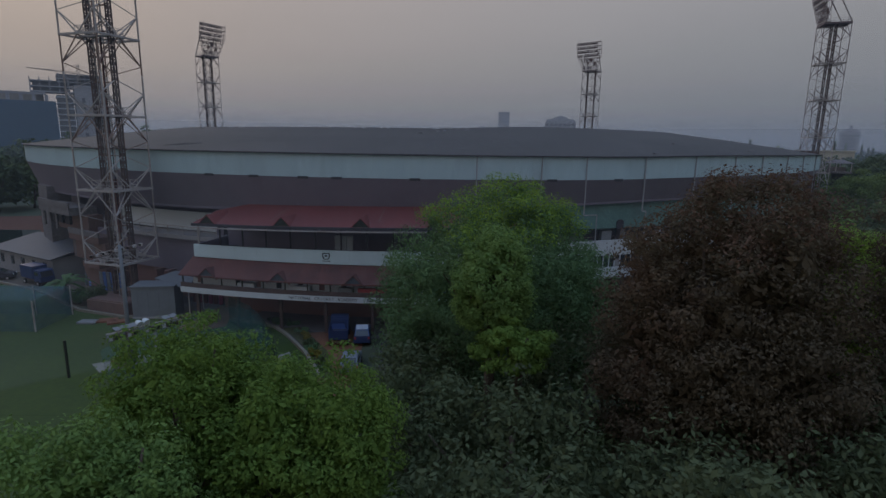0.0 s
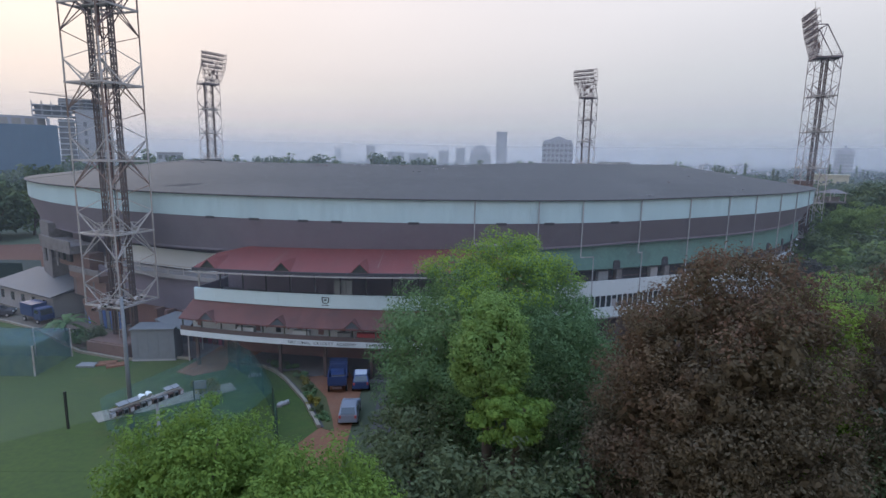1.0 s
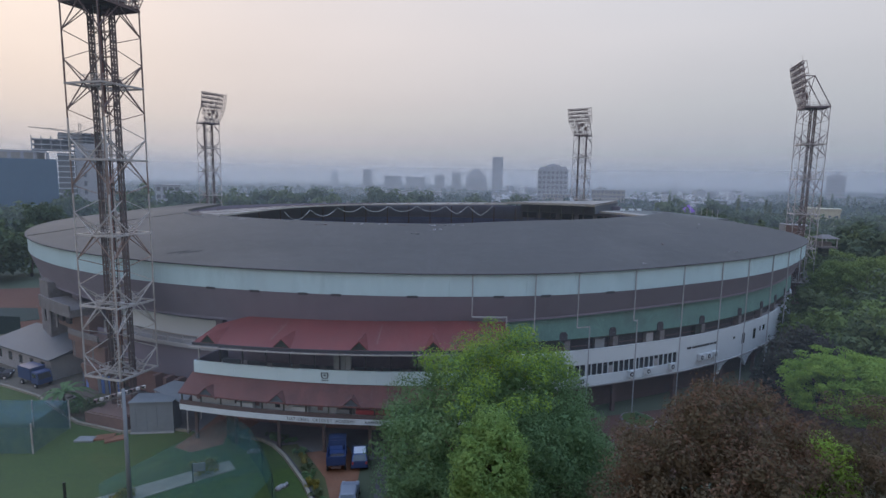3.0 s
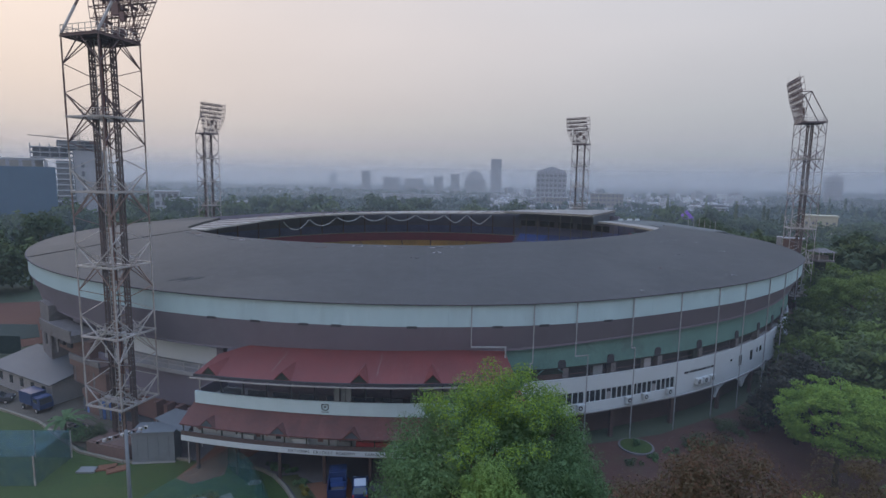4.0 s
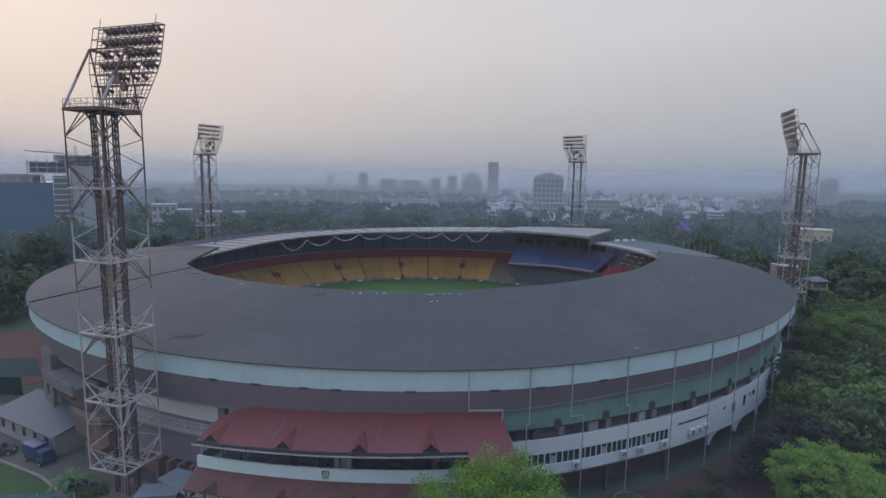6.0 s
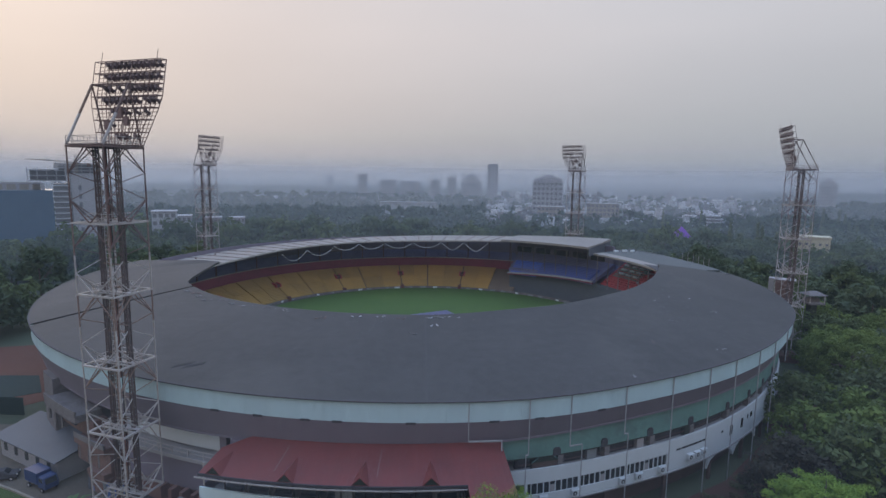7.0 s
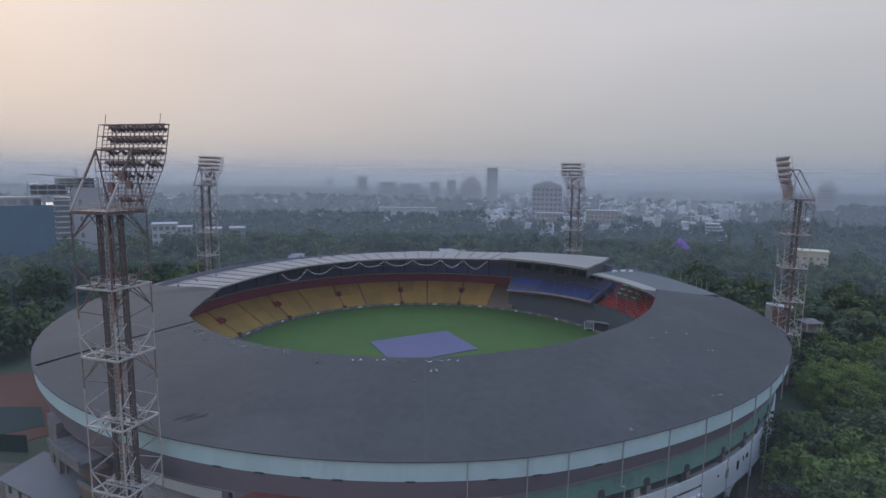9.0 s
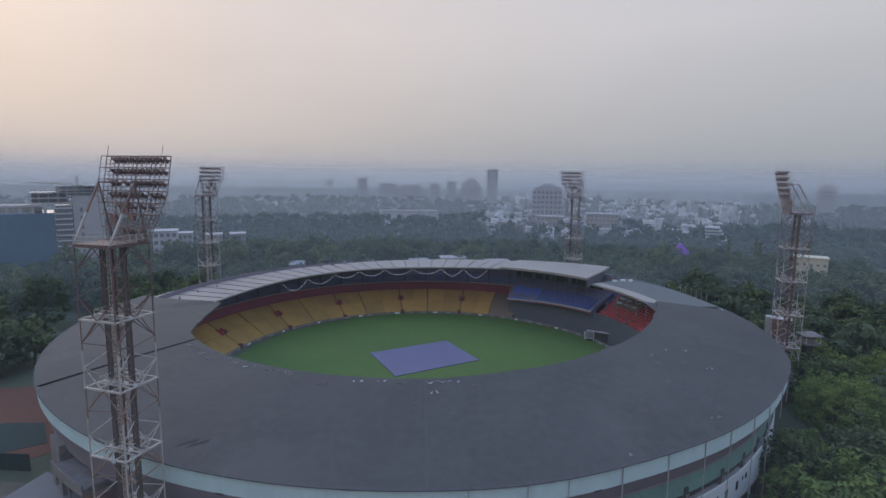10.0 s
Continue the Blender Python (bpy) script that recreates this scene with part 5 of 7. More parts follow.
            g.bar((x0, y0, z0 + h * 0.66), (cx, cy, z0 + h * 0.54), 0.08)
            g.bar((x0, y0, z0 + h * 0.66), (cx, cy, z1 - 0.25), 0.09)
            part("brace", g, high, th)
    # plastered foot
    foot = part("footing", Geo().box((0, 0, 0.75), (5.6, 5.6, 1.5)), M["stair_in"], th, "red-brown rendered base")
    part("cap", Geo().box((0, 0, 1.56), (5.2, 5.2, 0.12)), M["stair_in"], foot)
    # lamp panel
    yb, lean, H = s - 0.3, 0.21, 9.9
    rows = [0.3, 1.75, 3.15, 4.5, 5.85, 7.2, 8.55, 9.9]

    def half(h):
        return 4.75 if h > 5.4 else 2.8 + 1.95 * h / 5.4

    def at(x, h, back=0.0):
        return (x, yb + lean * h - back, top + h)

    g = Geo()
    for h in rows:
        w = half(h)
        g.bar(at(-w, h), at(w, h), 0.13)
        g.bar(at(-w, h, 0.75), at(w, h, 0.75), 0.09)
        for k in range(9):
            x = -w + 2 * w * k / 8
            g.bar(at(x, h), at(x, h, 0.75), 0.06)
    for k in range(15):
        f = -1 + k / 7
        for h0, h1 in zip(rows, rows[1:]):
            g.bar(at(f * half(h0), h0), at(f * half(h1), h1), 0.08 if k % 2 == 0 else 0.055)
            if k % 4 == 0:
                g.bar(at(f * half(h0), h0, 0.75), at(f * half(h1), h1, 0.75), 0.06)
            if k < 14 and k % 3 == 0 and h0 < 3.5:
                g.bar(at(f * half(h0), h0, 0.4), at((f + 1 / 7) * half(h1), h1, 0.4), 0.05)
    for h in rows[:-1]:
        for dh in (0.45, 0.9):
            g.bar(at(-half(h + dh), h + dh), at(half(h + dh), h + dh), 0.055)
    for x in (-4.7, 3.4):
        g.bar(at(x, H), at(x, H + 1.3), 0.05)
    fr = part("lamp_frame", g, frame_m, th, "tilted lamp frame")
    # lamp shelves under the rows
    for r, h in enumerate(rows[2:]):
        w = half(h)
        x0, x1 = (-w + 1.5, w - 0.35) if r > 1 else (-w + 2.2, w - 1.6)
        g = Geo()
        ends = [at(x, h + dz, back) for dz in (0.0, -0.04) for x, back in ((x0, 0.1), (x1, 0.1), (x1, 0.4), (x0, 0.4))]
        g.add(ends, [(0, 1, 2, 3), (7, 6, 5, 4), (0, 4, 5, 1), (1, 5, 6, 2), (2, 6, 7, 3), (3, 7, 4, 0)])
        part("lamp_shelf", g, frame_m, fr)
    # lamps: ballast box and flared reflector
    g = Geo()
    g.tube([(0, -0.3, 0.04), (0, -0.1, 0.0), (0, 0.16, -0.05), (0, 0.24, -0.07)], 0.14, 0.26, n=8)
    g.box((0, -0.42, 0.08), (0.28, 0.3, 0.34))
    g.bar((-0.26, 0.0, 0), (-0.26, -0.1, -0.42), 0.05)
    g.bar((0.26, 0.0, 0), (0.26, -0.1, -0.42), 0.05)
    lm = g.mesh("lamp", M["lamp"] if riser else M["haze_lilac_steel"])
    rnd = random.Random(5)
    for r, h in enumerate(rows[1:]):
        w = half(h)
        x0, x1 = (-w + 1.6, w - 0.5) if r > 2 else (-w + 2.2, w - 1.4)
        n = int((x1 - x0) / 0.62)
        for k in range(n + 1):
            x = x0 + (x1 - x0) * k / n
            if rnd.random() < (0.04 if r > 2 else 0.3 if r == 2 else 0.7):
                continue
            p = at(x, h - 0.5, 0.1)
            shared("lamp", lm, fr, pose(p[0], p[1], p[2], -14, 0, rnd.uniform(-12, 12)))
    # switch cabinets hung behind the lamps
    for x, h, w, hh in ((-1.9, 2.6, 0.7, 1.1), (-0.5, 4.0, 1.0, 1.3), (0.7, 3.0, 0.6, 1.0)):
        part("switch_cabinet", Geo().box(at(x, h, 0.65), (w, 0.3, hh)), M["frame_steel"], fr, "weathered brown switch cabinet")
    # back booms and stays
    hb = 6.9
    for sg in (-1, 1):
        elbow, foot = Vector((sg * 2.6, yb + lean * hb - 2.6, top + hb)), Vector((sg * 2.5, -s, top + 0.2))
        part("boom_arm", Geo().bar(at(sg * 2.9, hb), elbow, 0.18), dark, th)
        mid = elbow.lerp(foot, 0.5)
        part("back_stay", Geo().bar(elbow, mid, 0.19), rust if sg < 0 else dark, th, "weathered back stay")
        part("back_stay", Geo().bar(mid, foot, 0.2), pale, th, "pale foot of the back stay")
        part("front_stay", Geo().bar(elbow, at(sg * 2.5, 0.3), 0.12), dark, th)
    part("back_boom", Geo().bar((-2.6, yb + lean * hb - 2.6, top + hb), (2.6, yb + lean * hb - 2.6, top + hb), 0.15), dark, th)
    return th


TOWERS = [(-35.35, 61.3), (-76.2, 190.5), (59.2, 210.5), (88.4, 125.1)]


def to_field(x, y):
    return pose(x, y, 0, 0, 0, math.degrees(math.atan2(y - CY, x - CX)) + 90)


first = floodlight_tower(True)
second = floodlight_tower(False)
first.matrix_basis = pose(*TOWERS[0], 0, 0, 0, -18.9)
second.matrix_basis = to_field(*TOWERS[1])
copy_thing(second, to_field(*TOWERS[2]))
copy_thing(second, pose(*TOWERS[3], 0, 0, 0, 71))

# ---------------------------------------------------------------- trees
def leaf_cloud(rng, centres, radii, per, size, flat=0.75):
    """Leaf quads scattered in the outer part of many clumps. Returns verts and faces arrays."""
    n = len(centres) * per
    c = np.repeat(centres, per, axis=0)
    r = np.repeat(radii, per)[:, None]
    d = rng.normal(size=(n, 3))
    d /= np.linalg.norm(d, axis=1)[:, None]
    rad = rng.uniform(0.35, 1.0, size=(n, 1)) ** 0.6
    p = c + d * rad * r * np.array([1, 1, flat])
    # leaves look outwards and up, with some disorder
    nrm = d + rng.normal(size=(n, 3)) * 0.4 + np.array([0, 0, 0.45])
    nrm /= np.linalg.norm(nrm, axis=1)[:, None]
    a = np.cross(nrm, rng.normal(size=(n, 3)))
    a /= np.linalg.norm(a, axis=1)[:, None]
    b = np.cross(nrm, a)
    s = size * rng.uniform(0.6, 1.35, size=(n, 1))
    v = np.stack([p - a * s, p + b * s * 0.45, p + a * s, p - b * s * 0.45], axis=1).reshape(-1, 3)
    return v


def quads_mesh(name, v, material):
    n = len(v) // 4
    me = bpy.data.meshes.new(name)
    me.vertices.add(len(v))
    me.vertices.foreach_set("co", np.asarray(v, dtype=np.float32).ravel())
    me.loops.add(4 * n)
    me.loops.foreach_set("vertex_index", np.arange(4 * n, dtype=np.int32))
    me.polygons.add(n)
    me.polygons.foreach_set("loop_start", np.arange(0, 4 * n, 4, dtype=np.int32))
    me.polygons.foreach_set("loop_total", np.full(n, 4, dtype=np.int32))
    me.materials.append(material)
    me.update(calc_edges=True)
    return me


def crown_points(rng, n, rx, ry, h, z0, lobes=7, gap=0.25, point=1.0, rough=1.0):
    """Clump centres over an uneven domed crown: several lobes, hollow inside."""
    ph = rng.uniform(0, math.tau, lobes)
    el = rng.uniform(0.0, 1.1, lobes)
    ld = np.stack([np.cos(ph) * np.cos(el), np.sin(ph) * np.cos(el), np.sin(el)], axis=1)
    out = []
    while len(out) < n:
        d = rng.normal(size=3)
        d /= np.linalg.norm(d)
        if d[2] < -0.45:
            continue
        bulge = 0.86 + rough * (0.17 * np.max(np.clip(ld @ d, 0, 1) ** 5) + rng.normal() * 0.04) + (1 - rough) * 0.1
        k = rng.uniform(0.55, 1.0) ** 0.5 * bulge
        zz = d[2]
        w = (1 - max(zz, 0) ** 2 * (1 - 1 / point)) if point > 1 else 1
        out.append((d[0] * k * rx * w, d[1] * k * ry * w, z0 + (zz + 0.45) / 1.45 * k * h))
    return np.array(out)


def tree(name, label, leaf, h, r, z0, seed, clumps=160, per=110, leaf_size=0.22, clump_r=1.25, point=1.0, ry=None, m=None, flat=0.75, limbs=7, group="", tips=0, even=False, core=0, tip_leaf="leaf_young", tip_label="yellow-green young leaves"):
    """A tapered trunk with limbs, and a crown of many leaf clumps."""
    rng = np.random.default_rng(seed)
    th = thing(name, label, "tree", m, group)
    lean = rng.normal(size=2) * 0.25
    g = Geo()
    tr = 0.035 * h / 2 + 0.12
    fork = z0 + (h - z0) * 0.12
    trunk = [(0, 0, -0.1), (lean[0] * 0.4, lean[1] * 0.4, fork * 0.5), (lean[0], lean[1], fork), (lean[0] * 1.4, lean[1] * 1.4, fork + (h - fork) * 0.55)]
    g.tube(trunk, tr, tr * 0.35, 9)
    part("trunk", g, M["bark"], th, smooth=True)
    pts = crown_points(rng, clumps, r, ry or r, h - z0, z0, point=point, rough=0.4 if even else 1.0)
    for k in range(limbs):
        tip = pts[rng.integers(len(pts))] * np.array([0.8, 0.8, 1.0])
        g = Geo()
        st = Vector((lean[0], lean[1], fork * rng.uniform(0.75, 1.05)))
        mid = st.lerp(Vector(tip), 0.5) + Vector((0, 0, -0.4))
        g.tube([st, mid, Vector(tip)], tr * 0.5, 0.04, 6)
        part("limb", g, M["bark"], th, smooth=True)
    rad = clump_r * rng.uniform(0.6, 1.25, len(pts))
    v = leaf_cloud(rng, pts, rad, per, leaf_size, flat)
    ob = new("crown", quads_mesh("crown", v, leaf))
    ob.parent = th
    if core:
        # larger shaded leaves deeper in the crown close the gaps
        mid = np.array([0, 0, z0 + (h - z0) * 0.35])
        inner = mid + (pts[rng.integers(len(pts), size=core)] - mid) * rng.uniform(0.55, 0.86, size=(core, 1))
        v = leaf_cloud(rng, inner, np.full(core, clump_r * 1.25), 46, leaf_size * 2.6, flat)
        ob = new("inner_crown", quads_mesh("inner_crown", v, leaf))
        ob.parent = th
    if tips:
        top = pts[pts[:, 2] > z0 + (h - z0) * 0.70]
        v = leaf_cloud(rng, top + np.array([0, 0, 0.42]), np.full(len(top), clump_r * 0.95), tips, leaf_size, flat)
        ob = new("new_growth", quads_mesh("new_growth", v, M[tip_leaf]))
        ob.parent = th
        ob["label"] = tip_label
    return th


# in front of the pavilion
tree("tree", "broad dark-green tree with yellow-green new growth on top", M["leaf_mid"], 17.5, 9.6, 3.0, 21, clumps=520, per=200, leaf_size=0.102, clump_r=1.2, point=1.15, tips=170, even=True, core=190, m=pose(5.3, 39.8, 0))
tree("tree", "slender light-green tree before a broader one", M["leaf_light"], 15.3, 2.3, 9.6, 12, clumps=140, per=190, leaf_size=0.092, clump_r=0.72, point=1.3, core=40, m=pose(3.8, 29.8, 0))
tree("tree", "low spreading bright-green tree", M["leaf_bright"], 11.0, 2.1, 8.2, 13, clumps=60, per=200, leaf_size=0.092, clump_r=0.55, flat=0.5, core=24, limbs=4, m=pose(4.6, 27.2, 0))
tree("tree", "broad reddish-brown tree in dry leaf", M["leaf_brown"], 19.3, 6.2, 4.0, 27, clumps=540, per=175, leaf_size=0.095, clump_r=0.95, even=True, core=260, tips=70, tip_leaf="leaf_red", tip_label="dull reddish young leaves", m=pose(14.3, 24.6, 0))
tree("tree", "light-green leafy tree beside the lawn", M["leaf_bright"], 13.3, 4.0, 5.0, 15, core=90, even=True, clumps=290, per=180, leaf_size=0.086, clump_r=0.8, m=pose(-8.9, 19.7, 0))
tree("tree", "light-green leafy tree beside the lawn", M["leaf_bright"], 12.7, 3.5, 5.0, 16, core=80, even=True, clumps=220, per=180, leaf_size=0.086, clump_r=0.8, m=pose(-4.1, 18.2, 0))
tree("tree", "yellow-green bushy tree beside the lawn", M["leaf_light"], 12.2, 3.8, 4.5, 17, core=80, clumps=220, per=180, leaf_size=0.084, clump_r=0.8, m=pose(-9.4, 13.2, 0))
tree("tree", "bright yellow-green tree among darker trees", M["leaf_young"], 16.9, 2.1, 6.0, 18, core=40, clumps=100, per=240, leaf_size=0.078, clump_r=0.7, m=pose(19.6, 25.2, 0))
tree("tree", "brownish-green tree at the garden", M["leaf_brown"], 17.4, 4.3, 5.0, 19, core=90, clumps=250, per=185, leaf_size=0.086, clump_r=0.88, m=pose(22.6, 25.4, 0))
tree("tree", "bright yellow-green flat-topped tree by the garden", M["leaf_young"], 12.2, 5.8, 5.5, 20, clumps=260, per=150, leaf_size=0.13, clump_r=0.95, flat=0.45, m=pose(43.6, 52.5, 0))
tree("tree", "broad olive-green tree close to the stadium", M["leaf_olive"], 15.6, 9.6, 7.0, 41, clumps=300, per=100, leaf_size=0.21, clump_r=1.5, flat=0.5, m=pose(82.5, 97.0, 0))
tree("tree", "olive-green tree among brown shrubs", M["leaf_olive"], 13.2, 6.5, 6.0, 42, clumps=200, per=100, leaf_size=0.2, clump_r=1.3, flat=0.5, m=pose(106.0, 118.0, 0))
tree("tree", "lower olive-green tree beside the stadium", M["leaf_olive"], 10.5, 5.5, 3.5, 43, clumps=180, per=100, leaf_size=0.18, clump_r=1.2, flat=0.6, m=pose(79.5, 84.0, 0))
for k, (x, y, h, r, z0) in enumerate(((3.5, 22.0, 9.8, 5.5, 2.0), (10.5, 18.0, 9.5, 4.6, 2.0), (17.5, 16.5, 10.5, 4.6, 2.5), (-0.8, 26.0, 9.0, 4.2, 1.5),
                                     (9.8, 31.0, 9.2, 4.6, 1.5), (2.0, 15.0, 10.2, 4.8, 2.0), (10.5, 14.0, 10.8, 4.5, 2.0), (24.0, 21.0, 13.5, 5.0, 3.0), (-0.5, 33.5, 7.5, 3.6, 1.0))):
    tree("tree", "dense dark-green tree in the understorey", M["leaf_dark"], h, r, z0, 30 + k, clumps=170, per=58, leaf_size=0.15, clump_r=1.0, m=pose(x, y, 0), limbs=4)

# a few tree patterns for the woods nearby, copied with turns and sizes
PAT = [tree("tree", "full green roadside tree", M["leaf_far"], 14.0, 6.0, 3.0, 60, clumps=110, per=21, leaf_size=0.50, clump_r=1.4, m=pose(56, 62, 0, 0, 0, 0), limbs=4, group="trees round the stadium"),
       tree("tree", "full olive-green roadside tree", M["leaf_olive"], 13.0, 5.4, 3.0, 61, clumps=105, per=21, leaf_size=0.50, clump_r=1.35, m=pose(66, 70, 0, 0, 0, 0), limbs=4, group="trees round the stadium"),
       tree("tree", "dark green roadside tree", M["leaf_dark"], 15.0, 5.6, 3.0, 62, clumps=105, per=21, leaf_size=0.50, clump_r=1.4, m=pose(74, 84, 0, 0, 0, 0), limbs=4, group="trees round the stadium"),
       tree("tree", "hazy green tree in the woods", M["leaf_far"], 14.5, 6.2, 2.5, 63, clumps=64, per=17, leaf_size=0.79, clump_r=1.7, m=pose(-110, 150, 0), limbs=3, group="trees round the stadium"),
       tree("tree", "hazy dark tree in the woods", M["near_woods"], 15.0, 6.0, 2.5, 64, clumps=64, per=17, leaf_size=0.79, clump_r=1.7, m=pose(-100, 170, 0), limbs=3, group="trees round the stadium")]
PAT.append(tree("tree", "grey-brown half-bare tree by the stadium", M["leaf_grey"], 12.0, 5.2, 2.5, 65, clumps=100, per=34, leaf_size=0.34, clump_r=1.2, m=pose(46, 62, 0), limbs=8, group="trees round the stadium"))
rt = random.Random(8)
spots = [(82.5, 97.0), (106.0, 118.0), (79.5, 84.0), (79, 90), (86, 92), (88, 101)]


def plant(n, x0, x1, y0, y1, ok, gap=6.5, pats=(0, 1, 2), lo=0.8, hi=1.15):
    made = tries = 0
    while made < n and tries < n * 60:
        tries += 1
        x, y = rt.uniform(x0, x1), rt.uniform(y0, y1)
        if not ok(x, y) or any((x - a) ** 2 + (y - b) ** 2 < gap * gap for a, b in spots):
            continue
        spots.append((x, y))
        s = rt.uniform(lo, hi)
        o = copy_thing(PAT[rt.choice(pats)], pose(x, y, 0, 0, 0, rt.uniform(0, 360)))
        o.scale = (s, s, s * rt.uniform(0.9, 1.1))
        made += 1


def clear(x, y):
    r = math.hypot(x - CX, y - CY)
    return r > 94 and not (y > 150 and abs(x - 0.742 * y) < 9) and not (-118 < x < -66 and 88 < y < 138) and min(math.hypot(x - a, y - b) for a, b in TOWERS) > 8


plant(40, 50, 150, 45, 135, lambda x, y: clear(x, y) and x > 52 + 0.25 * (y - 60) * (y < 70), pats=(0, 1, 1, 1))
plant(76, 92, 240, 85, 240, clear, gap=7.6, pats=(3, 4, 4), lo=1.0, hi=1.3)
plant(76, -215, -78, 80, 240, clear, gap=7.8, pats=(3, 4, 4), lo=1.0, hi=1.3)
plant(14, -130, -82, 70, 95, clear, gap=7, pats=(3, 4))
plant(12, 28, 60, 12, 44, lambda x, y: abs(x / y - 0.845) > 0.2, gap=7, pats=(0, 2, 2), lo=0.75, hi=0.95)

for k, (x, y, sc) in enumerate(((50, 66, 0.8), (57, 75, 0.85), (63, 84, 0.9), (69, 90, 0.75), (94, 100, 0.85), (90, 108, 0.85), (60, 68, 0.9), (68, 78, 0.95), (58, 58, 0.8), (50, 44, 0.8), (90.5, 113, 0.95), (96, 117, 1.0), (101, 122, 1.0), (98, 108, 1.0), (92.8, 120.3, 0.98))):
    o = copy_thing(PAT[(5, 1, 5, 1)[k % 4] if y < 84 else (1, 1, 0)[k % 3]], pose(x, y, 0, 0, 0, 47 * k))
    o.scale = (sc, sc, sc)
    spots.append((x, y))
# lower trees before the cream house
for k in range(9):
    y = 160 + 8.5 * k
    o = copy_thing(PAT[3 + k % 2], pose(0.742 * y + (-4, 4, 0)[k % 3], y, 0, 0, 0, 83 * k))
    o.scale = (1.0, 1.0, 0.93 if y < 205 else 1.15)
# taller trees rising behind the stadium
for k, (x, y, sc) in enumerate(((-131, 250, 1.75), (-120, 262, 1.6), (-92, 262, 1.6), (-82, 272, 1.65), (-70, 266, 1.7), (-58, 272, 1.72), (-48, 262, 1.6), (-24, 258, 1.8), (-15, 268, 1.65), (-4, 275, 1.68),
                                (22, 268, 1.55), (45, 275, 1.6), (120, 262, 1.6), (135, 250, 1.55), (-160, 246, 1.5), (-104, 270, 1.5))):
    o = copy_thing(PAT[3 + k % 2], pose(x, y, 0, 0, 0, 61 * k))
    o.scale = (sc * 0.95, sc * 0.95, sc)
    spots.append((x, y))
# the woods right behind the stadium
rng = np.random.default_rng(76)
N = 1050
xx, yy = rng.uniform(-340, 330, N), rng.uniform(228, 350, N)
hh = rng.uniform(8, 16.5, N)
k = 10
cl = (np.stack([xx, yy, hh * 0.68], axis=1)[:, None, :] + rng.normal(size=(N, k, 3)) * np.array([2.3, 2.3, 1.4])).reshape(-1, 3)
v = leaf_cloud(rng, cl, rng.uniform(1.5, 2.6, len(cl)), 14, 1.02, 0.75)
near_woods = new("woods", quads_mesh("woods", v, M["near_woods"]))
tagged(near_woods, "dense green woods close behind the stadium", "woods", kind="stuff")
# far woods: one sheet of crowns out to the haze
rng = np.random.default_rng(77)
N = 5600
yy = 320 + 1500 * rng.random(N) ** 1.5
xx = (rng.random(N) * 2 - 1) * (0.95 * yy + 60)
keep = ~((xx > 0.10 * yy) & (yy > 455) & (xx < 0.62 * yy) & (rng.random(N) < 0.5))
xx, yy = xx[keep], yy[keep]
hh = rng.uniform(8, 17, len(xx))
cen = np.stack([xx, yy, hh * 0.62], axis=1)
k = 4
off = rng.normal(size=(len(xx), k, 3)) * np.array([3.0, 3.0, 1.6])
cl = (cen[:, None, :] + off).reshape(-1, 3)
rad = rng.uniform(2.2, 4.2, len(cl))
v = leaf_cloud(rng, cl, rad, 7, 2.7, 0.7)
woods = new("far_woods", quads_mesh("far_woods", v, M["woods"]))
tagged(woods, "hazy green woods stretching behind the stadium", "woods", kind="stuff")
# a row of dark columnar conifers on the east side
v = []
for k in range(26):
    x, y = rng.uniform(150, 330), rng.uniform(260, 420)
    h = rng.uniform(15, 24)
    n = 14
    c = np.stack([np.full(n, x), np.full(n, y), np.linspace(1.5, h, n)], axis=1)
    v.append(leaf_cloud(rng, c, np.linspace(2.6, 0.6, n), 40, 0.6, 1.0))
con = new("conifers", quads_mesh("conifers", np.concatenate(v), M["leaf_dark"]))
tagged(con, "dark columnar conifers rising above the woods", "conifers", kind="stuff")

# ---------------------------------------------------------------- buildings beyond
def storey_block(name, label, x, y, w, d, h, turn, wall, storeys, bays, top=None, group="", glass="far_window", category="building", win=None):
    """A building with its storeys: wall, roof slab, and a window in each bay of the side that looks at the stadium."""
    th = thing(name, label, category, pose(x, y, 0, 0, 0, turn), group)
    part("wall", Geo().box((0, 0, h / 2), (w, d, h)), wall, th)
    g = Geo().box((0, 0, h + 0.3), (w + 0.8, d + 0.8, 0.6))
    part("roof", g, top or M["concrete"], th)
    ww, wh, wz = win or (w / bays * 0.62, h / storeys * 0.5, 0)
    me = Geo().box((0, 0, 0), (ww, 0.3, wh)).mesh("window", M[glass])
    for i in range(bays):
        for j in range(storeys):
            shared("window", me, th, pose(-w / 2 + (i + 0.5) * w / bays, -d / 2 - 0.05, wz or (j + 0.55) * h / storeys))
    return th


# glass block under construction in the west, with a crane
gb = thing("office_block", "unfinished blue glass office block with open concrete floors", "building", pose(-171, 255, 0, 0, 0, 34))
part("glass_body", Geo().box((-20.5, 13, 17.45), (40, 26, 34.9)), M["blue_glass"], gb, "blue curtain wall")
for k in range(10):
    part("mullion", Geo().box((-39.5 + k * 4.2, -0.06, 17.4), (0.22, 0.2, 34)), M["blue_glass"], gb)
for k in range(9):
    part("transom", Geo().box((-20.5, -0.05, 3.8 * k + 2), (40, 0.18, 0.22)), M["blue_glass"], gb)
# open top storey: posts and a lintel
part("top_slab", Geo().box((-20.5, 1.0, 38.2), (33, 2.0, 0.9)), M["tower_grey"], gb)
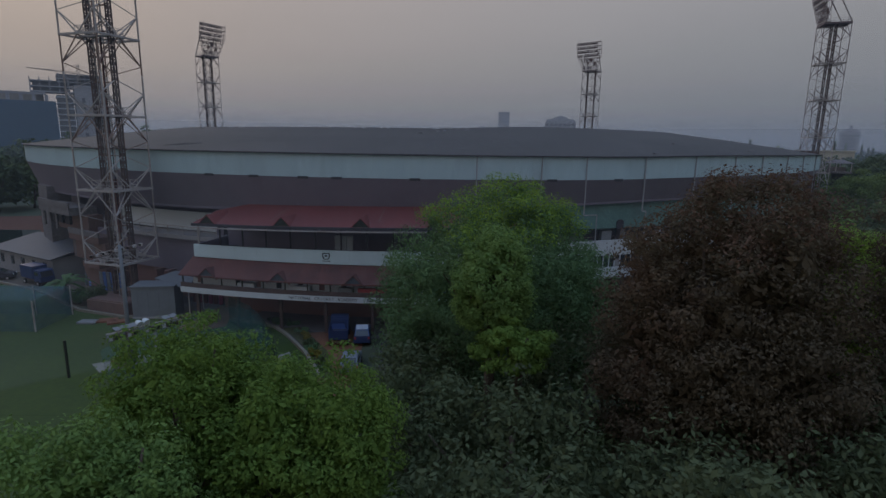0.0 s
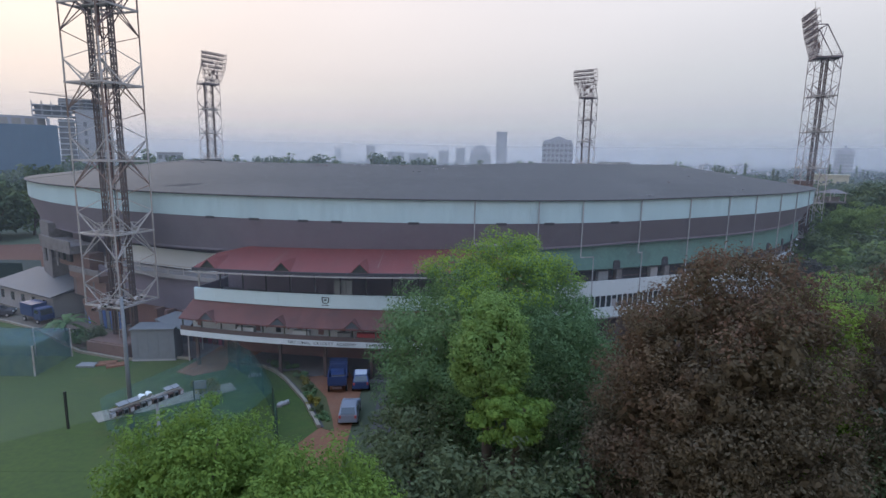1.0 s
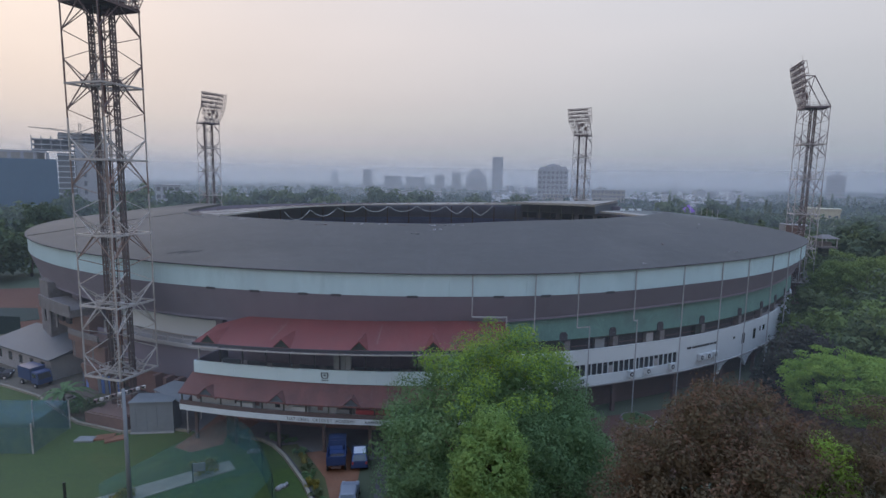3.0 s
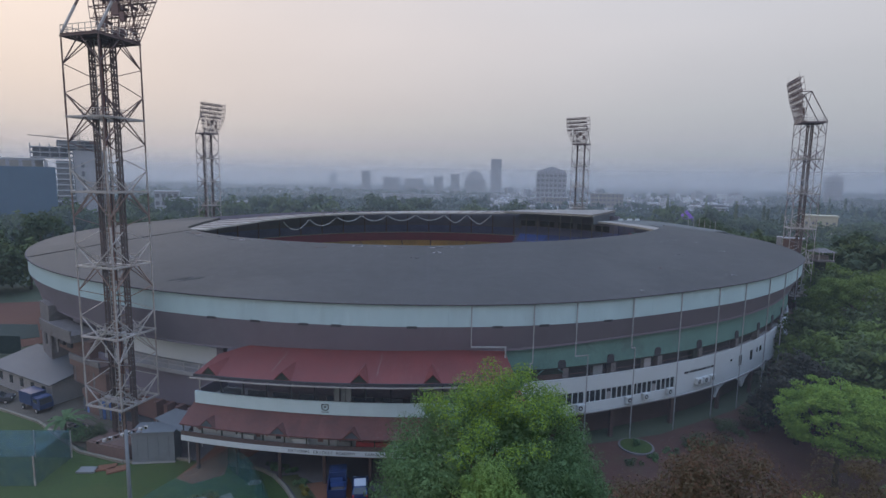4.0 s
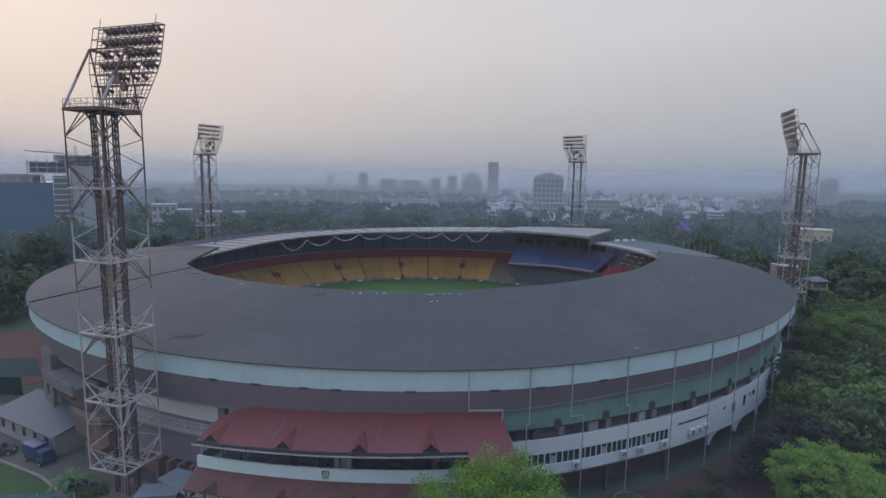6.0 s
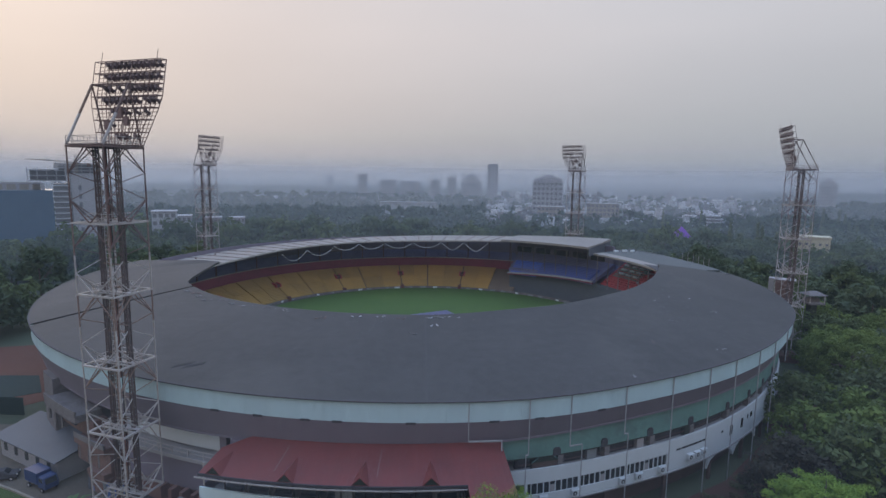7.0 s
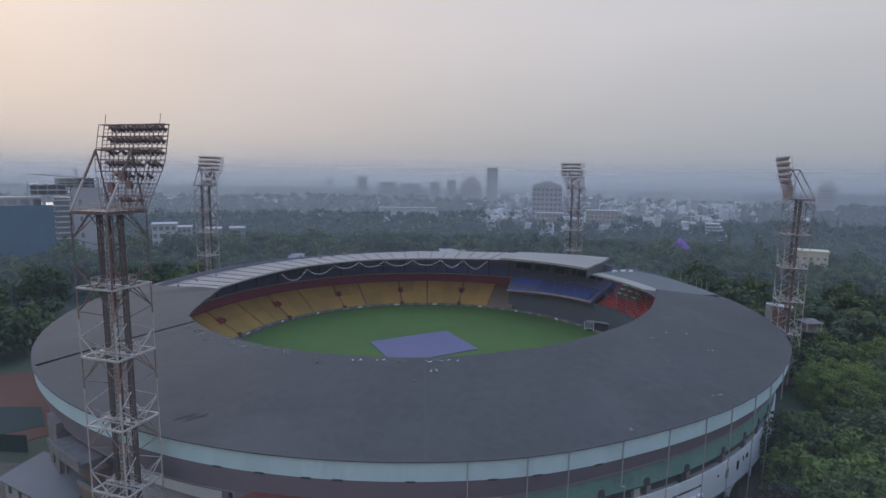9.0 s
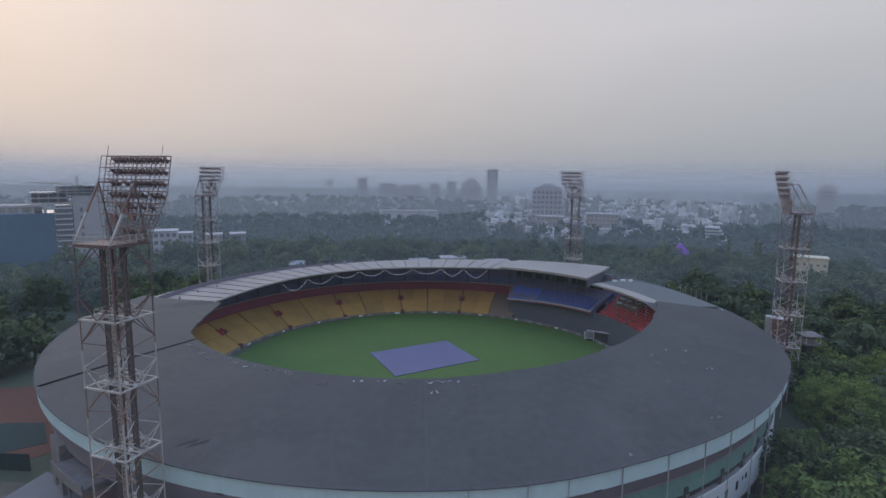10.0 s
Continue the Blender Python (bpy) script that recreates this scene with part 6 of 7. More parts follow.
for k in range(8):
    part("column", Geo().box((-36 + k * 4.6, 1.0, 36.3), (1.3, 1.3, 3.0)), M["tower_grey"], gb)
part("rear_storey", Geo().box((-22, 16, 36.6), (34, 12, 3.4)), M["far_beige"], gb)
# set-back storeys with open floors, scaffold on top
for k, (x0, x1, z) in enumerate(((-9.5, -0.5, 44.0), (-9.5, 7, 41.6), (-9.5, 7, 39.3), (0.5, 9.2, 46.4), (0.5, 9.2, 45.2))):
    part("floor_slab", Geo().box(((x0 + x1) / 2, 8, z), (x1 - x0, 12, 0.5)), M["tower_grey"], gb)
for z in (44.0, 45.6, 47.2):
    part("floor_slab", Geo().box((9.5, 8, z), (17.5, 12, 0.4)), M["tower_grey"], gb)
for k in range(6):
    part("scaffold_post", Geo().box((1.5 + 3.3 * k, 2.4, 44.8), (0.35, 0.35, 5.4)), M["tower_grey"], gb)
part("plant_storey", Geo().box((9.5, 10, 44.8), (14, 8, 4.0)), M["far_window"], gb)
part("penthouse", Geo().box((-1.5, 10, 41.8), (14, 8, 5.2)), M["far_window"], gb)
for k in range(6):
    part("scaffold_post", Geo().box((-9.3 + k * 3.6, 2.3, 42.4), (0.4, 0.4, 6.4 if k < 3 else 8.2)), M["tower_grey"], gb)
# bare stack of floors at the corner
part("void", Geo().box((3.1, 8.5, 19), (6.2, 15, 38)), M["far_window"], gb)
for k in range(11):
    part("floor_slab", Geo().box((3.1, 6.5, 37.0 - 2.55 * k), (6.9, 13, 0.55)), M["far_white"], gb, "pale bare floor slab")
part("core", Geo().box((13.0, 9, 21.4), (12.4, 14, 42.8)), M["tower_grey"], gb, "grey concrete core")
for k in range(6):
    part("core_window", Geo().box((10.2, 1.95, 36 - 4 * k), (1.2, 0.2, 2.2)), M["far_window"], gb)
cr = thing("tower_crane", "thin yellow-grey tower crane above the unfinished block", "crane", pose(-163.6, 260.5, 42.8, 0, 0, 34))
g = Geo()
for i, j in ((-1, -1), (1, -1), (1, 1), (-1, 1)):
    g.bar((i * 0.5, j * 0.5, 0), (i * 0.4, j * 0.4, 9.0), 0.22)
for k in range(6):
    g.bar((-0.5, -0.5, 1.5 * k), (0.5, -0.5, 1.5 * k + 1.5), 0.16)
part("mast", g, M["far_beige"], cr)
g = Geo()
g.bar((-19, 0, 6.2), (5.8, 0, 4.4), 0.32)
g.bar((-19, 0, 6.2), (-1, 0, 5.6), 0.18)
g.bar((0, 0, 9), (-12, 0, 5.8), 0.1)
g.bar((0, 0, 9), (5, 0, 4.6), 0.1)
part("jib", g, M["far_beige"], cr)
part("counterweight", Geo().box((5.0, 0, 3.9), (1.6, 1.2, 1.5)), M["steel_dark"], cr)

FAR = [
    # x, y, w, d, h, storeys, bays
    (102.5, 817, 16, 16, 63, 16, 3), (-124, 1090, 18, 16, 46, 12, 4), (-205, 1180, 14, 14, 42, 11, 4),
    (-30, 1150, 40, 24, 33, 8, 8), (-78, 1150, 34, 24, 35, 8, 7), (20, 1050, 18, 18, 37, 9, 4), (50, 1000, 16, 18, 42, 9, 4),
]
for x, y, w, d, h, s, b in FAR:
    storey_block("tower_block", "tall grey tower block in evening haze", x, y, w, d, h, math.degrees(-math.atan2(x, y)), M["tower_grey"], s, b, M["tower_grey"], "hazy skyline blocks")
# stepped blocks with a crowning storey
for x, y, w, h, steps in ((128, 560, 30, 40, ((27, 3.0), (14, 2.0), (6, 1.5))), (86.5, 1000, 38, 33, ((34, 5), (27, 4), (18, 4), (9, 2.5))), (581, 760, 22, 38, ((24, 4), (14, 2.5), (4, 5)))):
    th = storey_block("tower_block", "stepped grey block with a crowned top in evening haze", x, y, w, 22, h, math.degrees(-math.atan2(x, y)), M["tower_grey"], 8, 7, M["tower_grey"], "hazy skyline blocks")
    z = h + 0.6
    for sw, sh in steps:
        part("upper_storey", Geo().box((0, 0, z + sh / 2), (sw, min(sw, 18), sh)), M["tower_grey"], th)
        z += sh
th = storey_block("apartment_house", "white flat-roofed house among trees", -138, 290, 11.5, 12, 23.2, 22, M["far_white"], 6, 4, M["tower_grey"])
for x, y, w, h in ((-128, 330, 9, 17.0), (-143, 322, 10, 18.5), (-119, 345, 9, 16.0)):
    storey_block("apartment_house", "grey-blue flat-roofed house among trees", x, y, w, 11, h, 20, M["tower_grey"], 5, 4, M["tower_grey"])
storey_block("bungalow", "cream flat-roofed house beside the trees", 181.5, 244, 13, 9, 17.8, -32, M["cream"], 1, 5, M["cream"], win=(1.0, 1.0, 14.9))
storey_block("apartment_house", "long beige block behind a floodlight tower", 157, 470, 27, 14, 21.8, -18, M["far_beige"], 6, 8)
storey_block("apartment_house", "low beige block in the town", 118, 500, 24, 12, 17, -14, M["far_beige"], 4, 7)
storey_block("hall", "long white low hall in the woods", -18, 590, 62, 12, 15.2, 2, M["far_white"], 1, 5, win=(3.0, 0.5, 13.2))
for k in range(3):
    storey_block("market_hall", "low grey-white hall at the edge of the woods", (-3, 14, 36)[k], (262, 266, 263)[k], (9, 12, 11)[k], 8, (12.6, 13.4, 12.2)[k], 6, M["tower_grey"], 1, 4, M["tower_grey"])
# white terraced flats, floor by floor
th = thing("terraced_flats", "white stepped flats with open floors among trees", "building", pose(226, 402, 0, 0, 0, -28))
for k in range(7):
    part("floor_slab", Geo().box((-0.9 * k, 1.0 * k, 2.4 * k + 2.0), (18 - 1.2 * k, 12, 0.9)), M["far_white"], th)
    part("storey", Geo().box((-0.9 * k, 1.4 + 1.0 * k, 2.4 * k + 0.8), (17 - 1.2 * k, 11, 1.6)), M["far_window"], th)
# low houses of the city, white and grey, thinning into haze
rc = random.Random(21)
g = Geo()
for k in range(760):
    y = 455 + 1350 * rc.random() ** 1.25
    x = y * (rc.uniform(0.12, 0.60) if k % 9 else rc.uniform(-0.3, 0.75))
    if 0.36 < x / y < 0.5 and rc.random() < 0.4 or x / y < 0.12 and y < 800:
        continue
    w, d, h = rc.uniform(4, 12), rc.uniform(5, 10), rc.uniform(8, 13.5) + (rc.random() < 0.05) * 8
    g.box((x, y, h / 2), (w, d, h), Matrix.Rotation(rc.uniform(-0.7, 0.7), 3, 'Z'))
    if rc.random() < 0.5:
        g.box((x + rc.uniform(-2, 2), y, h + 1.0), (w * 0.35, d * 0.4, 2.0))
solid("city_houses", g, M["city_wall"], "pale low city houses spread to the horizon", "houses", "stuff")
# white striped low-rise, purple tent, blue tents
th = thing("tent", "bright purple pointed tent among the trees", "tent", pose(149, 306, 0))
g = Geo().add([(-5, -5, 10), (5, -5, 10), (5, 5, 10), (-5, 5, 10), (0, 0, 17)], [(0, 1, 4), (1, 2, 4), (2, 3, 4), (3, 0, 4), (0, 3, 2, 1)])
part("canopy", g, M["purple"], th)
for x, y in ((-4.8, -4.8), (4.8, -4.8), (4.8, 4.8), (-4.8, 4.8)):
    part("pole", Geo().bar((x, y, 0), (x, y, 10.1), 0.2), M["steel_white"], th)
for k in range(5):
    th = thing("market_tent", "blue tarpaulin tent behind the stadium", "tent", pose(-62 + k * 11, 262 + (k % 2) * 6, 0), "blue tents")
    g = Geo().add([(-4, -3, 10.2), (4, -3, 10.2), (4, 3, 10.2), (-4, 3, 10.2), (-4, 0, 12.2), (4, 0, 12.2)], [(0, 1, 5, 4), (2, 3, 4, 5), (0, 4, 3), (1, 2, 5), (0, 3, 2, 1)])
    part("canopy", g, M["tent_blue"] if k % 3 else M["far_white"], th)
    for x, y in ((-3.8, -2.8), (3.8, -2.8), (3.8, 2.8), (-3.8, 2.8)):
        part("pole", Geo().bar((x, y, 0), (x, y, 10.3), 0.15), M["steel_white"], th)

# ---------------------------------------------------------------- forecourt, practice lawn, garden
g = Geo().prism([(-75, 36), (-12, 36), (-8.98, 42.54), (-11.38, 47.6), (-14.5, 52.5), (-16.2, 54.6), (-17.8, 55.8), (-21.6, 57.0), (-27.9, 58.1), (-33.6, 57.4), (-39.9, 59.7), (-49.8, 67.3), (-56, 70.4), (-72, 77.5), (-75, 78.5)], -0.3, 0.06)
solid("practice_lawn", g, M["lawn"], "patchy green practice lawn behind the trees", "lawn", "structure")
g = Geo().prism([(-75, -30), (60, -30), (60, 36), (-75, 36)], -0.3, 0.05)
solid("park_lawn", g, M["lawn"], "shaded grass beneath the near trees", "lawn", "structure")
g = Geo().prism([(-10.9, 36), (-4.6, 36), (-4.6, 54), (-22, 60.5), (-30, 62), (-60, 76), (-58, 82), (-28, 66), (0, 60.2), (12, 60.2), (12, 55), (-2, 54), (-2, 36)], -0.3, 0.04)
solid("road", g, M["asphalt"], "worn grey forecourt and lane", "road", "structure")
g = Geo().prism([(-11.2, 36), (-6.2, 36), (-6.4, 50), (-8.2, 54.5), (-12.6, 53.2), (-9.6, 47)], -0.3, 0.05)
g0 = Geo().prism([(-30, 62), (-27.5, 58.4), (-21.5, 57.3), (-17.6, 56.1), (-16.0, 54.9), (-14.0, 55.1), (-10, 52), (-4.6, 52), (12, 55), (12, 60.2), (0, 60.2), (-14, 62.2), (-28, 66)], -0.3, 0.046)
solid("forecourt", g0, M["paving"], "worn grey paving before the pavilion", "paving", "structure")
solid("dirt_lane", g, M["earth"], "red-brown dirt lane beside the lawn", "lane", "structure")
g = Geo().prism([(-26.4, 54.3), (-24.2, 53.2), (-21.6, 55.0), (-22.0, 57.2), (-20.0, 59.0), (-19.0, 61.3), (-24.8, 62.2), (-25.4, 58.2)], -0.3, 0.09)
solid("earth_patch", g, M["earth"], "bare red earth at the lawn's edge", "earth", "structure")
KERB = [(-8.98, 42.54), (-11.38, 47.6), (-14.5, 52.5), (-16.2, 54.6), (-17.8, 55.8), (-21.6, 57.0), (-27.9, 58.1), (-33.6, 57.4), (-39.9, 59.7), (-49.8, 67.3), (-56, 70.4), (-72, 77.5)]
kb = thing("kerb", "pale low kerb wall curving round the lawn", "kerb")
for p, q in zip(KERB, KERB[1:]):
    L = (Vector(q) - Vector(p)).length
    n = max(1, round(L / 1.6))
    for i in range(n):
        a, b = Vector(p).lerp(Vector(q), i / n), Vector(p).lerp(Vector(q), (i + 1) / n)
        if -25.6 < (a.x + b.x) / 2 < -22.2:
            continue
        g = Geo().prism(rect(a, b - (b - a).normalized() * 0.04, 0.3), -0.2, 0.34)
        part("kerb_stone", g, M["kerb"], kb)
# dirt yard between the kerb and the low building
g = Geo().prism([(-39.5, 60.6), (-46, 63.8), (-56, 68.6), (-78, 79), (-84, 92), (-66, 90), (-56, 80), (-44, 72), (-38, 66)], -0.3, 0.055)
solid("yard", g, M["yard"], "pale trodden dirt yard by the low building", "yard", "structure")
# practice strip
g = Geo().prism([(-27.7, 43.15), (-29.35, 44.85), (-19.7, 51.6), (-18.5, 49.95)], -0.1, 0.12)
solid("practice_strip", g, M["strip"], "grey concrete practice strip on the lawn", "strip", "structure")


def bush(x, y, r, h, leaf, seed, label="rounded green bush", name="bush", z=0.0):
    rng = np.random.default_rng(seed)
    n = max(8, int(r * h * 10))
    c = np.stack([rng.normal(size=n) * r * 0.45, rng.normal(size=n) * r * 0.45, rng.uniform(0.2, 0.85, n) * h], axis=1)
    ob = new(name, quads_mesh(name, leaf_cloud(rng, c, np.full(n, 0.4 * r), 60, 0.11, 0.8), M[leaf]))
    ob.matrix_basis = pose(x, y, z)
    return tagged(ob, label, "bush")


bush(-26.3, 44.7, 1.2, 1.3, "flower", 1, "yellowing bush beside the practice strip")
bush(-21.0, 49.3, 1.2, 1.3, "flower", 2, "yellowing bush beside the practice strip")
# rough verge between kerb and lane, with a drain slot along the kerb
g = Geo().prism([(-8.6, 42.4), (-11.0, 47.5), (-14.1, 52.4), (-15.6, 54.5), (-13.8, 55.1), (-11.4, 51.6), (-9.5, 48.4), (-8.2, 44.3), (-7.6, 42)], -0.3, 0.075)
solid("verge", g, M["verge"], "rough olive verge between the kerb and the lane", "verge", "structure")
g = Geo()
for p, q in zip(KERB[:5], KERB[1:5]):
    a, b = Vector(p) + Vector((0.3, 0.1)), Vector(q) + Vector((0.3, 0.1))
    g.prism(rect(a, b, 0.26), -0.2, 0.1)
solid("drain", g, M["dark_in"], "dark drain channel behind the kerb", "drain", "structure")
for k in range(4):
    bush(-14.6 - 0.8 * k, 55.4 + 0.4 * k, 0.7, 0.7, "leaf_dark" if k % 2 else "leaf_mid", 60 + k, "small green plant behind the kerb", "small_plant")


for k in range(7):
    bush(-9.0 - 0.66 * k, 44.2 + 1.45 * k, 0.75, 0.75, ("leaf_mid", "leaf_dark", "flower")[k % 3], 70 + k, "low scrubby plant on the verge", "small_plant")


# light mast
mast = thing("light_mast", "grey steel mast with a cross-arm of small floodlights", "light mast", pose(-24.4, 42.3, 0))
g = Geo().tube([(0, 0, 0), (0, 0, 6), (0, 0, 11.3)], 0.2, 0.13, 10)
part("pole", g, M["shed_sheet"], mast, smooth=True)
part("crossarm", Geo().bar((-2.3, 0.0, 10.4), (1.3, 0.9, 11.3), 0.07).bar((-2.0, -0.25, 10.2), (1.0, 0.5, 10.9), 0.06), M["stair"], mast)
for k in range(9):
    t = -2.2 + 0.43 * k
    y, z = 0.575 + 0.25 * t, 10.88 + 0.25 * t
    f = part("floodlight", Geo().box((t, y - 0.12, z), (0.24, 0.2, 0.22)), M["steel_white"] if k % 3 else M["lamp"], mast)
    part("lens", Geo().box((t, y - 0.235, z), (0.18, 0.03, 0.16)), M["swag"] if k % 3 == 1 else M["glass"], f)
# net cages
cage = thing("practice_net", "blue net cage on steel posts over the lawn", "net")
NX0, NX1, NY0, NY1, NH = -56.0, -40.0, 52.9, 58.6, 3.3
for x in (NX0, -50, -44, NX1):
    for y in (NY0, NY1):
        part("post", Geo().bar((x, y, 0), (x, y, NH), 0.12), M["steel_white"], cage)
part("net_roof", Geo().add([(NX0, NY0, NH), (NX1, NY0, NH), (NX1, NY1, NH), (NX0, NY1, NH)], [(0, 1, 2, 3)]), M["net_blue"], cage)
for (p, q) in (((NX0, NY0), (NX1, NY0)), ((NX1, NY0), (NX1, NY1)), ((NX1, NY1), (NX0, NY1))):
    part("net_side", Geo().add([(*p, 0), (*q, 0), (*q, NH), (*p, NH)], [(0, 1, 2, 3)]), M["net_blue"], cage)
net = thing("practice_net", "tall green practice net beside the lane", "net")
NP = [(-21.6, 56.3), (-18.2, 53.0), (-15.6, 49.0), (-13.4, 44.7), (-11.9, 40.7), (-11.0, 36.5)]
for p, q in zip(NP, NP[1:]):
    part("net_panel", Geo().add([(*p, 0), (*q, 0), (*q, 3.0), (*p, 3.0)], [(0, 1, 2, 3)]), M["net_wall"], net)
    part("post", Geo().bar((*p, 0), (*p, 2.7), 0.06), M["gable"], net)
part("net_roof", Geo().add([(*NP[0], 2.4), (*NP[1], 2.4), (*NP[2], 2.4), (*NP[3], 2.4), (-16, 37, 1.2), (-25, 40, 1.0), (-29, 45.5, 1.2)], [(0, 1, 2, 3, 4, 5, 6)]), M["net_green"], net)
for p in ((-29.6, 42.2),):
    part("post", Geo().bar((*p, 0), (*p, 3.3), 0.16), M["gable"], net)
# second mast beside the near trees: a cross-arm packed with small floodlights
m2 = thing("light_mast", "grey mast with a slanting cross-arm of many small floodlights", "light mast", pose(-13.75, 25.7, 0, 0, 0, 58.8))
part("pole", Geo().tube([(0.45, 0, 0), (0.45, 0, 5), (0.45, 0, 10.5)], 0.11, 0.07, 10), M["sheet"], m2, smooth=True)
part("crossarm", Geo().bar((-1.8, 0, 10.6), (1.8, 0, 10.43), 0.08).bar((-1.8, 0.16, 10.6), (1.8, 0.16, 10.43), 0.06), M["sheet"], m2)
rl = random.Random(3)
for k in range(13):
    x = -1.75 + k * 0.29
    z = 10.52 - 0.047 * x
    f = part("floodlight", Geo().box((x, -0.05, z - 0.17), (0.22, 0.2, 0.24)), M["shed_sheet"] if rl.random() < 0.5 else M["lamp"], m2)
    part("lens", Geo().box((x, -0.16, z - 0.18), (0.17, 0.03, 0.17)), M["swag"] if k % 3 == 0 else M["glass"], f)
for x in (-0.3, 0.05):
    part("round_lamp", Geo().tube([(x, -0.08, 10.72), (x, 0.02, 10.78), (x, 0.14, 10.78)], 0.17, 0.12, 12), M["white"], m2, "white round lamp")
for x0, x1 in ((-1.5, -1.0), (-0.95, -0.45), (0.9, 1.25), (1.3, 1.65)):
    part("visor", Geo().box(((x0 + x1) / 2, 0, 10.72 - 0.047 * x0), (x1 - x0, 0.34, 0.04), Matrix.Rotation(0.25, 3, 'X')), M["shed_sheet"], m2)
sg = thing("sign_post", "small grey-blue board on a post by the practice strip", "sign", pose(-21.3, 47.7, 0, 0, 0, 12))
part("post", Geo().bar((-0.3, 0, 0), (-0.3, 0, 2.0), 0.09), M["gable"], sg)
part("board", Geo().box((0.25, 0, 1.55), (1.1, 0.06, 0.8)), M["sheet"], sg)


# vehicles: local x along the length, front towards +x
def wheel_set(th, xs, w, r):
    for x in xs:
        for sgn in (-1, 1):
            tyre = part("wheel", Geo().tube([(x, sgn * (w / 2 - 0.12), r), (x, sgn * (w / 2 + 0.06), r)], r, n=14), M["rubber"], th)
            part("rim", Geo().tube([(x, sgn * (w / 2 + 0.05), r), (x, sgn * (w / 2 + 0.075), r)], r * 0.55, n=10), M["steel_white"], tyre)


def small_truck(label, m, paint, boxed=False):
    th = thing("truck", label, "truck", m)
    L, W = 4.8, 1.75
    g = Geo()
    g.box((-0.9, 0, 0.95), (2.9, W, 0.18))
    part("load_bed", g, paint, th)
    for y in (-W / 2, W / 2):
        part("side_board", Geo().box((-0.9, y, 1.4), (2.9, 0.08, 0.8)), paint, th)
    part("tail_board", Geo().box((-2.35, 0, 1.4), (0.08, W, 0.8)), paint, th)
    part("head_board", Geo().box((0.55, 0, 1.5), (0.08, W, 1.0)), paint, th)
    g = Geo()
    prof = [(0.7, 0.6), (2.35, 0.6), (2.35, 1.25), (2.0, 2.05), (1.8, 2.15), (0.75, 2.15)]
    k = len(prof)
    g.add([(x, -W / 2, z) for x, z in prof] + [(x, W / 2, z) for x, z in prof], [tuple(range(k)), tuple(range(2 * k - 1, k - 1, -1))] + [(j, k + j, k + (j + 1) % k, (j + 1) % k) for j in range(k)])
    cab = part("cab", g, paint, th)
    part("windscreen", Geo().add([(2.36, -0.75, 1.3), (2.36, 0.75, 1.3), (2.05, 0.7, 2.0), (2.05, -0.7, 2.0)], [(0, 1, 2, 3)]), M["glass"], cab)
    for sgn in (-1, 1):
        part("side_window", Geo().box((1.4, sgn * (W / 2 + 0.01), 1.7), (0.9, 0.03, 0.5)), M["glass"], cab)
    part("chassis", Geo().box((0, 0, 0.62), (4.6, 0.9, 0.25)), M["steel_dark"], th)
    for k2 in range(3):
        part("sack", Geo().box((-1.9 + k2 * 0.85, 0.1 * (k2 - 1), 1.35), (0.8, 1.3, 0.55)), M["blue_paint"] if k2 else M["dark_in"], th)
    if boxed:
        part("tarpaulin", Geo().box((-0.9, 0, 1.75), (2.95, W + 0.1, 1.6)), paint, th, "blue tarpaulin cover")
    wheel_set(th, (-1.6, 1.6), W, 0.36)
    return th


def hatchback(label, m, paint, roof=None):
    th = thing("car", label, "car", m)
    W = 1.62
    g = Geo()
    prof = [(-1.85, 0.35), (1.9, 0.35), (1.92, 0.75), (1.75, 0.95), (0.95, 1.05), (0.35, 1.5), (-1.2, 1.52), (-1.8, 1.05)]
    k = len(prof)
    ins = [(x, (W / 2 - (0.14 if z > 1.2 else 0.0)), z) for x, z in prof]
    g.add([(x, -y, z) for x, y, z in ins] + [(x, y, z) for x, y, z in ins], [tuple(range(k)), tuple(range(2 * k - 1, k - 1, -1))] + [(j, k + j, k + (j + 1) % k, (j + 1) % k) for j in range(k)])
    me = g.mesh("body", paint)
    bo = new("body", me)
    bo.parent = th
    mod = bo.modifiers.new("bevel", 'BEVEL')
    mod.width, mod.segments = 0.09, 2
    part("windscreen", Geo().add([(0.97, -0.68, 1.08), (0.97, 0.68, 1.08), (0.40, 0.58, 1.49), (0.40, -0.58, 1.49)], [(0, 1, 2, 3)]), M["glass"], th)
    part("rear_window", Geo().add([(-1.80, -0.62, 1.12), (-1.80, 0.62, 1.12), (-1.28, 0.56, 1.5), (-1.28, -0.56, 1.5)], [(0, 1, 2, 3)]), M["glass"], th)
    for sgn in (-1, 1):
        part("side_window", Geo().add([(0.75, sgn * 0.795, 1.07), (-1.45, sgn * 0.795, 1.07), (-1.15, sgn * 0.69, 1.44), (0.35, sgn * 0.69, 1.44)], [(0, 1, 2, 3)]), M["glass"], th)
        part("headlight", Geo().box((1.86, sgn * 0.6, 0.78), (0.1, 0.32, 0.16)), M["white"], th)
        part("tail_light", Geo().box((-1.83, sgn * 0.66, 0.9), (0.06, 0.18, 0.25)), M["red_seat"], th)
    if roof:
        part("roof_panel", Geo().box((-0.4, 0, 1.535), (1.35, 1.15, 0.03)), roof, th)
    wheel_set(th, (-1.2, 1.2), W, 0.3)
    return th


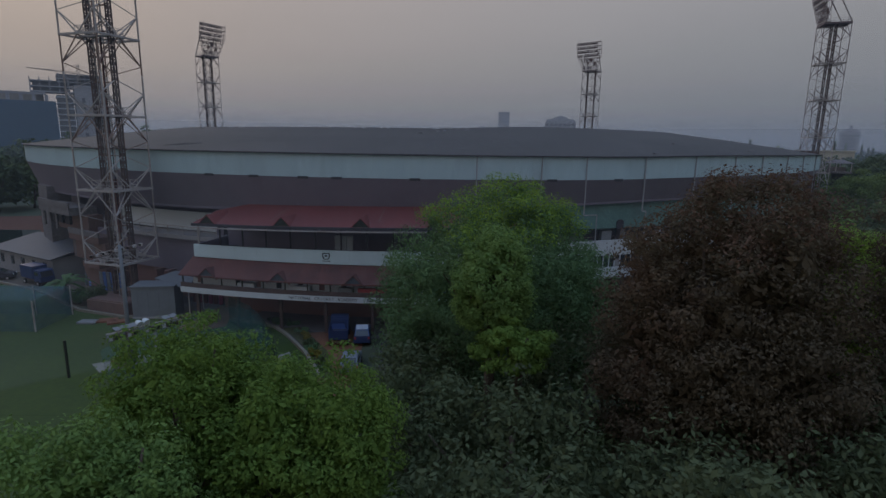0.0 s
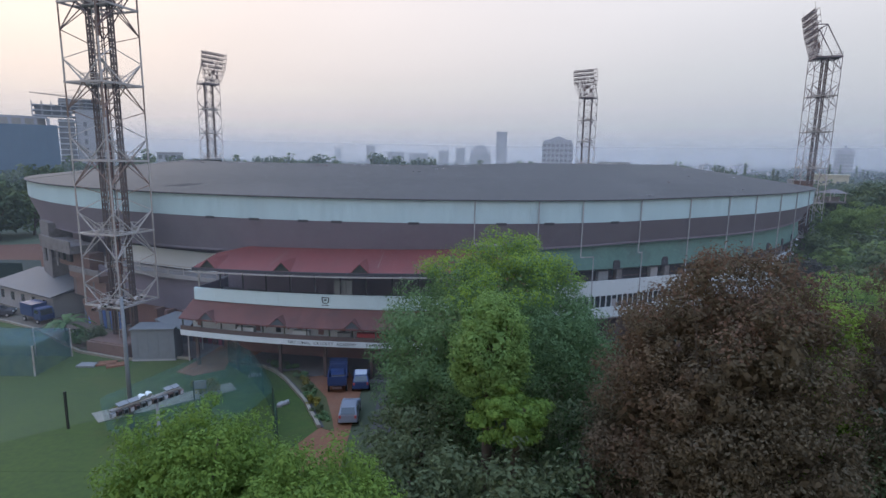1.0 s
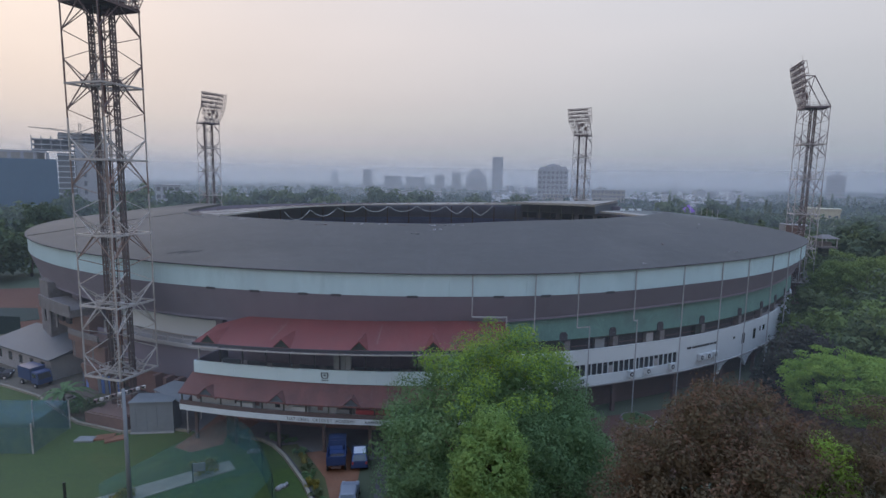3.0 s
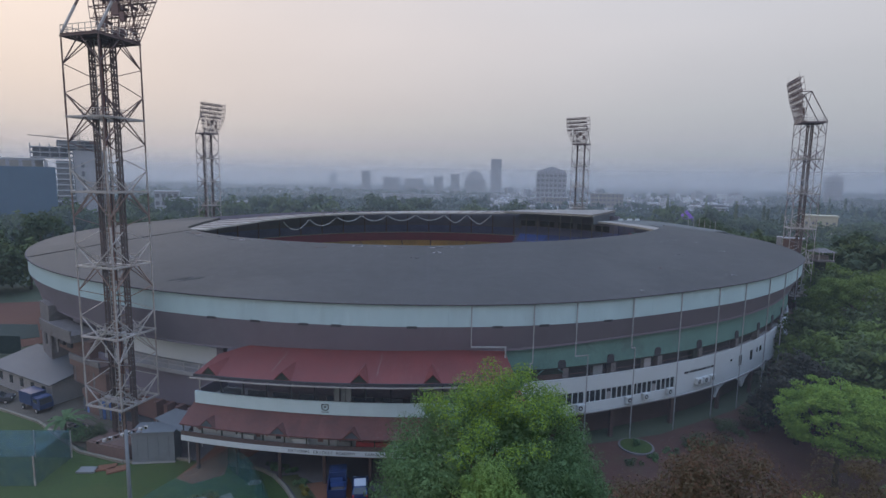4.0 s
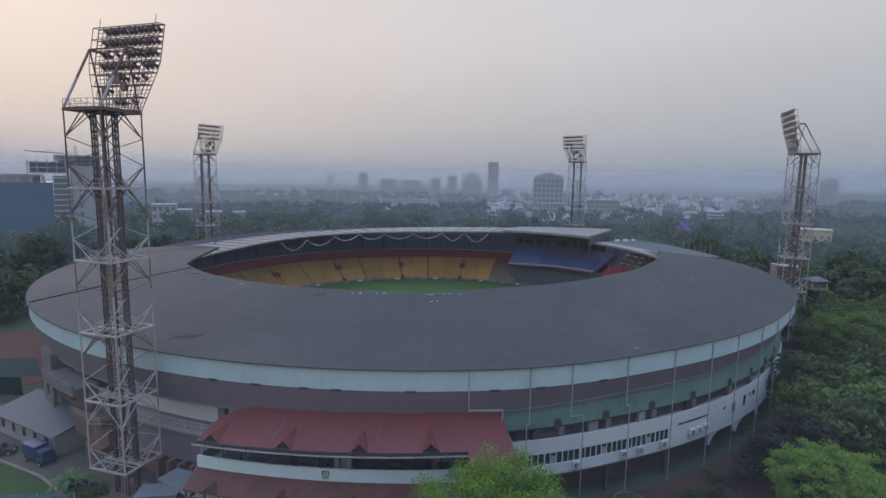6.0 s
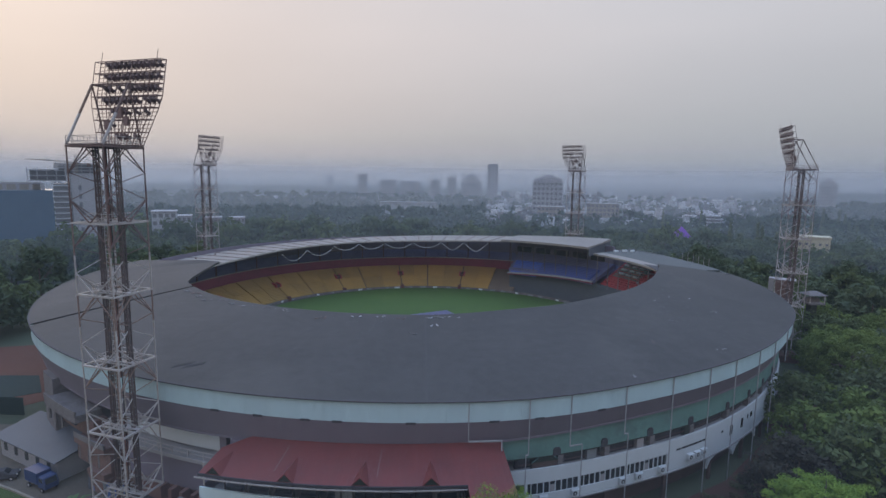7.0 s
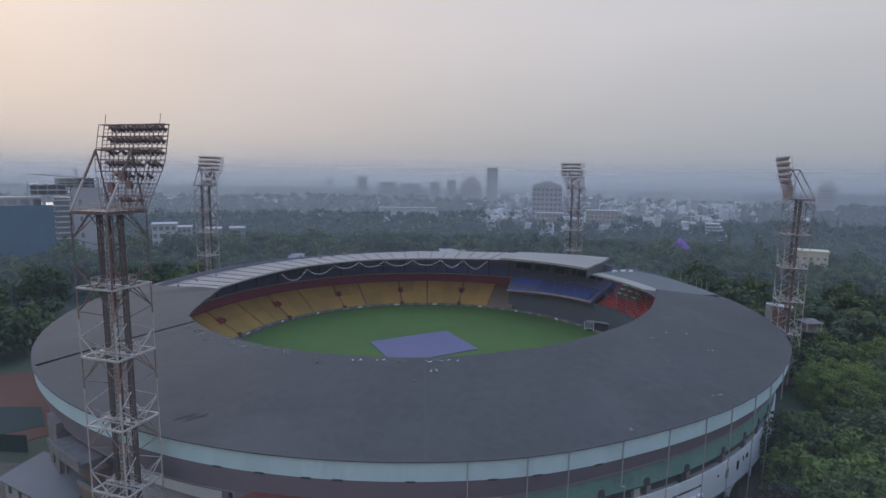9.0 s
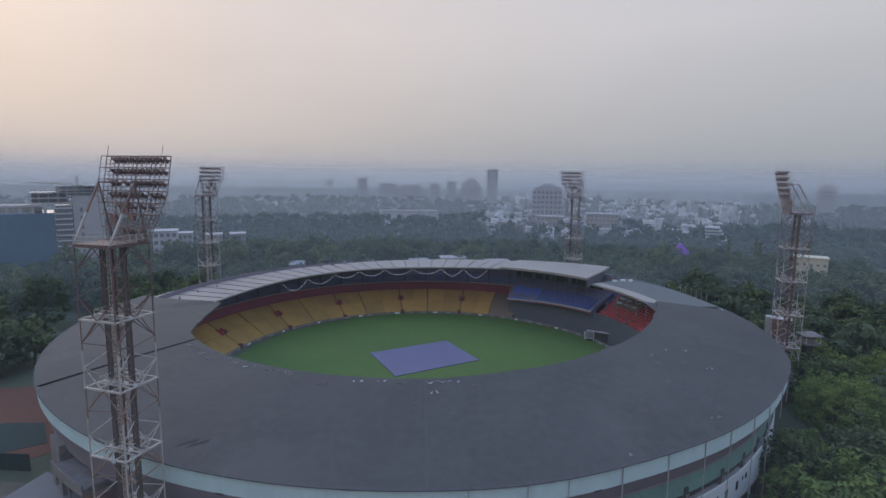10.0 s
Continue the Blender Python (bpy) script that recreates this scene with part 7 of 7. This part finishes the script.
small_truck("small blue truck parked in the lane", pose(-8.9, 51.6, 0, 0, 0, 97), M["blue_paint"])
hatchback("blue car with a pale roof parked in the lane", pose(-6.6, 51.5, 0, 0, 0, 96), M["blue_paint"], M["white_paint2"])
hatchback("grey car parked in the lane under the tree", pose(-6.7, 44.7, 0, 0, 0, 93), M["grey_paint"])
small_truck("blue tarpaulin-covered truck by the low building", pose(-53.0, 71.6, 0, 0, 0, -28), M["blue_paint"], True)
hatchback("dark car at the yard's edge", pose(-59.8, 73.5, 0, 0, 0, 20), M["dark_in"])
for k in range(5):
    th = thing("motorbike", "small dark parked motorbike", "motorbike", pose(-44.2 + k * 0.9, 65.5 - 0.4 * k, 0, 0, 0, 60 + 7 * k), "row of motorbikes")
    for x in (-0.6, 0.6):
        part("wheel", Geo().tube([(x, -0.05, 0.3), (x, 0.05, 0.3)], 0.3, n=12), M["rubber"], th)
    part("body", Geo().box((0, 0, 0.65), (1.1, 0.25, 0.35)), M["blue_paint"] if k % 2 else M["steel_white"], th)
    part("seat", Geo().box((-0.25, 0, 0.88), (0.7, 0.24, 0.12)), M["rubber"], th)
    part("handlebar", Geo().bar((0.45, -0.35, 1.05), (0.45, 0.35, 1.05), 0.05), M["steel_dark"], th)

# store shed with grey sheeting
sh = thing("shed", "grey sheet-clad store shed at the lawn's edge", "shed", pose(-30.35, 58.6, 0, 0, 0, 5))
part("wall", Geo().box((0, 0, 1.8), (4.5, 2.4, 3.6)), M["shed_sheet"], sh)
part("roof", Geo().box((0, 0, 3.68), (4.7, 2.7, 0.12)), M["shed_sheet"], sh)
for k in range(4):
    part("cover_strip", Geo().box((-1.65 + 1.1 * k, -1.21, 1.8), (0.05, 0.03, 3.5)), M["shed_sheet"], sh)
part("foot_rail", Geo().box((0, -1.24, 0.15), (4.6, 0.1, 0.2)), M["concrete"], sh)
# awning between shed and pavilion
aw = thing("awning", "pale grey awning over the pavilion's side entrance", "awning")
top = [(-31.6, 60.6, 3.85), (-26.5, 57.3, 3.55), (-26.6, 61.0, 4.3), (-29.9, 62.2, 4.35)]
part("sheet", Geo().add(top + [(x, y, z - 0.1) for x, y, z in top], [(0, 1, 2, 3), (7, 6, 5, 4), (0, 4, 5, 1), (1, 5, 6, 2), (2, 6, 7, 3), (3, 7, 4, 0)]), M["shed_sheet"], aw)
for x, y, z in top[:3]:
    part("post", Geo().bar((x * 0.995, y + 0.15, 0), (x * 0.995, y + 0.15, z - 0.08), 0.1), M["steel_white"], aw)
# low building with a pale sheet roof
lb = thing("store_building", "long low mauve building with a pale sheet roof", "building", pose(-54.2, 77.4, 0, 0, 0, -29.7))
part("wall", Geo().box((-3.2, 0, 1.6), (15.6, 5.6, 3.2)), M["concrete"], lb)
g = Geo().add([(-12.0, -3.4, 3.2), (5.2, -3.4, 3.2), (5.2, 3.3, 4.6), (-12.0, 3.3, 4.6), (-12.0, -3.4, 3.05), (5.2, -3.4, 3.05), (5.2, 3.3, 4.45), (-12.0, 3.3, 4.45)], [(0, 1, 2, 3), (7, 6, 5, 4), (0, 4, 5, 1), (1, 5, 6, 2), (2, 6, 7, 3), (3, 7, 4, 0)])
part("roof", g, M["roof_pale"], lb, "pale sheet roof")
for k in range(5):
    part("window", Geo().box((-9.5 + k * 3, -2.82, 1.8), (0.8, 0.12, 1.2)), M["glass"], lb)
# clay and green courts in the west
g = Geo().prism([(-125, 128), (-92, 136), (-80, 124), (-72, 112), (-70.5, 103), (-76, 97), (-95, 100), (-125, 110)], -0.3, 0.07)
solid("clay_court", g, M["clay"], "bare orange-red clay court west of the stadium", "court", "structure")
g = Geo().prism([(-110, 106), (-90, 113.5), (-82.5, 113.5), (-75.8, 104.6), (-82, 100.5), (-100, 100.5)], -0.2, 0.14)
solid("green_court", g, M["court_green"], "dark green hard court beside the clay", "court", "structure")
scr = thing("court_screen", "dark green cloth screen round the court", "screen")
for k in range(6):
    p0, p1 = Vector((-98 + k * 4.4, 96.5 - 0.4 * k)), Vector((-98 + (k + 1) * 4.4, 96.5 - 0.4 * (k + 1)))
    part("cloth", Geo().prism(rect(p0, p1, 0.08), 0.1, 3.4), M["court_green"], scr)
    part("post", Geo().bar((*p0, 0), (*p0, 3.6), 0.12), M["gable"], scr)
# spiky plants
def palm(x, y, h, seed):
    rng = random.Random(seed)
    th = thing("palm", "young fan palm with drooping fronds", "palm", pose(x, y, 0))
    part("trunk", Geo().tube([(0, 0, 0), (0, 0, h * 0.55)], 0.16, 0.12, 8), M["bark"], th)
    for k in range(18):
        a = k * 2.4
        e = rng.uniform(0.1, 1.2)
        L = h * rng.uniform(0.5, 0.75)
        pts = [Vector((0, 0, h * 0.55)) + Vector((math.cos(a) * L * t, math.sin(a) * L * t, L * (e * t - 0.9 * t * t))) for t in (0, 0.3, 0.6, 0.85, 1.0)]
        side2 = Vector((-math.sin(a), math.cos(a), 0))
        g = Geo()
        vs = []
        for p, w in zip(pts, (0.05, 0.24, 0.3, 0.2, 0.02)):
            vs += [p - side2 * w - Vector((0, 0, 0.06)), p, p + side2 * w - Vector((0, 0, 0.06))]
        g.add(vs, [(3 * i, 3 * i + 1, 3 * i + 4, 3 * i + 3) for i in range(4)] + [(3 * i + 1, 3 * i + 2, 3 * i + 5, 3 * i + 4) for i in range(4)])
        part("frond", g, M["leaf_mid"], th)
    return th


palm(-43.2, 62.6, 4.6, 3)
bush(-38.6, 61.6, 1.5, 2.8, "leaf_dark", 5, "dark clipped bush by the wall")
bush(-41.5, 61.8, 1.3, 2.2, "leaf_mid", 6, "rounded green bush by the palm")
# blue barrels against the wall
for k in range(6):
    th = solid("barrier_board", Geo().box((0, 0, 1.3), (0.35, 0.12, 2.6)), M["tent_blue"] if k % 2 else M["sheet"], "blue and grey upright board leaning by the stairs", "board", m=pose(-42.6 + 0.55 * k, 68.6 - 0.15 * k, 0, 6, 0, 10), group="upright boards")
# folded sheets on the lawn
for k, (x, y, m_) in enumerate(((-36.5, 55.8, "sheet"), (-34.8, 56.3, "earth"), (-33.5, 55.9, "earth"))):
    solid("ground_sheet", Geo().box((0, 0, 0.12), (1.9, 1.1, 0.18)), M[m_], "folded ground sheet on the grass", "sheet", m=pose(x, y, 0.05, 0, 0, 15 * k))

# white cloths dropped along the net
for k, (x, y) in enumerate(((-17.8, 53.3), (-13.1, 46.8))):
    g = Geo()
    for i in range(4):
        g.tube([(0.28 * i - 0.4, 0.1 * (i % 2), 0), (0.28 * i - 0.4, 0.1 * (i % 2), 0.22), (0.28 * i - 0.4, 0.1 * (i % 2), 0.34)], 0.34 - 0.04 * i, 0.12, 8)
    solid("cloth", g, M["concrete"], "crumpled pale cloth lying by the practice net", "cloth", m=pose(x, y, 0.06, 0, 0, 40 * k), smooth=True)
# garden in the east
g = Geo().prism([(8, 50), (60, 46), (78, 100), (70, 110), (60, 86), (44, 72), (30, 64.5), (20, 61.8), (8, 60)], -0.3, 0.05)
solid("garden_path", g, M["soil"], "red-brown garden ground below the stadium", "garden ground", "structure")
g = Geo().prism([(25.6 + 2.1 * math.cos(k * math.tau / 28), 61.2 + 2.1 * math.sin(k * math.tau / 28)) for k in range(28)], -0.2, 0.22)
rb = solid("round_bed", g, M["stair"], "round garden bed with a grey rim", "garden bed")
g = Geo().prism([(25.6 + 1.85 * math.cos(k * math.tau / 28), 61.2 + 1.85 * math.sin(k * math.tau / 28)) for k in range(28)], 0.1, 0.28)
part("turf", g, M["lawn"], rb)
bush(25.6, 61.2, 0.6, 0.8, "leaf_mid", 7, "small bush in the round bed", z=0.28)
for k in range(12):
    t = k / 11
    x, y, _ = ring(88.0, 16 + 22 * t, 0)
    bush(x, y, 0.9, 0.6, "leaf_mid" if k % 3 else "leaf_dark", 80 + k, "low hedge plant along the stadium", "hedge_plant")
for k in range(10):
    bush(30 + 3.1 * k, 57 + 2.2 * k + 2 * (k % 2), 1.5, 1.5, "leaf_dark" if k % 2 else "leaf_brown", 100 + k, "loose shrub in the garden", "shrub")


# air-conditioning units on the first-floor wall
def ac_unit(m):
    th = thing("air_conditioner", "white outdoor air-conditioning unit on the wall", "air conditioner", m, "wall air conditioners")
    part("case", Geo().box((0, 0, 0), (1.1, 0.5, 0.8)), M["white"], th)
    part("fan_grille", Geo().tube([(-0.18, -0.25, 0), (-0.18, -0.29, 0)], 0.29, n=16), M["dark_in"], th)
    part("fan_hub", Geo().tube([(-0.18, -0.29, 0), (-0.18, -0.31, 0)], 0.12, n=10), M["white"], th)
    for x in (-0.4, 0.4):
        part("bracket", Geo().bar((x, 0.3, -0.45), (x, -0.25, -0.45), 0.06), M["steel_dark"], th)
    return th


acs = [(13.7, 4.7), (18.85, 4.75), (20.75, 4.8), (23.65, 4.85), (27.6, 5.3), (28.65, 5.3), (29.7, 5.3), (10.6, 4.6)]
a0, z0 = acs[0]
unit = ac_unit(pose(*ring(82.1, a0, z0), 0, 0, a0))
for a, z in acs[1:]:
    copy_thing(unit, pose(*ring(82.1, a, z), 0, 0, a))

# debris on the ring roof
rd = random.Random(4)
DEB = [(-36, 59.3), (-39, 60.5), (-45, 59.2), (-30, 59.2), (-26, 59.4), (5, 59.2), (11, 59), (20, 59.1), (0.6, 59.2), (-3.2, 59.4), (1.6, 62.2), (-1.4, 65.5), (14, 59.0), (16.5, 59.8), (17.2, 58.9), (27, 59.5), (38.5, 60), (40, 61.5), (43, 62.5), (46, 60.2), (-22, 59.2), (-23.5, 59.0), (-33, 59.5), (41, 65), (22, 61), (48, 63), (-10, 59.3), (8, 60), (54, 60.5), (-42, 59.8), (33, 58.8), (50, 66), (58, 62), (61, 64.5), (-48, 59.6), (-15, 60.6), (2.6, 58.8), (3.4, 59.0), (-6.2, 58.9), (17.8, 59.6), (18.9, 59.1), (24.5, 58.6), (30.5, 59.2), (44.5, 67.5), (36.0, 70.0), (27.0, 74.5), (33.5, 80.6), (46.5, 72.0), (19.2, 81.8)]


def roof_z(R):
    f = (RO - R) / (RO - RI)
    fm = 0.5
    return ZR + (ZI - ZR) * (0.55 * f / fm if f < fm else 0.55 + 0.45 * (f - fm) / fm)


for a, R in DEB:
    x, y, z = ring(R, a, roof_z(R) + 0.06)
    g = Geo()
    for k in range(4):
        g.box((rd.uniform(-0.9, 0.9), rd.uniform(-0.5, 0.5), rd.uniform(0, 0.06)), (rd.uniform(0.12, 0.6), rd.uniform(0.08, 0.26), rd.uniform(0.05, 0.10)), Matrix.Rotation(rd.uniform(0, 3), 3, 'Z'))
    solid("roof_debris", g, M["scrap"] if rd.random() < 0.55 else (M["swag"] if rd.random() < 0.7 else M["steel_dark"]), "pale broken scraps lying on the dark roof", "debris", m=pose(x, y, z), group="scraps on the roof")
for a, R, L, w, da in ((-22.9, 79.3, -2.8, 0.8, 1.25), (-21.8, 79.0, -3.0, 0.8, 1.3), (18.3, 80.4, 3.8, 0.4, 0.8), (36.5, 76.5, 2.6, 0.4, 1.4), (38.5, 65.5, 2.4, 0.4, 2.0), (40.2, 66.5, 1.8, 0.35, 1.8), (41.8, 75.4, 2.2, 0.45, 2.4), (51.5, 70.5, 1.5, 0.3, 1.2)):
    # a strip lying on the slope, slanting across it
    vs = []
    for z in (0.05, 0.02):
        for sr, sa in ((-1, -1), (1, -1), (1, 1), (-1, 1)):
            r = R + sr * w / 2 + sa * L * 0.3
            vs.append(ring(r, a + sa * da / 2, roof_z(r) + z))
    o = Vector(ring(R, a, roof_z(R)))
    g = Geo().add([tuple(Vector(v) - o) for v in vs], [(0, 1, 2, 3), (7, 6, 5, 4), (0, 4, 5, 1), (1, 5, 6, 2), (2, 6, 7, 3), (3, 7, 4, 0)])
    solid("roof_sheet", g, M["felt"], "dark loose strip of roofing felt", "roofing strip", m=pose(*o), group="felt strips on the roof")
# rows of upright panels stored by the wall
for k in range(6):
    solid("upright_panel", Geo().box((0, 0, 1.25), (0.5, 0.16, 2.5)), M["red_wall"] if k % 2 else M["entrance"], "dark red upright panel leaning by the wall", "panel", m=pose(-28.6 + 0.72 * k, 63.9 - 0.25 * k, 0, -5, 0, -15), group="dark red panels")
for k in range(5):
    solid("upright_panel", Geo().box((0, 0, 1.5), (0.5, 0.16, 3.0)), M["tent_blue"] if k % 2 else M["slate"], "blue upright panel by the low building", "panel", m=pose(-46.2 + 0.75 * k, 71.0 - 0.4 * k, 0, -4, 0, -28), group="grey-blue panels")
# small huts beside the east tower
hut = thing("hut", "small pavilion hut with a pale pyramid roof", "hut", pose(95.4, 126.6, 0))
part("shaft", Geo().box((0, 0, 6.9), (1.6, 1.6, 13.8)), M["gable"], hut, "dark shaft under the hut")
part("floor", Geo().box((0, 0, 14.0), (4.0, 4.0, 0.4)), M["stair"], hut)
part("wall", Geo().box((0, 0.4, 14.7), (3.0, 2.0, 1.0)), M["stair"], hut, "low grey wall")
for x, y in ((-1.8, -1.8), (1.8, -1.8), (1.8, 1.8), (-1.8, 1.8)):
    part("post", Geo().bar((x, y, 14.2), (x, y, 16.2), 0.16), M["steel_white"], hut)
g = Geo().add([(-2.3, -2.3, 16.1), (2.3, -2.3, 16.1), (2.3, 2.3, 16.1), (-2.3, 2.3, 16.1), (-0.9, 0, 16.95), (0.9, 0, 16.95)], [(0, 1, 5, 4), (1, 2, 5), (2, 3, 4, 5), (3, 0, 4), (0, 3, 2, 1)])
part("roof", g, M["stair"], hut, "grey hipped roof")
rm = thing("plant_room", "dark red rooftop room beside the floodlight tower", "room", pose(91.0, 132.2, 0, 0, 0, -34.7))
part("wall", Geo().box((0.6, 0, 9.35), (3.8, 3.2, 18.7)), M["stair_in"], rm)
part("roof", Geo().box((0.8, 0, 18.8), (4.8, 3.6, 0.16)), M["concrete"], rm, "thin white roof slab")
part("annex", Geo().box((-2.1, 0, 9.5), (1.2, 2.4, 19.0)), M["concrete"], rm, "white block at its end")

# flagpoles along the side stand's parapet
fp = thing("flagpole", "thin white flagpole on the stand's parapet", "flagpole", pose(*ring(81.3, 96.5, 18.95)), "row of flagpoles")
part("pole", Geo().tube([(0, 0, -0.2), (0, 0, 2.5)], 0.06, 0.04, 6), M["steel_white"], fp)
part("finial", Geo().tube([(0, 0, 2.5), (0, 0, 2.62)], 0.07, 0.02, 6), M["steel_white"], fp)
for a in (94.8, 98.2, 99.9, 101.6, 103.3):
    copy_thing(fp, pose(*ring(81.3, a, 18.7 + 1.1 * (a - 88) / 31)))
for k, (a, R) in enumerate(((117.5, 76), (118.3, 73), (116.4, 78))):
    solid("roof_unit", Geo().box((0, 0, 0.35), (1.5, 0.8, 0.6)), M["white"], "small white box on the stand's roof", "roof unit", m=pose(*ring(R, a, side_z(R, a) - 0.1), 0, 0, 20 * k), group="boxes on the stand's roof")
for k in range(3):
    x, y, z = ring(80, 203.5 + 3.4 * k, canopy_z(80, 203.5 + 3.4 * k) - 0.02)
    solid("roof_sign", Geo().box((0, 0, 0.6), (1.2, 0.2, 1.2)), M["scrap"], "small grey board standing on the canopy", "board", m=pose(x, y, z, 0, 12, 0), group="boards on the canopy")
